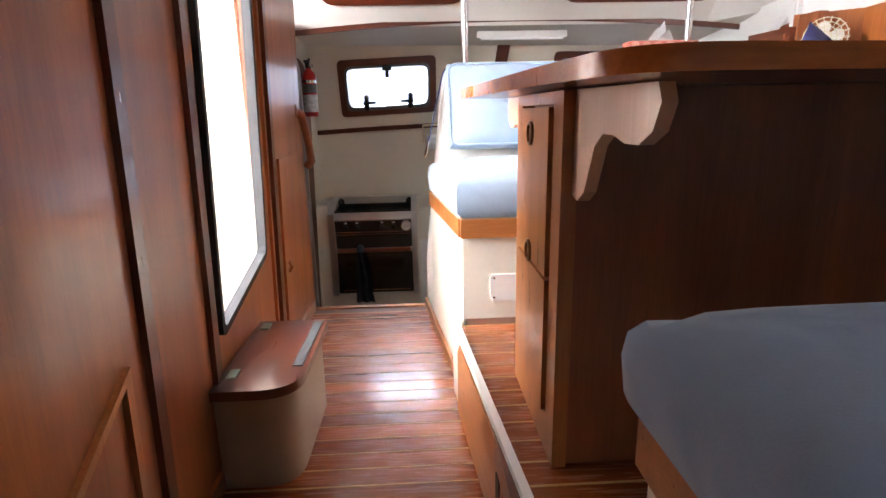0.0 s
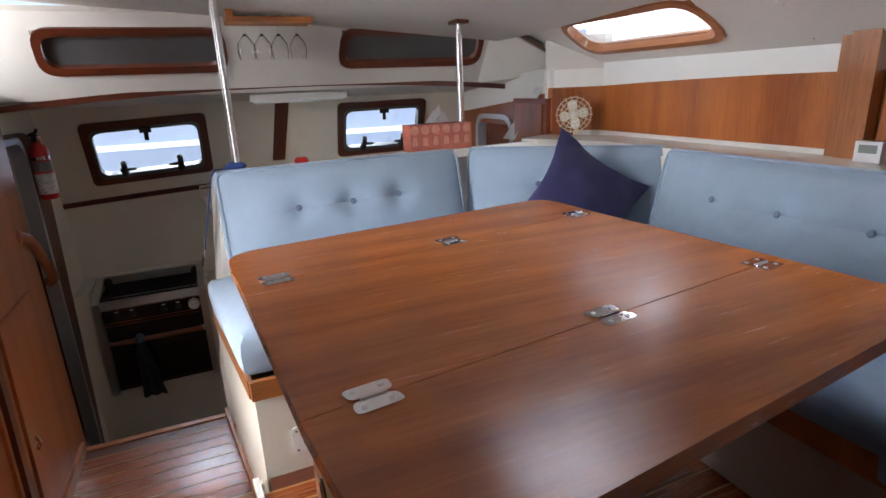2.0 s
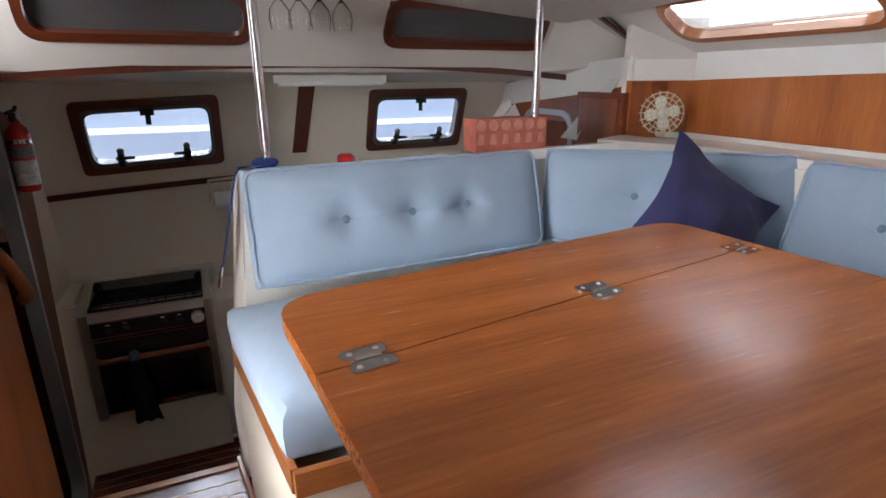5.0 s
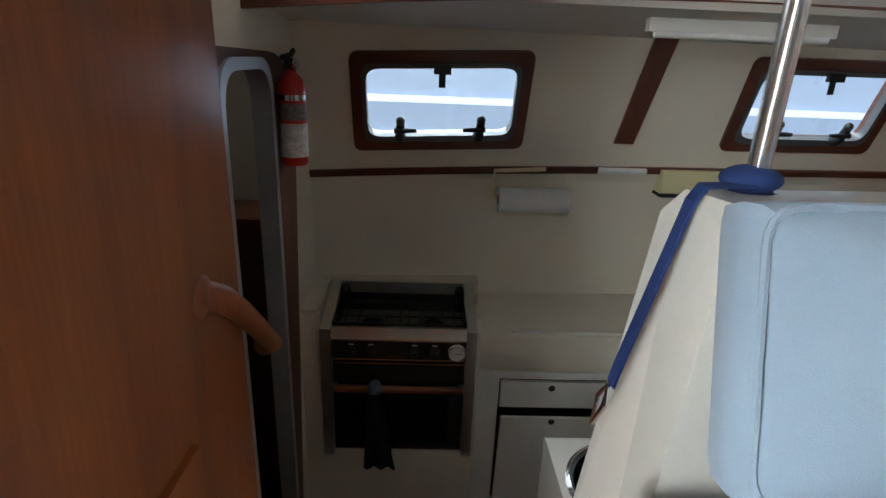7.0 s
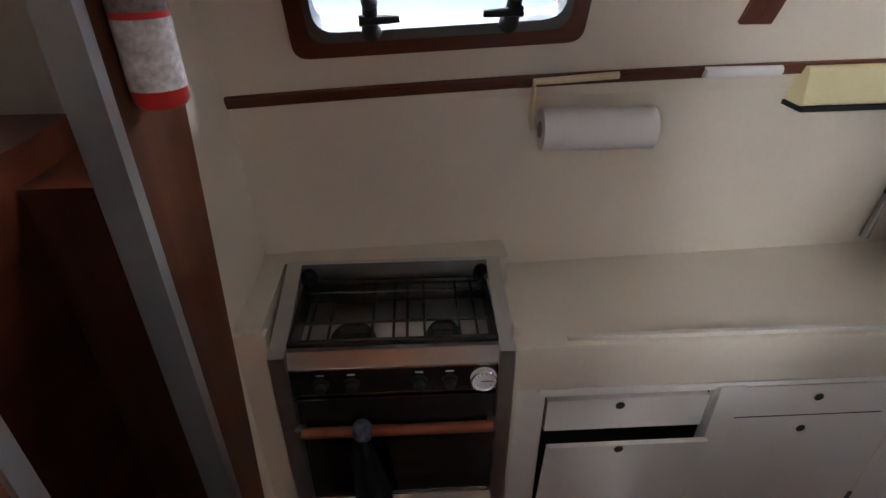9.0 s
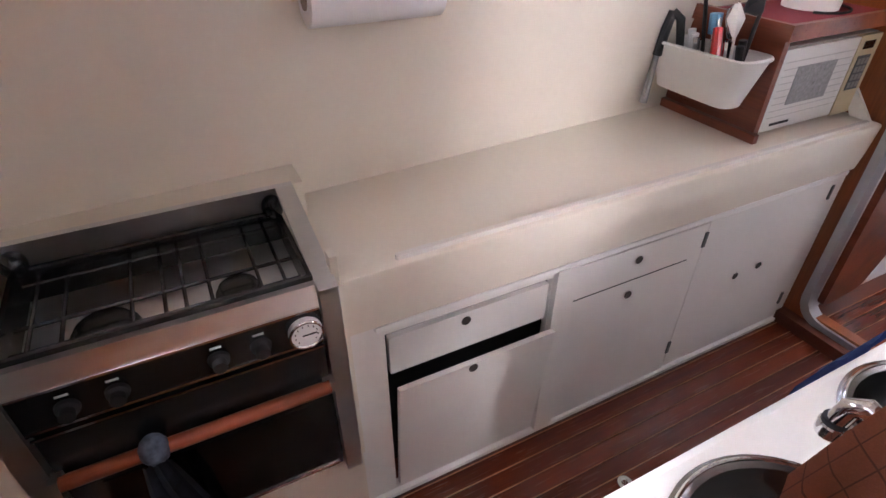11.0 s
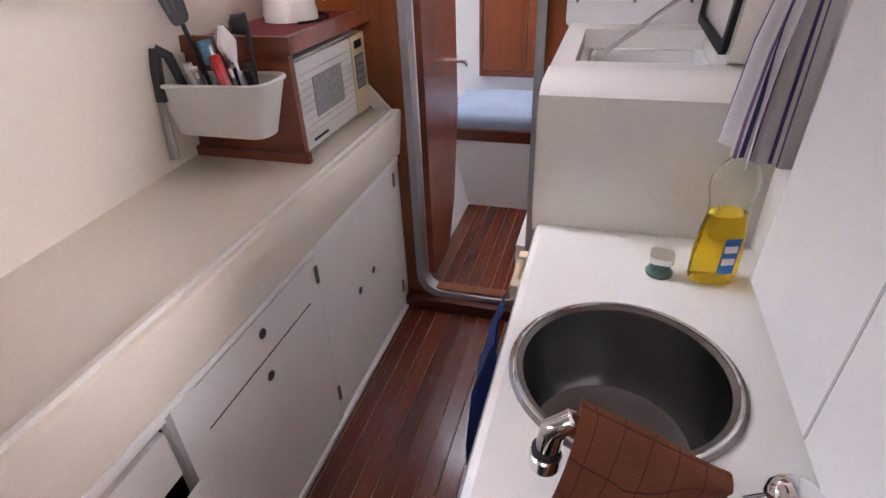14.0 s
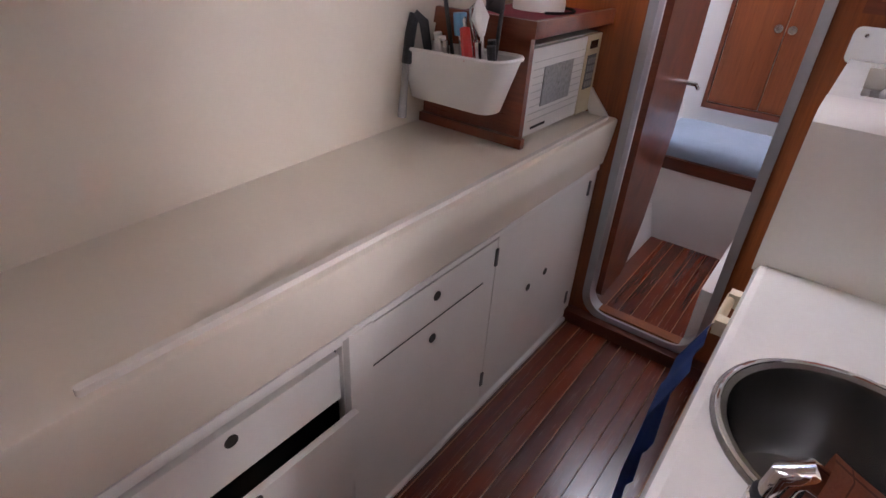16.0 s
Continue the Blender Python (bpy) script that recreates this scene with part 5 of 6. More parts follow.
part("door_bar", tube([(-0.17, 3.945, 0.035), (0.325, 3.945, 0.035)], 0.015, 12), wood("reddish_bar", (0.33, 0.09, 0.035), (0.2, 0.05, 0.02), "x", 0.35, 0.3), od, "reddish wooden bar", True)
for x in (-0.175, 0.325):
    part("bar_mount", box((x - 0.012, 3.94, 0.022), (x + 0.012, 3.966, 0.048)), STEEL, od, "", False, 0.003)
for cx, cy, r in ((-0.035, 4.085, 0.05), (0.205, 4.095, 0.038)):
    part("burner", lathe([(0, 0.224), (r * 1.25, 0.224), (r * 1.2, 0.232), (r, 0.234), (r, 0.246), (r * 0.8, 0.25), (0, 0.25)], (cx, cy, 0), 24), BLACK, so, "black burner cap", True)
for a, b in [((-0.165, y), (0.32, y)) for y in (4.03, 4.1, 4.235)] + [((x, 4.0), (x, 4.25)) for x in (-0.14, -0.09, 0.02, 0.075, 0.11, 0.155, 0.245, 0.29)]:
    part("grate_bar", tube([(*a, 0.272), (*b, 0.272)], 0.0038, 6), BLACK, so, "", True)
for x in (-0.165, 0.32):
    part("pan_clamp", lump((x, 4.25, 0.315), 0.024, (1, 1, 1.2)), BLACK, so, "", True)
part("clamp_rail", tube([(-0.17, 4.25, 0.3), (0.325, 4.25, 0.3)], 0.006, 8), BLACK, so, "", True)
tw = thing("dish_cloth", (-0.02, 3.92, -0.3), "dark navy patterned dish cloth knotted on the oven bar", "cloth")
DARKCLOTH = surface("dark_check_cloth", (0.018, 0.022, 0.035), 0.95, vary=0.5, scale=30, fine=300, bump=0.4)


def drape(pts, widths, thick, nx=9, amp=0.012, seed=0, side=(1, 0, 0)):
    """Hanging cloth: a strip along pts with folds across its width."""
    bm = bmesh.new()
    rows = []
    side = Vector(side).normalized()
    for i, (p, w) in enumerate(zip(pts, widths)):
        p = Vector(p)
        d = Vector(pts[min(i + 1, len(pts) - 1)]) - Vector(pts[max(i - 1, 0)])
        n = d.cross(side).normalized()
        row = []
        for k in range(nx + 1):
            u = k / nx - 0.5
            f = math.sin(u * 15 + seed) * amp * (0.35 + 0.65 * i / len(pts)) + 0.3 * amp * noise.noise(Vector((u * 6, i * 0.4, seed)))
            row.append(bm.verts.new(p + side * u * w + n * f))
        rows.append(row)
    for a, b in zip(rows, rows[1:]):
        for k in range(nx):
            bm.faces.new((a[k], a[k + 1], b[k + 1], b[k]))
    bmesh.ops.solidify(bm, geom=bm.faces[:], thickness=thick)
    return bm


part("loop", lump((-0.015, 3.942, 0.04), 0.035, (0.8, 0.8, 1)), surface("grey_check_cloth", (0.1, 0.13, 0.18), 0.95, vary=0.5, scale=35), tw, "", True)
part("cloth", drape([(-0.015, 3.918, 0.03), (-0.01, 3.918, -0.05), (0.0, 3.922, -0.15), (0.0, 3.925, -0.25), (0.005, 3.927, -0.33)], [0.05, 0.08, 0.1, 0.11, 0.13], 0.004, 10, 0.014, 1), DARKCLOTH, tw, "", True)

# ---- on the galley wall ----
pt = thing("paper_towel", (0.6, 4.3, 0.69), "roll of white paper towel on a cream holder", "paper towel")
part("roll", lathe([(0, 0), (0.052, 0), (0.052, 0.28), (0, 0.28)], 0, 28, along((0.455, 4.262, 0.728), (0.735, 4.262, 0.728))), PAPER, pt, "", True)
part("core", lathe([(0, 0), (0.02, 0), (0.02, 0.003), (0, 0.003)], 0, 16, along((0.455, 4.262, 0.728), (0.4, 4.262, 0.728))), CARPET_TAN, pt)
part("holder", tube([(0.44, 4.262, 0.728), (0.435, 4.27, 0.75), (0.435, 4.28, 0.84), (0.64, 4.285, 0.852)], 0.009, 8), surface("ivory_plastic", (0.72, 0.62, 0.42), 0.4), pt, "ivory bracket", True)
sw = thing("strip_light", (0.88, 4.34, 0.8), "short white strip light on the mahogany rail", "lamp")
part("body", tube([(0.86, 4.305, 0.85), (1.06, 4.315, 0.85)], 0.013, 10), PAPER, sw, "", True)
fd = thing("foil_dispenser", (1.3, 4.29, 0.75), "pale yellow wrap dispenser with a black cutter edge", "dispenser")
part("case", prism(rounded([(1.125, 4.285, 0.765), (1.125, 4.38, 0.765), (1.125, 4.36, 0.86), (1.125, 4.3, 0.86)], 0.012), (0.44, 0.02, 0)), surface("yellowed_plastic", (0.68, 0.63, 0.36), 0.4, vary=0.04), fd, "", True)
part("cutter", prism([(1.12, 4.278, 0.753), (1.57, 4.298, 0.753), (1.57, 4.39, 0.753), (1.12, 4.37, 0.753)], (0, 0, 0.012)), RUBBER, fd, "black cutter edge", False, 0.002)
RP = surface("red_print", (0.6, 0.12, 0.08), 0.6)
for x, w, z in ((1.48, 0.02, 0.79), (1.503, 0.015, 0.79), (1.465, 0.035, 0.779), (1.505, 0.035, 0.779)):
    part("print_bar", box((x, 4.286 + 0.045 * (x - 1.125), z), (x + w, 4.31, z + 0.006)), RP, fd)

fe = thing("fire_extinguisher", (-0.255, 3.862, 0.92), "red fire extinguisher with a white label on the bulkhead", "extinguisher")
ex, ey = -0.255, 3.862
part("bottle", lathe([(0, 0.92), (0.036, 0.92), (0.042, 0.928), (0.042, 1.155), (0.034, 1.18), (0.018, 1.195), (0.014, 1.21), (0, 1.21)], (ex, ey, 0), 24), RED, fe, "", True)
part("label", lathe([(0.0, 0.948), (0.0426, 0.948), (0.0426, 1.05), (0.0, 1.05)], (ex, ey, 0), 24), surface("printed_label", (0.62, 0.6, 0.58), 0.5, vary=0.25, scale=60), fe, "white printed label", True)
part("upper_label", lathe([(0.0, 1.06), (0.0424, 1.06), (0.0424, 1.11), (0.0, 1.11)], (ex, ey, 0), 24), surface("grey_label", (0.2, 0.17, 0.16), 0.5, vary=0.4, scale=80), fe, "faded instruction panel", True)
part("band", lathe([(0.0, 1.118), (0.0434, 1.118), (0.0434, 1.134), (0, 1.134)], (ex, ey, 0), 24), CHROME, fe, "", True)
part("valve", box((ex - 0.015, ey - 0.018, 1.205), (ex + 0.015, ey + 0.018, 1.238)), RUBBER, fe, "black valve", False, 0.004)
part("lever", tube([(ex - 0.01, ey - 0.05, 1.24), (ex, ey + 0.02, 1.248), (ex, ey + 0.045, 1.26)], 0.008), RUBBER, fe, "", True)
part("gauge", lathe([(0, 0), (0.016, 0), (0.016, 0.01), (0, 0.011)], 0, 16, along((ex + 0.012, ey - 0.01, 1.222), (0.5, 3.4, 1.22))), CHROME, fe, "", True)

# ---- appliance box, microwave, kettle, caddy ----
RED_TEAK = wood("red_teak", (0.25, 0.065, 0.026), (0.12, 0.028, 0.013), "y", 0.3, 0.4)
ab = thing("appliance_shelf", (2.0, 4.25, 0.25), "varnished wooden shelf box over the microwave", "shelf")
part("side_panel", box((1.735, 4.105, 0.25), (1.757, 4.46, 0.55)), RED_TEAK, ab, "", False, 0.004)
part("foot_moulding", prism([(1.715, 4.085, 0.251), (1.715, 4.46, 0.251), (1.735, 4.46, 0.251), (1.735, 4.085, 0.251)], (0, 0, 0.028)), RED_TEAK, ab, "", False, 0.006)
part("top", box((1.73, 4.1, 0.55), (2.245, 4.46, 0.572)), RED_TEAK, ab, "", False, 0.004)
part("fiddle", box((1.73, 4.088, 0.548), (2.245, 4.104, 0.592)), RED_TEAK, ab, "", False, 0.005)
part("side_fiddle", box((1.722, 4.088, 0.548), (1.738, 4.46, 0.592)), RED_TEAK, ab, "", False, 0.005)
mt = tagged(part("place_mat", prism(rounded([(1.745, 4.115, 0.5725), (2.235, 4.115, 0.5725), (2.235, 4.395, 0.5725), (1.745, 4.395, 0.5725)], 0.02), (0, 0, 0.006)), surface("crimson_mat", (0.24, 0.03, 0.045), 0.85, vary=0.08, fine=500, bump=0.4), None, "crimson woven mat under the kettle"), category="mat")
mw = thing("microwave_oven", (2.0, 4.2, 0.252), "small white microwave oven under the shelf", "microwave")
MWW = surface("microwave_white", (0.72, 0.71, 0.67), 0.35, vary=0.03)
part("case", box((1.765, 4.13, 0.256), (2.235, 4.39, 0.52)), MWW, mw, "", False, 0.004)
part("door", box((1.77, 4.112, 0.268), (2.12, 4.131, 0.516)), MWW, mw, "white door", False, 0.005)
for k in range(9):
    part("rib", box((1.785, 4.1105, 0.31 + k * 0.021), (2.11, 4.1125, 0.312 + k * 0.021)), surface("rib_grey", (0.5, 0.49, 0.46), 0.5), mw)
part("window", box((1.85, 4.109, 0.345), (2.035, 4.112, 0.46)), surface("mw_window", (0.3, 0.3, 0.29), 0.3, vary=0.2, scale=90), mw, "grey mesh window")
part("control_panel", box((2.125, 4.112, 0.262), (2.232, 4.131, 0.518)), surface("yellowed_panel", (0.62, 0.52, 0.32), 0.4, vary=0.04), mw, "yellowed control panel", False, 0.004)
part("display", box((2.15, 4.11, 0.475), (2.205, 4.113, 0.5)), BLACK, mw, "black display")
part("keypad", box((2.145, 4.11, 0.345), (2.21, 4.113, 0.455)), GREY_FRAME, mw, "dark keypad")
for i in range(3):
    for j in range(4):
        part("key", box((2.15 + i * 0.02, 4.109, 0.352 + j * 0.025), (2.165 + i * 0.02, 4.111, 0.37 + j * 0.025)), surface("key_grey", (0.25, 0.25, 0.24), 0.5), mw)
part("print_bar", box((1.81, 4.1105, 0.283), (1.9, 4.1125, 0.291)), RUBBER, mw)
KW = surface("kettle_white", (0.78, 0.76, 0.7), 0.35, vary=0.03)
kt = thing("electric_kettle", (2.06, 4.26, 0.58), "white electric jug kettle standing on the mat", "kettle")
part("body", lathe([(0, 0.58), (0.082, 0.58), (0.083, 0.605), (0.08, 0.615), (0.078, 0.63), (0.07, 0.72), (0.066, 0.745), (0.06, 0.752), (0, 0.755)], (2.06, 4.27, 0), 28), KW, kt, "", True)
part("handle", tube([(2.085, 4.205, 0.735), (2.1, 4.17, 0.74), (2.105, 4.155, 0.72), (2.105, 4.15, 0.66), (2.095, 4.175, 0.635)], 0.011, 10), KW, kt, "", True)
part("spout", tube([(2.02, 4.325, 0.7), (2.0, 4.36, 0.735)], [0.022, 0.01], 10), KW, kt, "", True)
part("lid", lathe([(0, 0), (0.058, 0), (0.05, 0.012), (0, 0.016)], (2.06, 4.27, 0.754), 24), KW, kt, "", True)
part("cord", tube([(2.06 + 0.1 * math.cos(a), 4.25 + 0.095 * math.sin(a), 0.583) for a in np.linspace(-2.6, 1.2, 18)], 0.004, 6), RUBBER, kt, "black cord", True)

cd = thing("utensil_caddy", (1.67, 4.25, 0.3), "white plastic caddy full of utensils, hung on the shelf side", "caddy")
CW = surface("caddy_white", (0.8, 0.79, 0.76), 0.35, vary=0.02)
lo4 = [(1.625, 4.14, 0.318), (1.722, 4.14, 0.318), (1.722, 4.425, 0.318), (1.625, 4.425, 0.318)]
hi4 = [(1.59, 4.09, 0.468), (1.73, 4.09, 0.468), (1.73, 4.45, 0.458), (1.59, 4.45, 0.458)]
a4, b4 = rounded(lo4, 0.045, 6), rounded(hi4, 0.055, 6)
bm = bmesh.new()
va, vb = [bm.verts.new(p) for p in a4], [bm.verts.new(p) for p in b4]
c4 = sum(b4, Vector()) / len(b4)
vc = [bm.verts.new(p + (c4 - p) * 0.05) for p in b4]
vd = [bm.verts.new(p + (c4 - p) * 0.08 + Vector((0, 0, 0.012))) for p in a4]
n4 = len(va)
for k in range(n4):
    j = (k + 1) % n4
    for p, q in ((va, vb), (vb, vc), (vc, vd)):
        bm.faces.new((p[k], p[j], q[j], q[k]))
bm.faces.new(va[::-1])
bm.faces.new(vd)
part("basket", bm, CW, cd, "", True)
part("rim", tube(b4, 0.006, 6, closed=True), CW, cd, "", True)
BKP = surface("black_nylon", (0.018, 0.018, 0.02), 0.45)


def utensil(name, label, parts):
    u = thing(name, parts[0][1][0], label, "utensil", "utensils in the caddy")
    for nm, pts, rad, mat in parts:
        part(nm, tube(pts, rad, 8), mat, u, "", True)
    return u


def spatula(label, base, top, head, mat):
    u = thing("spatula", base, label, "utensil", "utensils in the caddy")
    part("handle", tube([base, top], 0.006, 8), mat, u, "", True)
    d = (Vector(top) - Vector(base)).normalized()
    s = Vector(head).normalized()
    t = Vector(top)
    part("head", prism(rounded([t - s * 0.022, t + s * 0.022, t + s * 0.034 + d * 0.11, t - s * 0.034 + d * 0.11], 0.016), d.cross(s) * 0.004), mat, u, "", True)
    for k in (-1, 0, 1):
        part("slot", prism([t + s * (k * 0.016 - 0.003) + d * 0.03, t + s * (k * 0.016 + 0.003) + d * 0.03, t + s * (k * 0.018 + 0.003) + d * 0.085, t + s * (k * 0.018 - 0.003) + d * 0.085], d.cross(s) * 0.0048), GREY_FRAME, u)
    return u


spatula("black slotted nylon spatula standing in the caddy", (1.66, 4.27, 0.36), (1.655, 4.325, 0.6), (0.5, -0.4, 0.2), BKP)
utensil("ladle", "black nylon ladle in the caddy", [("handle", [(1.68, 4.17, 0.36), (1.69, 4.165, 0.58)], 0.006, BKP), ("bowl", [(1.69, 4.165, 0.575), (1.685, 4.185, 0.6), (1.675, 4.2, 0.61)], [0.01, 0.034, 0.012], BKP)])
utensil("serving_spoon", "white serving spoon in the caddy", [("handle", [(1.64, 4.17, 0.36), (1.645, 4.19, 0.52)], 0.005, CW), ("bowl", [(1.645, 4.19, 0.515), (1.645, 4.2, 0.56), (1.64, 4.205, 0.6)], [0.007, 0.024, 0.008], CW)])
utensil("peeler", "small tool with a red handle in the caddy", [("handle", [(1.605, 4.2, 0.455), (1.63, 4.235, 0.53)], [0.016, 0.014], RED), ("blade", [(1.63, 4.235, 0.53), (1.64, 4.25, 0.56)], 0.006, CHROME)])
utensil("silicone_brush", "blue silicone spatula in the caddy", [("handle", [(1.65, 4.25, 0.4), (1.64, 4.255, 0.52)], 0.006, CHROME), ("head", [(1.64, 4.255, 0.51), (1.638, 4.26, 0.565)], [0.016, 0.018], surface("blue_silicone", (0.12, 0.3, 0.5), 0.5))])
tg = thing("tongs", (1.69, 4.395, 0.3), "steel tongs with black grips hooked over the caddy", "utensil", "utensils in the caddy")
part("arm", tube([(1.6, 4.395, 0.5), (1.585, 4.397, 0.42), (1.57, 4.395, 0.27)], [0.01, 0.009, 0.013], 8), surface("dull_steel", (0.32, 0.31, 0.3), 0.4, 0.8), tg, "", True)
part("grip", tube([(1.61, 4.392, 0.55), (1.6, 4.395, 0.5), (1.588, 4.397, 0.42)], [0.013, 0.015, 0.014], 8), BKP, tg, "black grip", True)
part("grip", tube([(1.61, 4.392, 0.55), (1.625, 4.37, 0.53), (1.64, 4.36, 0.44)], [0.012, 0.014, 0.012], 8), BKP, tg, "black grip", True)
wk = thing("whisk", (1.66, 4.22, 0.4), "wire whisk in the caddy", "utensil", "utensils in the caddy")
for k in range(6):
    a = math.pi * k / 6
    part("wire", tube([Vector((1.672, 4.225, 0.5)) + Vector((math.cos(a) * r, math.sin(a) * r, z)) for r, z in ((0.004, 0), (0.022, 0.05), (0.024, 0.075), (0, 0.1), (-0.024, 0.075), (-0.022, 0.05), (-0.004, 0))], 0.0014, 5), CHROME, wk)
part("handle", tube([(1.672, 4.225, 0.36), (1.672, 4.225, 0.5)], 0.008), CHROME, wk, "", True)
for k, (y, x, h, m) in enumerate(((4.14, 1.63, 0.5, BKP), (4.155, 1.655, 0.51, BKP), (4.18, 1.625, 0.505, CHROME), (4.22, 1.62, 0.5, CHROME), (4.3, 1.63, 0.5, CW), (4.33, 1.65, 0.505, PAPER), (4.28, 1.62, 0.495, CHROME))):
    utensil("cutlery", "kitchen tool standing in the caddy", [("handle", [(x + 0.02, y, 0.36), (x, y + 0.01, h)], [0.006, 0.012], m)])

for ob in [o for o in bpy.data.objects if o.get("group") == "utensils in the caddy"] + [cd]:
    ob.location += Vector((0, 0.012, 0.032))

# ---- sink side ----
SC, SF, SB = 0.25, 3.412, 2.962
sk = thing("sink_counter", (1.0, 3.2, FLOOR2), "white moulded counter with two round sinks", "counter")
S1, S2, R1 = Vector((1.083, 3.228)), Vector((0.705, 3.217)), 0.156
bm = bmesh.new()
NN = 40
outer = []
XL, XR = 0.52, 1.52
mid = 0.894


def square_loop(c, r, x0, x1):
    """Matches a circle's points to the border of the counter half around it."""
    ins, out = [], []
    for k in range(NN):
        a = 2 * math.pi * (k + 0.5) / NN
        d = Vector((math.cos(a), math.sin(a)))
        ins.append(Vector((*(c + d * r), SC)))
        t = min([((x1 if d.x > 0 else x0) - c.x) / d.x if abs(d.x) > 1e-6 else 9, ((SF - 0.012 if d.y > 0 else SB) - c.y) / d.y if abs(d.y) > 1e-6 else 9])
        out.append(Vector((*(c + d * t), SC)))
    return ins, out


for c, x0, x1 in ((S1, mid, XR), (S2, XL, mid)):
    ins, out = square_loop(c, R1, x0, x1)
    vi, vo = [bm.verts.new(p) for p in ins], [bm.verts.new(p) for p in out]
    for k in range(NN):
        j = (k + 1) % NN
        bm.faces.new((vi[k], vi[j], vo[j], vo[k]))
        p, q = out[k], out[j]
    for cx in (x0, x1):
        for cy in (SB, SF - 0.012):
            near = sorted(vo, key=lambda v: (v.co.x - cx) ** 2 + (v.co.y - cy) ** 2)
            a = min([v for v in vo if abs(v.co.x - cx) < 1e-4], key=lambda v: abs(v.co.y - cy))
            b = min([v for v in vo if abs(v.co.y - cy) < 1e-4], key=lambda v: abs(v.co.x - cx))
            bm.faces.new((a, b, bm.verts.new((cx, cy, SC))))
part("top", bm, WHITE_GEL, sk, "white moulded top")
part("front_edge", prism([(XL, SF - 0.0125, SC), (XL, SF, SC - 0.004), (XL, SF + 0.006, SC - 0.02), (XL, SF + 0.002, SC - 0.05), (XL, SF - 0.0125, SC - 0.05)], (1.73, 0, 0)), WHITE_GEL, sk, "", True)
part("front", box((XL, SF - 0.015, FLOOR2), (2.25, SF - 0.002, SC - 0.05)), WHITE_GEL, sk, "white front")
part("end", box((XL, SB, FLOOR2), (XL + 0.012, SF - 0.015, SC - 0.001)), WHITE_GEL, sk, "white end panel")
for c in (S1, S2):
    # Steel colour is lowered to imitate the dark surroundings the bowl mirrors.
    b = part("bowl", lathe([(R1 + 0.013, 0.002), (R1 + 0.013, 0.0045), (R1 + 0.002, 0.008), (R1 - 0.008, 0.004), (R1 - 0.012, -0.01), (R1 - 0.016, -0.13), (R1 - 0.03, -0.155), (R1 - 0.06, -0.165), (0.03, -0.168), (0.028, -0.172), (0, -0.172)], (*c, SC), 44), surface("darkened_sink_steel", (0.25, 0.24, 0.23), 0.24, 1.0, vary=0.12, scale=7, fine=160, spread=(1, 1, 0.06)), sk, "round stainless sink bowl", True)
    part("rim", tube([(c.x + (R1 + 0.004) * math.cos(2 * math.pi * k / 48), c.y + (R1 + 0.004) * math.sin(2 * math.pi * k / 48), SC + 0.0075) for k in range(48)], 0.0035, 8, closed=True), CHROME, b, "bright rolled rim", True)
    part("drain", lathe([(0.026, 0), (0.024, 0.003), (0.014, 0.003), (0.012, 0), (0, 0)], (*c, SC - 0.171), 20), CHROME, b, "", True)
setting("sink_splash", prism([(XL, SB, SC - 0.01), (XL, SB + 0.022, SC), (XL, SB + 0.006, SC + 0.02), (XL, SB, SC + 0.06)], (1.0, 0, 0)), WHITE_GEL, "white moulded upstand behind the sinks", "trim", smooth=True)
HUB = Vector((0.852, 3.077, SC))
mxt = thing("mixer_tap", tuple(HUB), "chrome mixer tap with a long swivel spout", "tap")
part("base", lathe([(0, 0), (0.029, 0), (0.029, 0.006), (0.022, 0.014), (0.02, 0.05), (0.0225, 0.056), (0.0225, 0.07), (0, 0.074)], HUB, 28), CHROME, mxt, "", True)
part("spout", tube([(0.853, 3.09, SC + 0.042), (0.86, 3.14, SC + 0.05), (0.857, 3.22, SC + 0.089), (0.85, 3.285, SC + 0.132)], 0.0085, 12), CHROME, mxt, "", True)
part("spray_head", tube([(0.852, 3.272, SC + 0.131), (0.848, 3.3, SC + 0.142), (0.842, 3.313, SC + 0.132), (0.838, 3.317, SC + 0.105)], [0.013, 0.0145, 0.0145, 0.0135], 16), CHROME, mxt, "", True)
part("aerator", lathe([(0, 0), (0.0165, 0), (0.0175, 0.004), (0.0175, 0.018), (0.015, 0.02), (0, 0.02)], (0.837, 3.318, SC + 0.082), 20), CHROME, mxt, "", True)
part("seal", lathe([(0, 0), (0.0155, 0), (0.0155, 0.008), (0, 0.008)], (0.8375, 3.318, SC + 0.101), 18), RUBBER, mxt, "black seal ring", True)
part("lever", lump(HUB + Vector((0.004, -0.004, 0.082)), 0.029, (1.0, 1.0, 0.72)), CHROME, mxt, "domed chrome lever", True)
part("lever_tongue", tube([HUB + Vector((0, 0.01, 0.078)), HUB + Vector((-0.004, 0.04, 0.07))], [0.013, 0.009], 10), CHROME, mxt, "", True)
part("marker", lathe([(0, 0), (0.005, 0), (0.005, 0.002), (0, 0.002)], 0, 10, along(HUB + Vector((-0.025, 0.004, 0.075)), HUB + Vector((-0.5, 0.1, 0.25)))), RED, mxt)
BROWN = surface("brown_terry", (0.3, 0.1, 0.05), 1.0, vary=0.2, scale=14, fine=380, bump=0.6)
bn, bl_ = BROWN.node_tree.nodes, BROWN.node_tree.links
bp = bn["Principled BSDF"]
bsrc = bp.inputs["Base Color"].links[0].from_socket
btc, bsp = bn.new("ShaderNodeTexCoord"), bn.new("ShaderNodeSeparateXYZ")
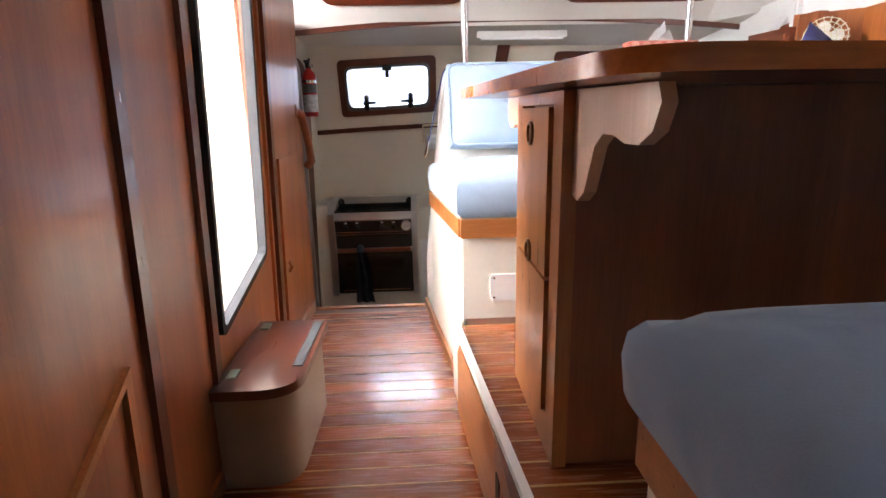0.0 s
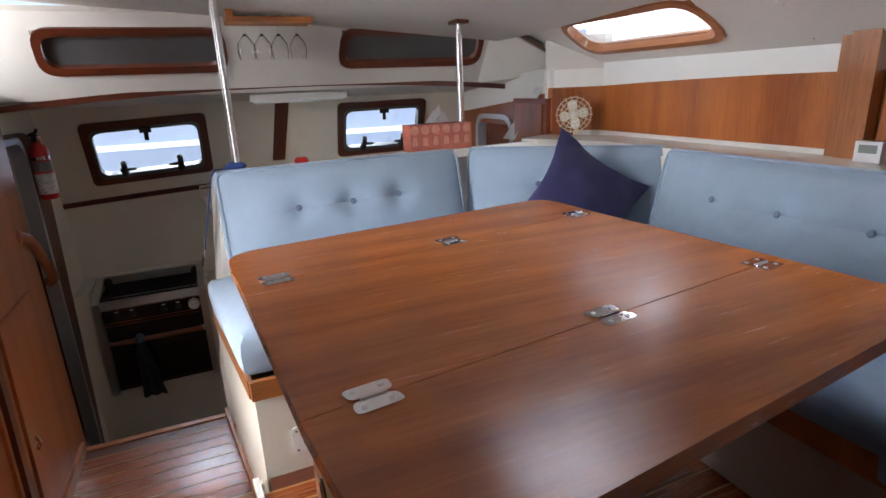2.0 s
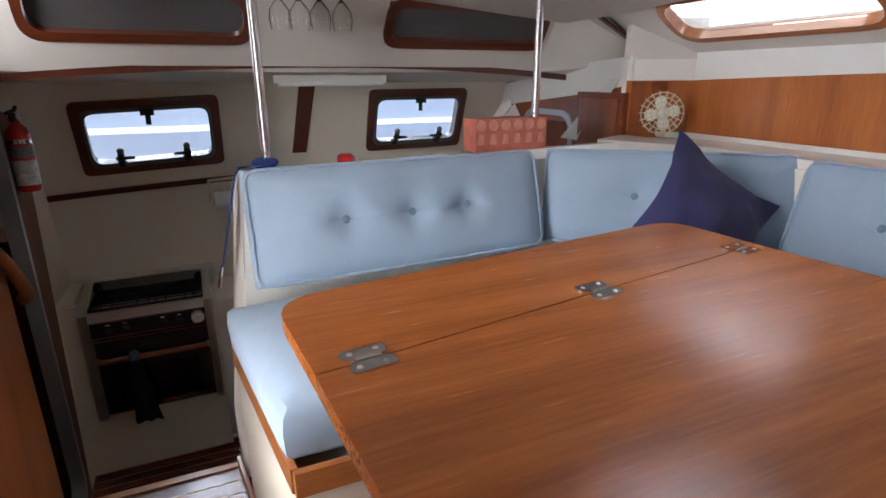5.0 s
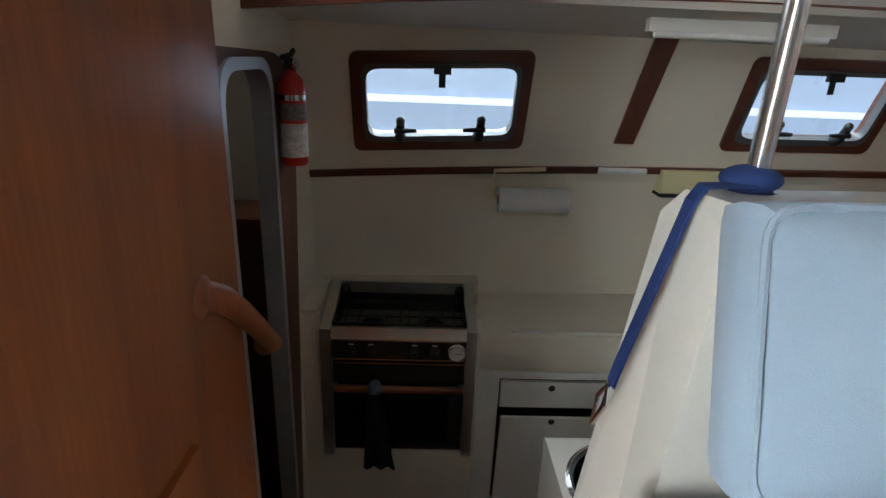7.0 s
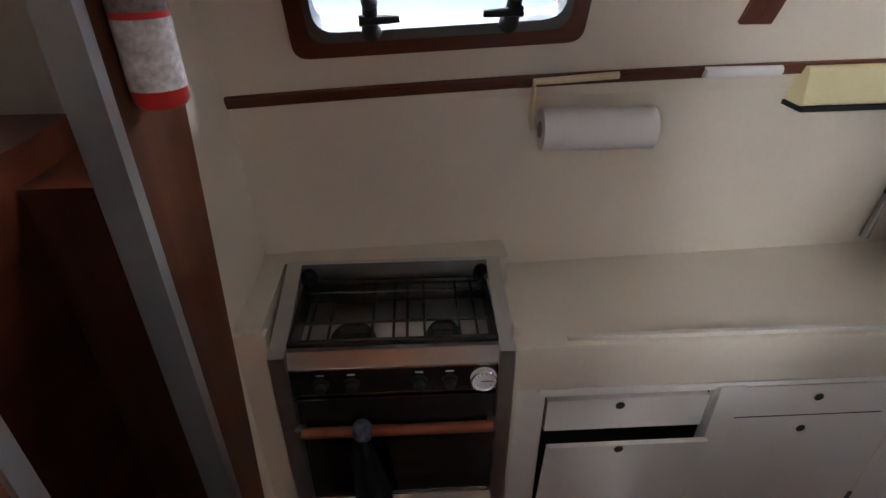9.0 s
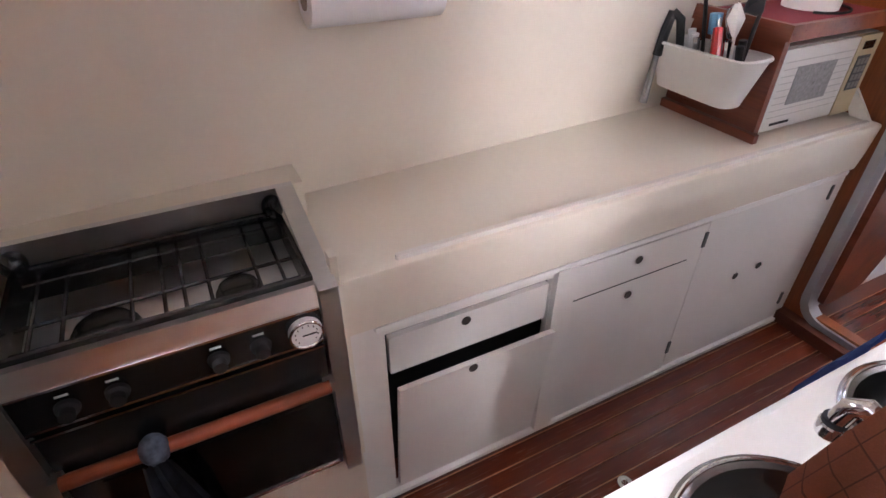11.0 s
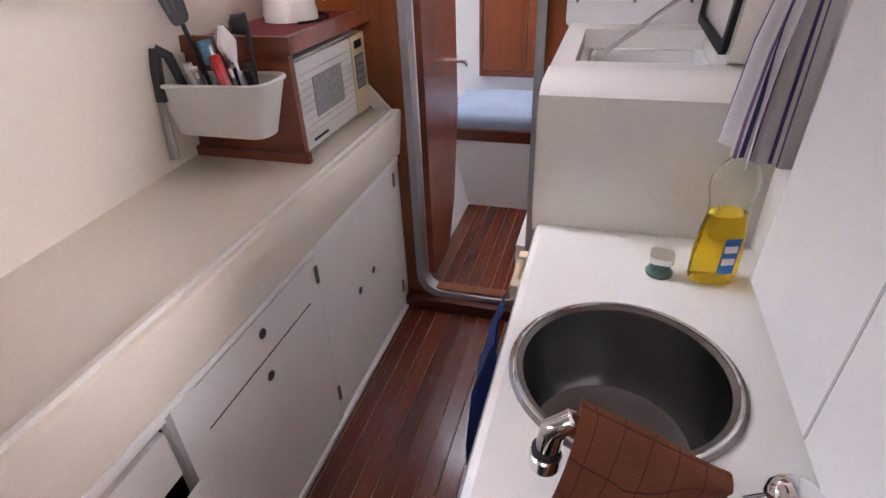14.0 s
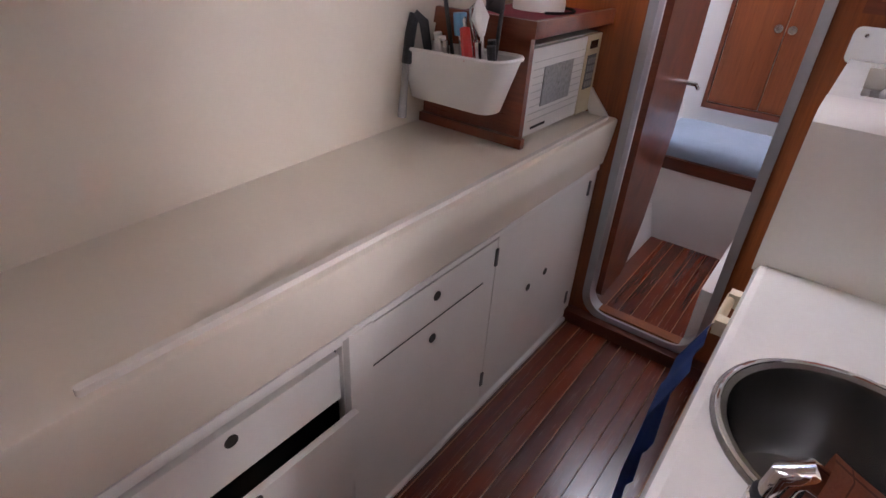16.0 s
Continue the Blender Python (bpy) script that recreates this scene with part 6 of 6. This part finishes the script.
bl_.new(btc.outputs["UV"], bsp.inputs[0])
lines = []
for ax, times in (("X", 5.6), ("Y", 3.7)):
    q1, q2, q3 = bn.new("ShaderNodeMath"), bn.new("ShaderNodeMath"), bn.new("ShaderNodeMath")
    q1.operation, q1.inputs[1].default_value = "MULTIPLY", times
    q2.operation = "FRACT"
    q3.operation, q3.inputs[1].default_value = "GREATER_THAN", 0.945
    bl_.new(bsp.outputs[ax], q1.inputs[0])
    bl_.new(q1.outputs[0], q2.inputs[0])
    bl_.new(q2.outputs[0], q3.inputs[0])
    lines.append(q3)
bmx, bmix = bn.new("ShaderNodeMath"), bn.new("ShaderNodeMixRGB")
bmx.operation = "MAXIMUM"
bl_.new(lines[0].outputs[0], bmx.inputs[0])
bl_.new(lines[1].outputs[0], bmx.inputs[1])
bmix.inputs["Color2"].default_value = (0.14, 0.045, 0.025, 1)
bl_.new(bmx.outputs[0], bmix.inputs["Fac"])
bl_.new(bsrc, bmix.inputs["Color1"])
bl_.new(bmix.outputs[0], bp.inputs["Base Color"])
bt = thing("brown_towel", (0.86, 3.22, SC + 0.1), "brown checked tea towel draped over the tap spout", "towel")
bm = bmesh.new()
uvs = {}
HEM = [Vector((0.866, 3.128, 0.3)), Vector((0.84, 3.17, 0.272)), Vector((0.815, 3.22, 0.2)), Vector((0.8, 3.27, 0.165)), Vector((0.79, 3.305, 0.215)), Vector((0.782, 3.316, 0.272))]
rows = []
for i in range(19):
    row = []
    for k in range(21):
        v = k / 20
        top = Vector((0.87, 3.128, SC + 0.084)).lerp(Vector((0.86, 3.287, SC + 0.166)), v)
        h = v * 5
        lo = HEM[min(int(h), 4)].lerp(HEM[min(int(h), 4) + 1], h - min(int(h), 4))
        s = i / 18 * 1.35 - 0.35
        if s >= 0:
            p = top.lerp(lo, s) + Vector((-0.024 * math.sin(math.pi * min(1, s * 1.3) ** 0.6) * (0.5 + 0.5 * v) - 0.007 * math.sin(v * 14 + s * 3) * s, 0, 0.004 * math.sin(math.pi * s)))
        else:
            p = top + Vector((-s * 0.07, 0.004 * math.sin(v * 9), -0.6 * s * s * (0.6 + v)))
        q = bm.verts.new(p)
        uvs[q] = (v, s)
        row.append(q)
    rows.append(row)
uvl = bm.loops.layers.uv.new("UVMap")
for a, b in zip(rows, rows[1:]):
    for k in range(20):
        fc = bm.faces.new((a[k], a[k + 1], b[k + 1], b[k]))
        for lp in fc.loops:
            lp[uvl].uv = uvs[lp.vert]
bmesh.ops.solidify(bm, geom=bm.faces[:], thickness=0.003)
part("cloth", bm, BROWN, bt, "", True)
pf = thing("foot_pump_spout", (1.37, 3.165, SC), "small green and chrome tap stub on the counter", "tap")
part("base", lathe([(0, 0), (0.024, 0), (0.025, 0.006), (0.019, 0.012), (0.018, 0.03), (0, 0.03)], (1.37, 3.165, SC), 18), surface("verdigris", (0.1, 0.2, 0.17), 0.5, 0.6, vary=0.3), pf, "green corroded base", True)
part("head", prism(rounded([(1.346, 3.144, SC + 0.03), (1.391, 3.141, SC + 0.03), (1.395, 3.183, SC + 0.03), (1.35, 3.188, SC + 0.03)], 0.014), (0, 0, 0.012)), CHROME, pf, "", True, 0.004)
sp = thing("dish_soap", (1.375, 3.075, SC), "clear bottle half full of yellow dish soap", "bottle")
prof = [(0.0, 0.0), (0.043, 0.0), (0.047, 0.008), (0.047, 0.06), (0.043, 0.1), (0.036, 0.14), (0.034, 0.155), (0.042, 0.18), (0.042, 0.2), (0.03, 0.225), (0.015, 0.24), (0.013, 0.255), (0, 0.255)]
sq = Matrix.Translation((1.375, 3.075, SC)) @ pose(0, 0, 0, 0, 0, 20) @ Matrix.Diagonal((0.68, 1.0, 1.0, 1))
part("shell", lathe([(0.0352, 0.139)] + prof[6:-1] + [(r - 0.0015, z) for r, z in prof[-2:5:-1]] + [(0.0338, 0.139)], 0, 28, sq), clear("clear_plastic", (0.95, 0.95, 0.9), 0.18, 1.25), sp, "", True)
part("soap", lathe([(0, 0.004), (0.041, 0.004), (0.0445, 0.01), (0.0445, 0.06), (0.0405, 0.1), (0.034, 0.138), (0, 0.138)], 0, 28, sq), clear("yellow_soap", (0.95, 0.66, 0.03), 0.04, 1.2), sp, "yellow soap", True)
BLUEL = surface("blue_label", (0.02, 0.14, 0.42), 0.5)
lb = part("label", prism([sq @ Vector(p) for p in ((-0.0452, 0.012, 0.03), (-0.0468, -0.016, 0.03), (-0.044, -0.02, 0.1), (-0.0428, 0.008, 0.1))], (-0.002, 0, 0)), BLUEL, sp, "blue label")
for z in (0.05, 0.075):
    part("print_bar", prism([sq @ Vector(p) for p in ((-0.0475, 0.008, z), (-0.0488, -0.014, z), (-0.048, -0.014, z + 0.012), (-0.047, 0.008, z + 0.012))], (-0.0025, 0, 0)), PAPER, lb)

# ice box with its lid up
ib = thing("ice_box", (1.85, 3.2, SC), "white moulded ice box with its lid propped open", "ice box")
prof = [(1.52, SC - 0.02), (1.506, SC + 0.02), (1.502, 0.5), (1.512, 0.535), (1.54, 0.552), (1.66, 0.556), (1.66, SC - 0.02)]
bm = prism([(x, 2.975, z) for x, z in prof], (0, 0.45, 0))
part("front", bm, WHITE_GEL, ib, "", True, 0.02)
part("top_frame", ring([(1.655, 2.975, 0.5), (2.24, 2.975, 0.5), (2.24, 3.425, 0.5), (1.655, 3.425, 0.5)], [(1.74, 3.06, 0.5), (2.13, 3.06, 0.5), (2.13, 3.375, 0.5), (1.74, 3.375, 0.5)], (0, 0, 0.05)), WHITE_GEL, ib, "", False, 0.01)
part("side_body", box((1.655, 3.39, SC - 0.3), (2.24, 3.424, 0.5)), WHITE_GEL, ib, "white side", False, 0.004)
part("well", ring([(1.74, 3.06, 0.2), (2.13, 3.06, 0.2), (2.13, 3.375, 0.2), (1.74, 3.375, 0.2)], [(1.76, 3.08, 0.2), (2.11, 3.08, 0.2), (2.11, 3.355, 0.2), (1.76, 3.355, 0.2)], (0, 0, 0.3)), WHITE_TRIM, ib)
part("well_floor", box((1.75, 3.07, 0.3), (2.12, 3.365, 0.31)), STEEL, ib, "grey metal rack inside")
part("flange", prism(rounded([(2.232, 3.0, 0.54), (2.232, 3.44, 0.54), (2.232, 3.44, 0.63), (2.232, 3.0, 0.63)], 0.02), (-0.014, 0, 0)), WHITE_TRIM, ib, "white flange", True, 0.004)
for y in (3.41, 3.25, 3.1):
    part("screw", lathe([(0, 0), (0.006, 0), (0.005, 0.003), (0, 0.004)], 0, 10, along((2.218, y, 0.61), (2.0, y, 0.61))), CHROME, ib, "", True)
ld = part("lid", prism(rounded([(1.7, 3.07, 0.555), (2.17, 3.07, 0.555), (2.17, 3.04, 0.98), (1.7, 3.04, 0.98)], 0.03), (0, -0.05, 0)), WHITE_GEL, ib, "white lid standing open", True, 0.01)
part("gasket", ring(rounded([(1.715, 3.072, 0.57), (2.155, 3.072, 0.57), (2.155, 3.044, 0.965), (1.715, 3.044, 0.965)], 0.03), rounded([(1.735, 3.072, 0.59), (2.135, 3.072, 0.59), (2.135, 3.046, 0.945), (1.735, 3.046, 0.945)], 0.02), (0, 0.012, 0)), RUBBER, ld, "black rubber gasket", True)
part("stay", tube([(1.82, 3.33, 0.54), (2.13, 3.1, 0.66)], 0.006, 8), STEEL, ib, "metal lid stay", True)
part("stay_foot", lump((1.82, 3.33, 0.545), 0.014), STEEL, ib, "", True)

# striped towel on its hook
STRIPES = bpy.data.materials.new("striped_cotton")
STRIPES.use_nodes = True
sn, slk = STRIPES.node_tree.nodes, STRIPES.node_tree.links
stc, ssep, smul, sfr, srp = sn.new("ShaderNodeTexCoord"), sn.new("ShaderNodeSeparateXYZ"), sn.new("ShaderNodeMath"), sn.new("ShaderNodeMath"), sn.new("ShaderNodeValToRGB")
smul.operation, smul.inputs[1].default_value, sfr.operation = "MULTIPLY", 2.0, "FRACT"
slk.new(stc.outputs["UV"], ssep.inputs[0])
slk.new(ssep.outputs["X"], smul.inputs[0])
slk.new(smul.outputs[0], sfr.inputs[0])
slk.new(sfr.outputs[0], srp.inputs["Fac"])
srp.color_ramp.interpolation = "CONSTANT"
cr = srp.color_ramp
cr.elements[0].color, cr.elements[1].color, cr.elements[1].position = (0.72, 0.69, 0.68, 1), (0.22, 0.13, 0.28, 1), 0.56
for q, c in ((0.65, (0.74, 0.71, 0.7, 1)), (0.85, (0.1, 0.08, 0.24, 1))):
    e = cr.elements.new(q)
    e.color = c
slk.new(srp.outputs[0], sn["Principled BSDF"].inputs["Base Color"])
sn["Principled BSDF"].inputs["Roughness"].default_value = 0.95
snz, sbp = sn.new("ShaderNodeTexNoise"), sn.new("ShaderNodeBump")
snz.inputs["Scale"].default_value, sbp.inputs["Strength"].default_value, sbp.inputs["Distance"].default_value = 500, 0.3, 0.002
slk.new(stc.outputs["Object"], snz.inputs["Vector"])
slk.new(snz.outputs["Fac"], sbp.inputs["Height"])
slk.new(sbp.outputs[0], sn["Principled BSDF"].inputs["Normal"])
tt = thing("striped_towel", (1.45, 3.03, 0.4), "white tea towel with purple stripes hanging from a hook", "towel")


def striped(pts, widths, seed, side, nx=22, amp=0.02):
    bm = drape(pts, widths, 0.003, nx, amp, seed, side)
    uv = bm.loops.layers.uv.new("UVMap")
    s = Vector(side).normalized()
    cs = [Vector(p) for p in pts]
    for f in bm.faces:
        for l in f.loops:
            i = min(range(len(cs)), key=lambda k: abs(cs[k].z - l.vert.co.z))
            l[uv].uv = ((l.vert.co - cs[i]).dot(s) / widths[i] + 0.5, l.vert.co.z)
    return bm


part("fold", striped([(1.345, 3.045, 0.83), (1.355, 3.07, 0.76), (1.365, 3.085, 0.66), (1.375, 3.092, 0.56), (1.38, 3.094, 0.495)], [0.07, 0.1, 0.125, 0.14, 0.16], 0.5, (1, 0.16, 0), 22, 0.009), STRIPES, tt, "", True)
part("fold", striped([(1.335, 3.035, 0.83), (1.325, 3.046, 0.76), (1.315, 3.052, 0.66), (1.31, 3.056, 0.57), (1.308, 3.058, 0.505)], [0.045, 0.06, 0.07, 0.075, 0.08], 2.0, (0.6, 1, 0), 18, 0.006), STRIPES, tt, "", True)
part("hook", tube([(1.34, 2.985, 0.835), (1.342, 3.035, 0.828), (1.345, 3.052, 0.85)], 0.008, 8), surface("tan_hook", (0.5, 0.38, 0.2), 0.5), tt, "tan hook", True)
dp = thing("sink_locker", (1.0, 3.0, 0.32), "flat white locker door behind the sinks", "locker")
bm = box((0.56, 0, 0.31), (1.288, 0.018, 1.0))
for v in bm.verts:
    v.co.y += 3.014 - 0.03 * (v.co.z - 0.4)
part("door", bm, LOCKER_WHITE, dp, "", False, 0.004)
part("hinge", box((1.284, 3.0, 0.42), (1.296, 3.022, 0.475)), RUBBER, dp, "dark hinge", False, 0.002)
bm = box((0.958, 0.0175, 0.312), (0.963, 0.0188, 0.999))
for v in bm.verts:
    v.co.y += 3.014 - 0.03 * (v.co.z - 0.4)
part("seam", bm, surface("faint_seam", (0.5, 0.48, 0.46), 0.6), dp)
part("latch", lathe([(0, 0), (0.013, 0), (0.012, 0.008), (0, 0.01)], 0, 18, along((1.016, 3.023, 0.641), (1.016, 3.2, 0.645))), GREY_FRAME, dp, "round grey latch", True)
setting("wall_sink_return", prism([(1.29, 2.965, 0.25), (1.52, 2.965, 0.25), (1.52, 2.965, 1.0), (1.29, 2.965, 1.0)], (0, 0.02, 0)), WHITE_GEL, "cream moulded wall behind the hanging towel")
bl = thing("blue_cloth", (1.2, 3.44, -0.1), "blue cloth on a wooden rail at the counter front", "cloth")
part("cloth", drape([(1.24, 3.44, 0.205), (1.23, 3.468, 0.12), (1.22, 3.474, 0.0), (1.22, 3.472, -0.16)], [0.22, 0.24, 0.26, 0.25], 0.006, 8, 0.012, 1), surface("royal_blue_cloth", (0.02, 0.06, 0.22), 0.95, vary=0.2, fine=400, bump=0.4), bl, "", True)
part("rail", tube([(1.33, 3.435, 0.19), (1.46, 3.435, 0.19)], 0.009, 10), surface("pale_wood_rail", (0.6, 0.45, 0.28), 0.5), bl, "pale wooden rail", True)
for x in (1.34, 1.45):
    part("bracket", box((x - 0.012, 3.41, 0.175), (x + 0.012, 3.44, 0.205)), surface("ivory_bracket", (0.7, 0.58, 0.4), 0.5), bl, "", False, 0.004)
fr = thing("floor_ring", (1.124, 3.741, FLOOR2), "chrome lifting ring in the galley floor", "floor ring")
part("plate", lathe([(0, 0.0), (0.024, 0.0), (0.023, 0.003), (0.012, 0.003), (0.01, 0.001), (0, 0.001)], (1.124, 3.741, FLOOR2 + 0.001), 20), CHROME, fr, "", True)

# ---- bulkhead openings ----


def doorway(name, x, y0, y1, z0, z1, side, label, w=0.03):
    d = thing(name, (x, (y0 + y1) / 2, z0), label, "doorway", kind="structure")
    o = rounded([(x, y0, z0), (x, y1, z0), (x, y1, z1), (x, y0, z1)], 0.12, 8)
    c = sum(o, Vector()) / len(o)
    i = rounded([(x, y0 + w, z0 + w), (x, y1 - w, z0 + w), (x, y1 - w, z1 - w), (x, y0 + w, z1 - w)], 0.1, 8)
    part("door_frame", ring([p + Vector((0.012 * side, 0, 0)) for p in o], [p + Vector((0.012 * side, 0, 0)) for p in i], (-0.058 * side, 0, 0)), ALU, d, "grey aluminium surround", True, 0.005)
    return d


doorway("door_2", 2.25, 3.5, 3.985, -0.57, 1.2, -1, "rounded aluminium-trimmed doorway to the forward cabin")
doorway("door_3", -0.3, 3.36, 3.788, -0.57, 1.24, 1, "rounded aluminium-trimmed doorway to the aft cabin")
setting("threshold", box((2.2, 3.42, FLOOR2), (2.25, 4.03, -0.565)), MAHOGANY_Y, "dark mahogany threshold below the doorway", "trim", 0.006)
bm = ring(rounded([(-0.297, 2.93, FLOOR2), (-0.297, 3.86, FLOOR2), (-0.297, 4.09, 1.25), (-0.297, 2.93, 1.27)], [0.002, 0.002, 0.3, 0.3], 8), rounded([(-0.297, 3.39, -0.55), (-0.297, 3.77, -0.55), (-0.297, 3.77, 1.21), (-0.297, 3.39, 1.21)], 0.11, 8), (-0.004, 0, 0))
setting("panel_galley_aft", bm, PANEL_DARK, "dark mahogany panelling round the aft doorway", "wall")
setting("wall_cabin_aft", box((-1.3, 2.9, -0.7), (-1.25, 4.5, 1.5)), CREAM, "shaded cream wall of the aft cabin")
setting("shelf_cabin_aft", box((-1.25, 2.9, -0.6), (-0.8, 4.5, 0.72)), MAHOGANY_Y, "dark mahogany locker in the aft cabin", "cabinet", 0.006)
setting("ceiling_cabin_aft", box((-1.3, 2.86, 1.3), (-0.35, 4.5, 1.35)), CREAM, "cream ceiling of the aft cabin", "ceiling")
setting("floor_cabin_aft", box((-1.3, 2.86, -0.7), (-0.35, 4.5, -0.62)), MAHOGANY_Y, "dark floor of the aft cabin", "floor")
setting("partition_cabin_aft", box((-1.2, 4.2, -0.6), (-0.36, 4.24, 0.62)), PANEL_DARK, "dark mahogany panelling in the aft cabin")
setting("shelf_cabin_side", box((-1.2, 4.195, 0.6), (-0.36, 4.49, 0.63)), MAHOGANY_X, "dark mahogany shelf edge in the aft cabin", "shelf", 0.004)
setting("wall_cabin_aft_end", box((-1.3, 4.5, -0.7), (-0.35, 4.55, 1.5)), CREAM, "cream hull side of the aft cabin")
setting("wall_cabin_aft_near", box((-1.3, 2.82, -0.7), (-0.35, 2.86, 1.5)), CREAM, "cream inner side of the aft cabin")

# forward cabin beyond the doorway
setting("cabin_floor", box((2.3, 3.4, -0.64), (3.16, 4.1, -0.584)), MAHOGANY_X, "dark bed under the cabin floor", "floor")
setting("wall_cabin_front", box((3.62, 3.0, -0.6), (3.67, 4.6, 1.5)), WHITE_TRIM, "white end wall of the forward cabin")
setting("wall_cabin_inner", box((2.3, 3.16, -0.64), (3.67, 3.21, 1.34)), WHITE_TRIM, "white inner wall of the forward cabin")
setting("wall_cabin_hull", prism([(2.3, 4.16, 1.5), (2.3, 4.16, 0.2), (2.3, 3.98, -0.58), (2.3, 4.5, -0.58), (2.3, 4.5, 1.5)], (1.37, 0, 0)), WHITE_TRIM, "white hull side of the forward cabin")
setting("cabin_inner_fill", box((2.3, 3.05, -0.6), (3.2, 3.575, -0.3)), WHITE_TRIM, "white locker side in the forward cabin", "cabinet")
setting("ceiling_cabin", wall_grid((2.3, 3.16, 1.34), (1, 0, 0), (0, 1, 0), 1.37, 1.44, (0, 0, 0.05), [(0.55, 1.1, 0.34, 0.89)]), LINER, "pale cabin ceiling with a hatch opening", "ceiling")
lamp("cabin_hatch_daylight", (3.12, 3.78, 1.75), (3.12, 3.78, 0.0), 0.5, 0.5, 12, (0.95, 0.97, 1))
bk = thing("bunk", (3.4, 3.8, -0.58), "white bunk base with a teak lip", "bunk")
part("base", box((3.14, 3.05, -0.58), (3.62, 4.1, -0.155)), WHITE_TRIM, bk, "", False, 0.006)
part("lip", box((3.125, 3.05, -0.19), (3.15, 4.1, -0.13)), MAHOGANY_Y, bk, "teak lip", False, 0.005)
tagged(part("bunk_cushion", cushion_box(Matrix.Translation((3.39, 3.62, -0.15)), 0.46, 1.0, 0.11, 0.03, 0.01, seed=9), BLUE, None, "pale blue cushion on the bunk", True), category="cushion")
dw = thing("wall_cupboard", (3.61, 3.75, 0.0), "teak cupboard with two doors above the bunk", "cupboard")
part("frame", ring([(3.615, 3.48, 0.03), (3.615, 4.02, 0.03), (3.615, 4.02, 0.95), (3.615, 3.48, 0.95)], [(3.615, 3.5, 0.06), (3.615, 4.0, 0.06), (3.615, 4.0, 0.93), (3.615, 3.5, 0.93)], (-0.02, 0, 0)), RED_TEAK, dw, "", False, 0.004)
CUP = wood("cupboard_teak", (0.33, 0.1, 0.035), (0.18, 0.05, 0.02), "z", 0.3, 0.4)
for y0, y1, yk in ((3.505, 3.748, 3.72), (3.752, 3.995, 3.78)):
    d = part("door", box((3.6, y0, 0.065), (3.615, y1, 0.925)), CUP, dw, "", False, 0.004)
    part("ring_pull", lathe([(0.02, 0), (0.02, 0.006), (0.014, 0.006), (0.012, 0.001), (0, 0.001)], 0, 16, along((3.6, yk, 0.46), (3.4, yk, 0.46))), CHROME, d, "", True)
cdr = thing("cabin_door", (2.5, 3.94, -0.5), "varnished teak cabin door standing open", "door")
part("leaf", prism(rounded([(2.31, 3.955, -0.52), (2.55, 3.955, -0.5), (2.66, 3.955, -0.3), (2.76, 3.955, 0.1), (2.76, 3.955, 1.05), (2.7, 3.955, 1.15), (2.31, 3.955, 1.15)], 0.04), (0, -0.026, 0)), RED_TEAK, cdr, "", True, 0.004)
part("latch", tube([(2.735, 3.925, 0.31), (2.735, 3.89, 0.31), (2.76, 3.885, 0.29)], 0.008), CHROME, cdr, "chrome latch", True)
uc = thing("upper_cupboard", (2.2, 3.28, 0.66), "teak overhead cupboard beside the doorway", "cupboard")
part("panel", box((2.215, 3.1, 0.66), (2.249, 3.44, 1.3)), RED_TEAK, uc, "", False, 0.004)
part("door", box((2.205, 3.13, 0.69), (2.216, 3.41, 1.27)), CUP, uc, "lighter teak door", False, 0.004)


# ---- floor planks, last ----
def planks(parent, x0, x1, y0, y1, z, pitch, mat, thick=0.006, skew=0.0, strip_w=0.006, spline_mat=HOLLY):
    """Teak strips along x with pale splines between them."""
    n = int((y1 - y0) / pitch)
    shared = {}
    for k in range(n):
        y = y0 + k * pitch
        for nm, w, dy, zz, m in (("plank", pitch - strip_w - 0.0012, 0.0, 0.0, mat), ("spline", strip_w, pitch - strip_w, -0.0003, spline_mat)):
            xa = x0 + skew * (1.95 - y)
            key = (nm, round(xa, 4))
            if key not in shared:
                bm = box((xa - x0, 0, 0), (x1 - x0, w, thick + zz))
                if nm == "plank":
                    bmesh.ops.bevel(bm, geom=[e for e in bm.edges if abs(e.verts[0].co.z - thick) < 1e-6 and abs(e.verts[1].co.z - thick) < 1e-6], offset=0.0008, segments=1, affect="EDGES")
                me = bpy.data.meshes.new(nm)
                bm.to_mesh(me)
                bm.free()
                me.materials.append(m)
                shared[key] = me
            ob = new(nm, shared[key])
            ob.parent = parent
            ob.location = Vector((x0, y + dy, z - thick)) - parent.location


planks(bpy.data.objects["saloon_floor"], -0.15, 0.6, -0.55, 2.925, 0.002, 0.0695, PLANK)
planks(bpy.data.objects["dinette_floor"], 0.5, 2.2, 0.95, 2.06, 0.274, 0.0695, PLANK, skew=0.08)
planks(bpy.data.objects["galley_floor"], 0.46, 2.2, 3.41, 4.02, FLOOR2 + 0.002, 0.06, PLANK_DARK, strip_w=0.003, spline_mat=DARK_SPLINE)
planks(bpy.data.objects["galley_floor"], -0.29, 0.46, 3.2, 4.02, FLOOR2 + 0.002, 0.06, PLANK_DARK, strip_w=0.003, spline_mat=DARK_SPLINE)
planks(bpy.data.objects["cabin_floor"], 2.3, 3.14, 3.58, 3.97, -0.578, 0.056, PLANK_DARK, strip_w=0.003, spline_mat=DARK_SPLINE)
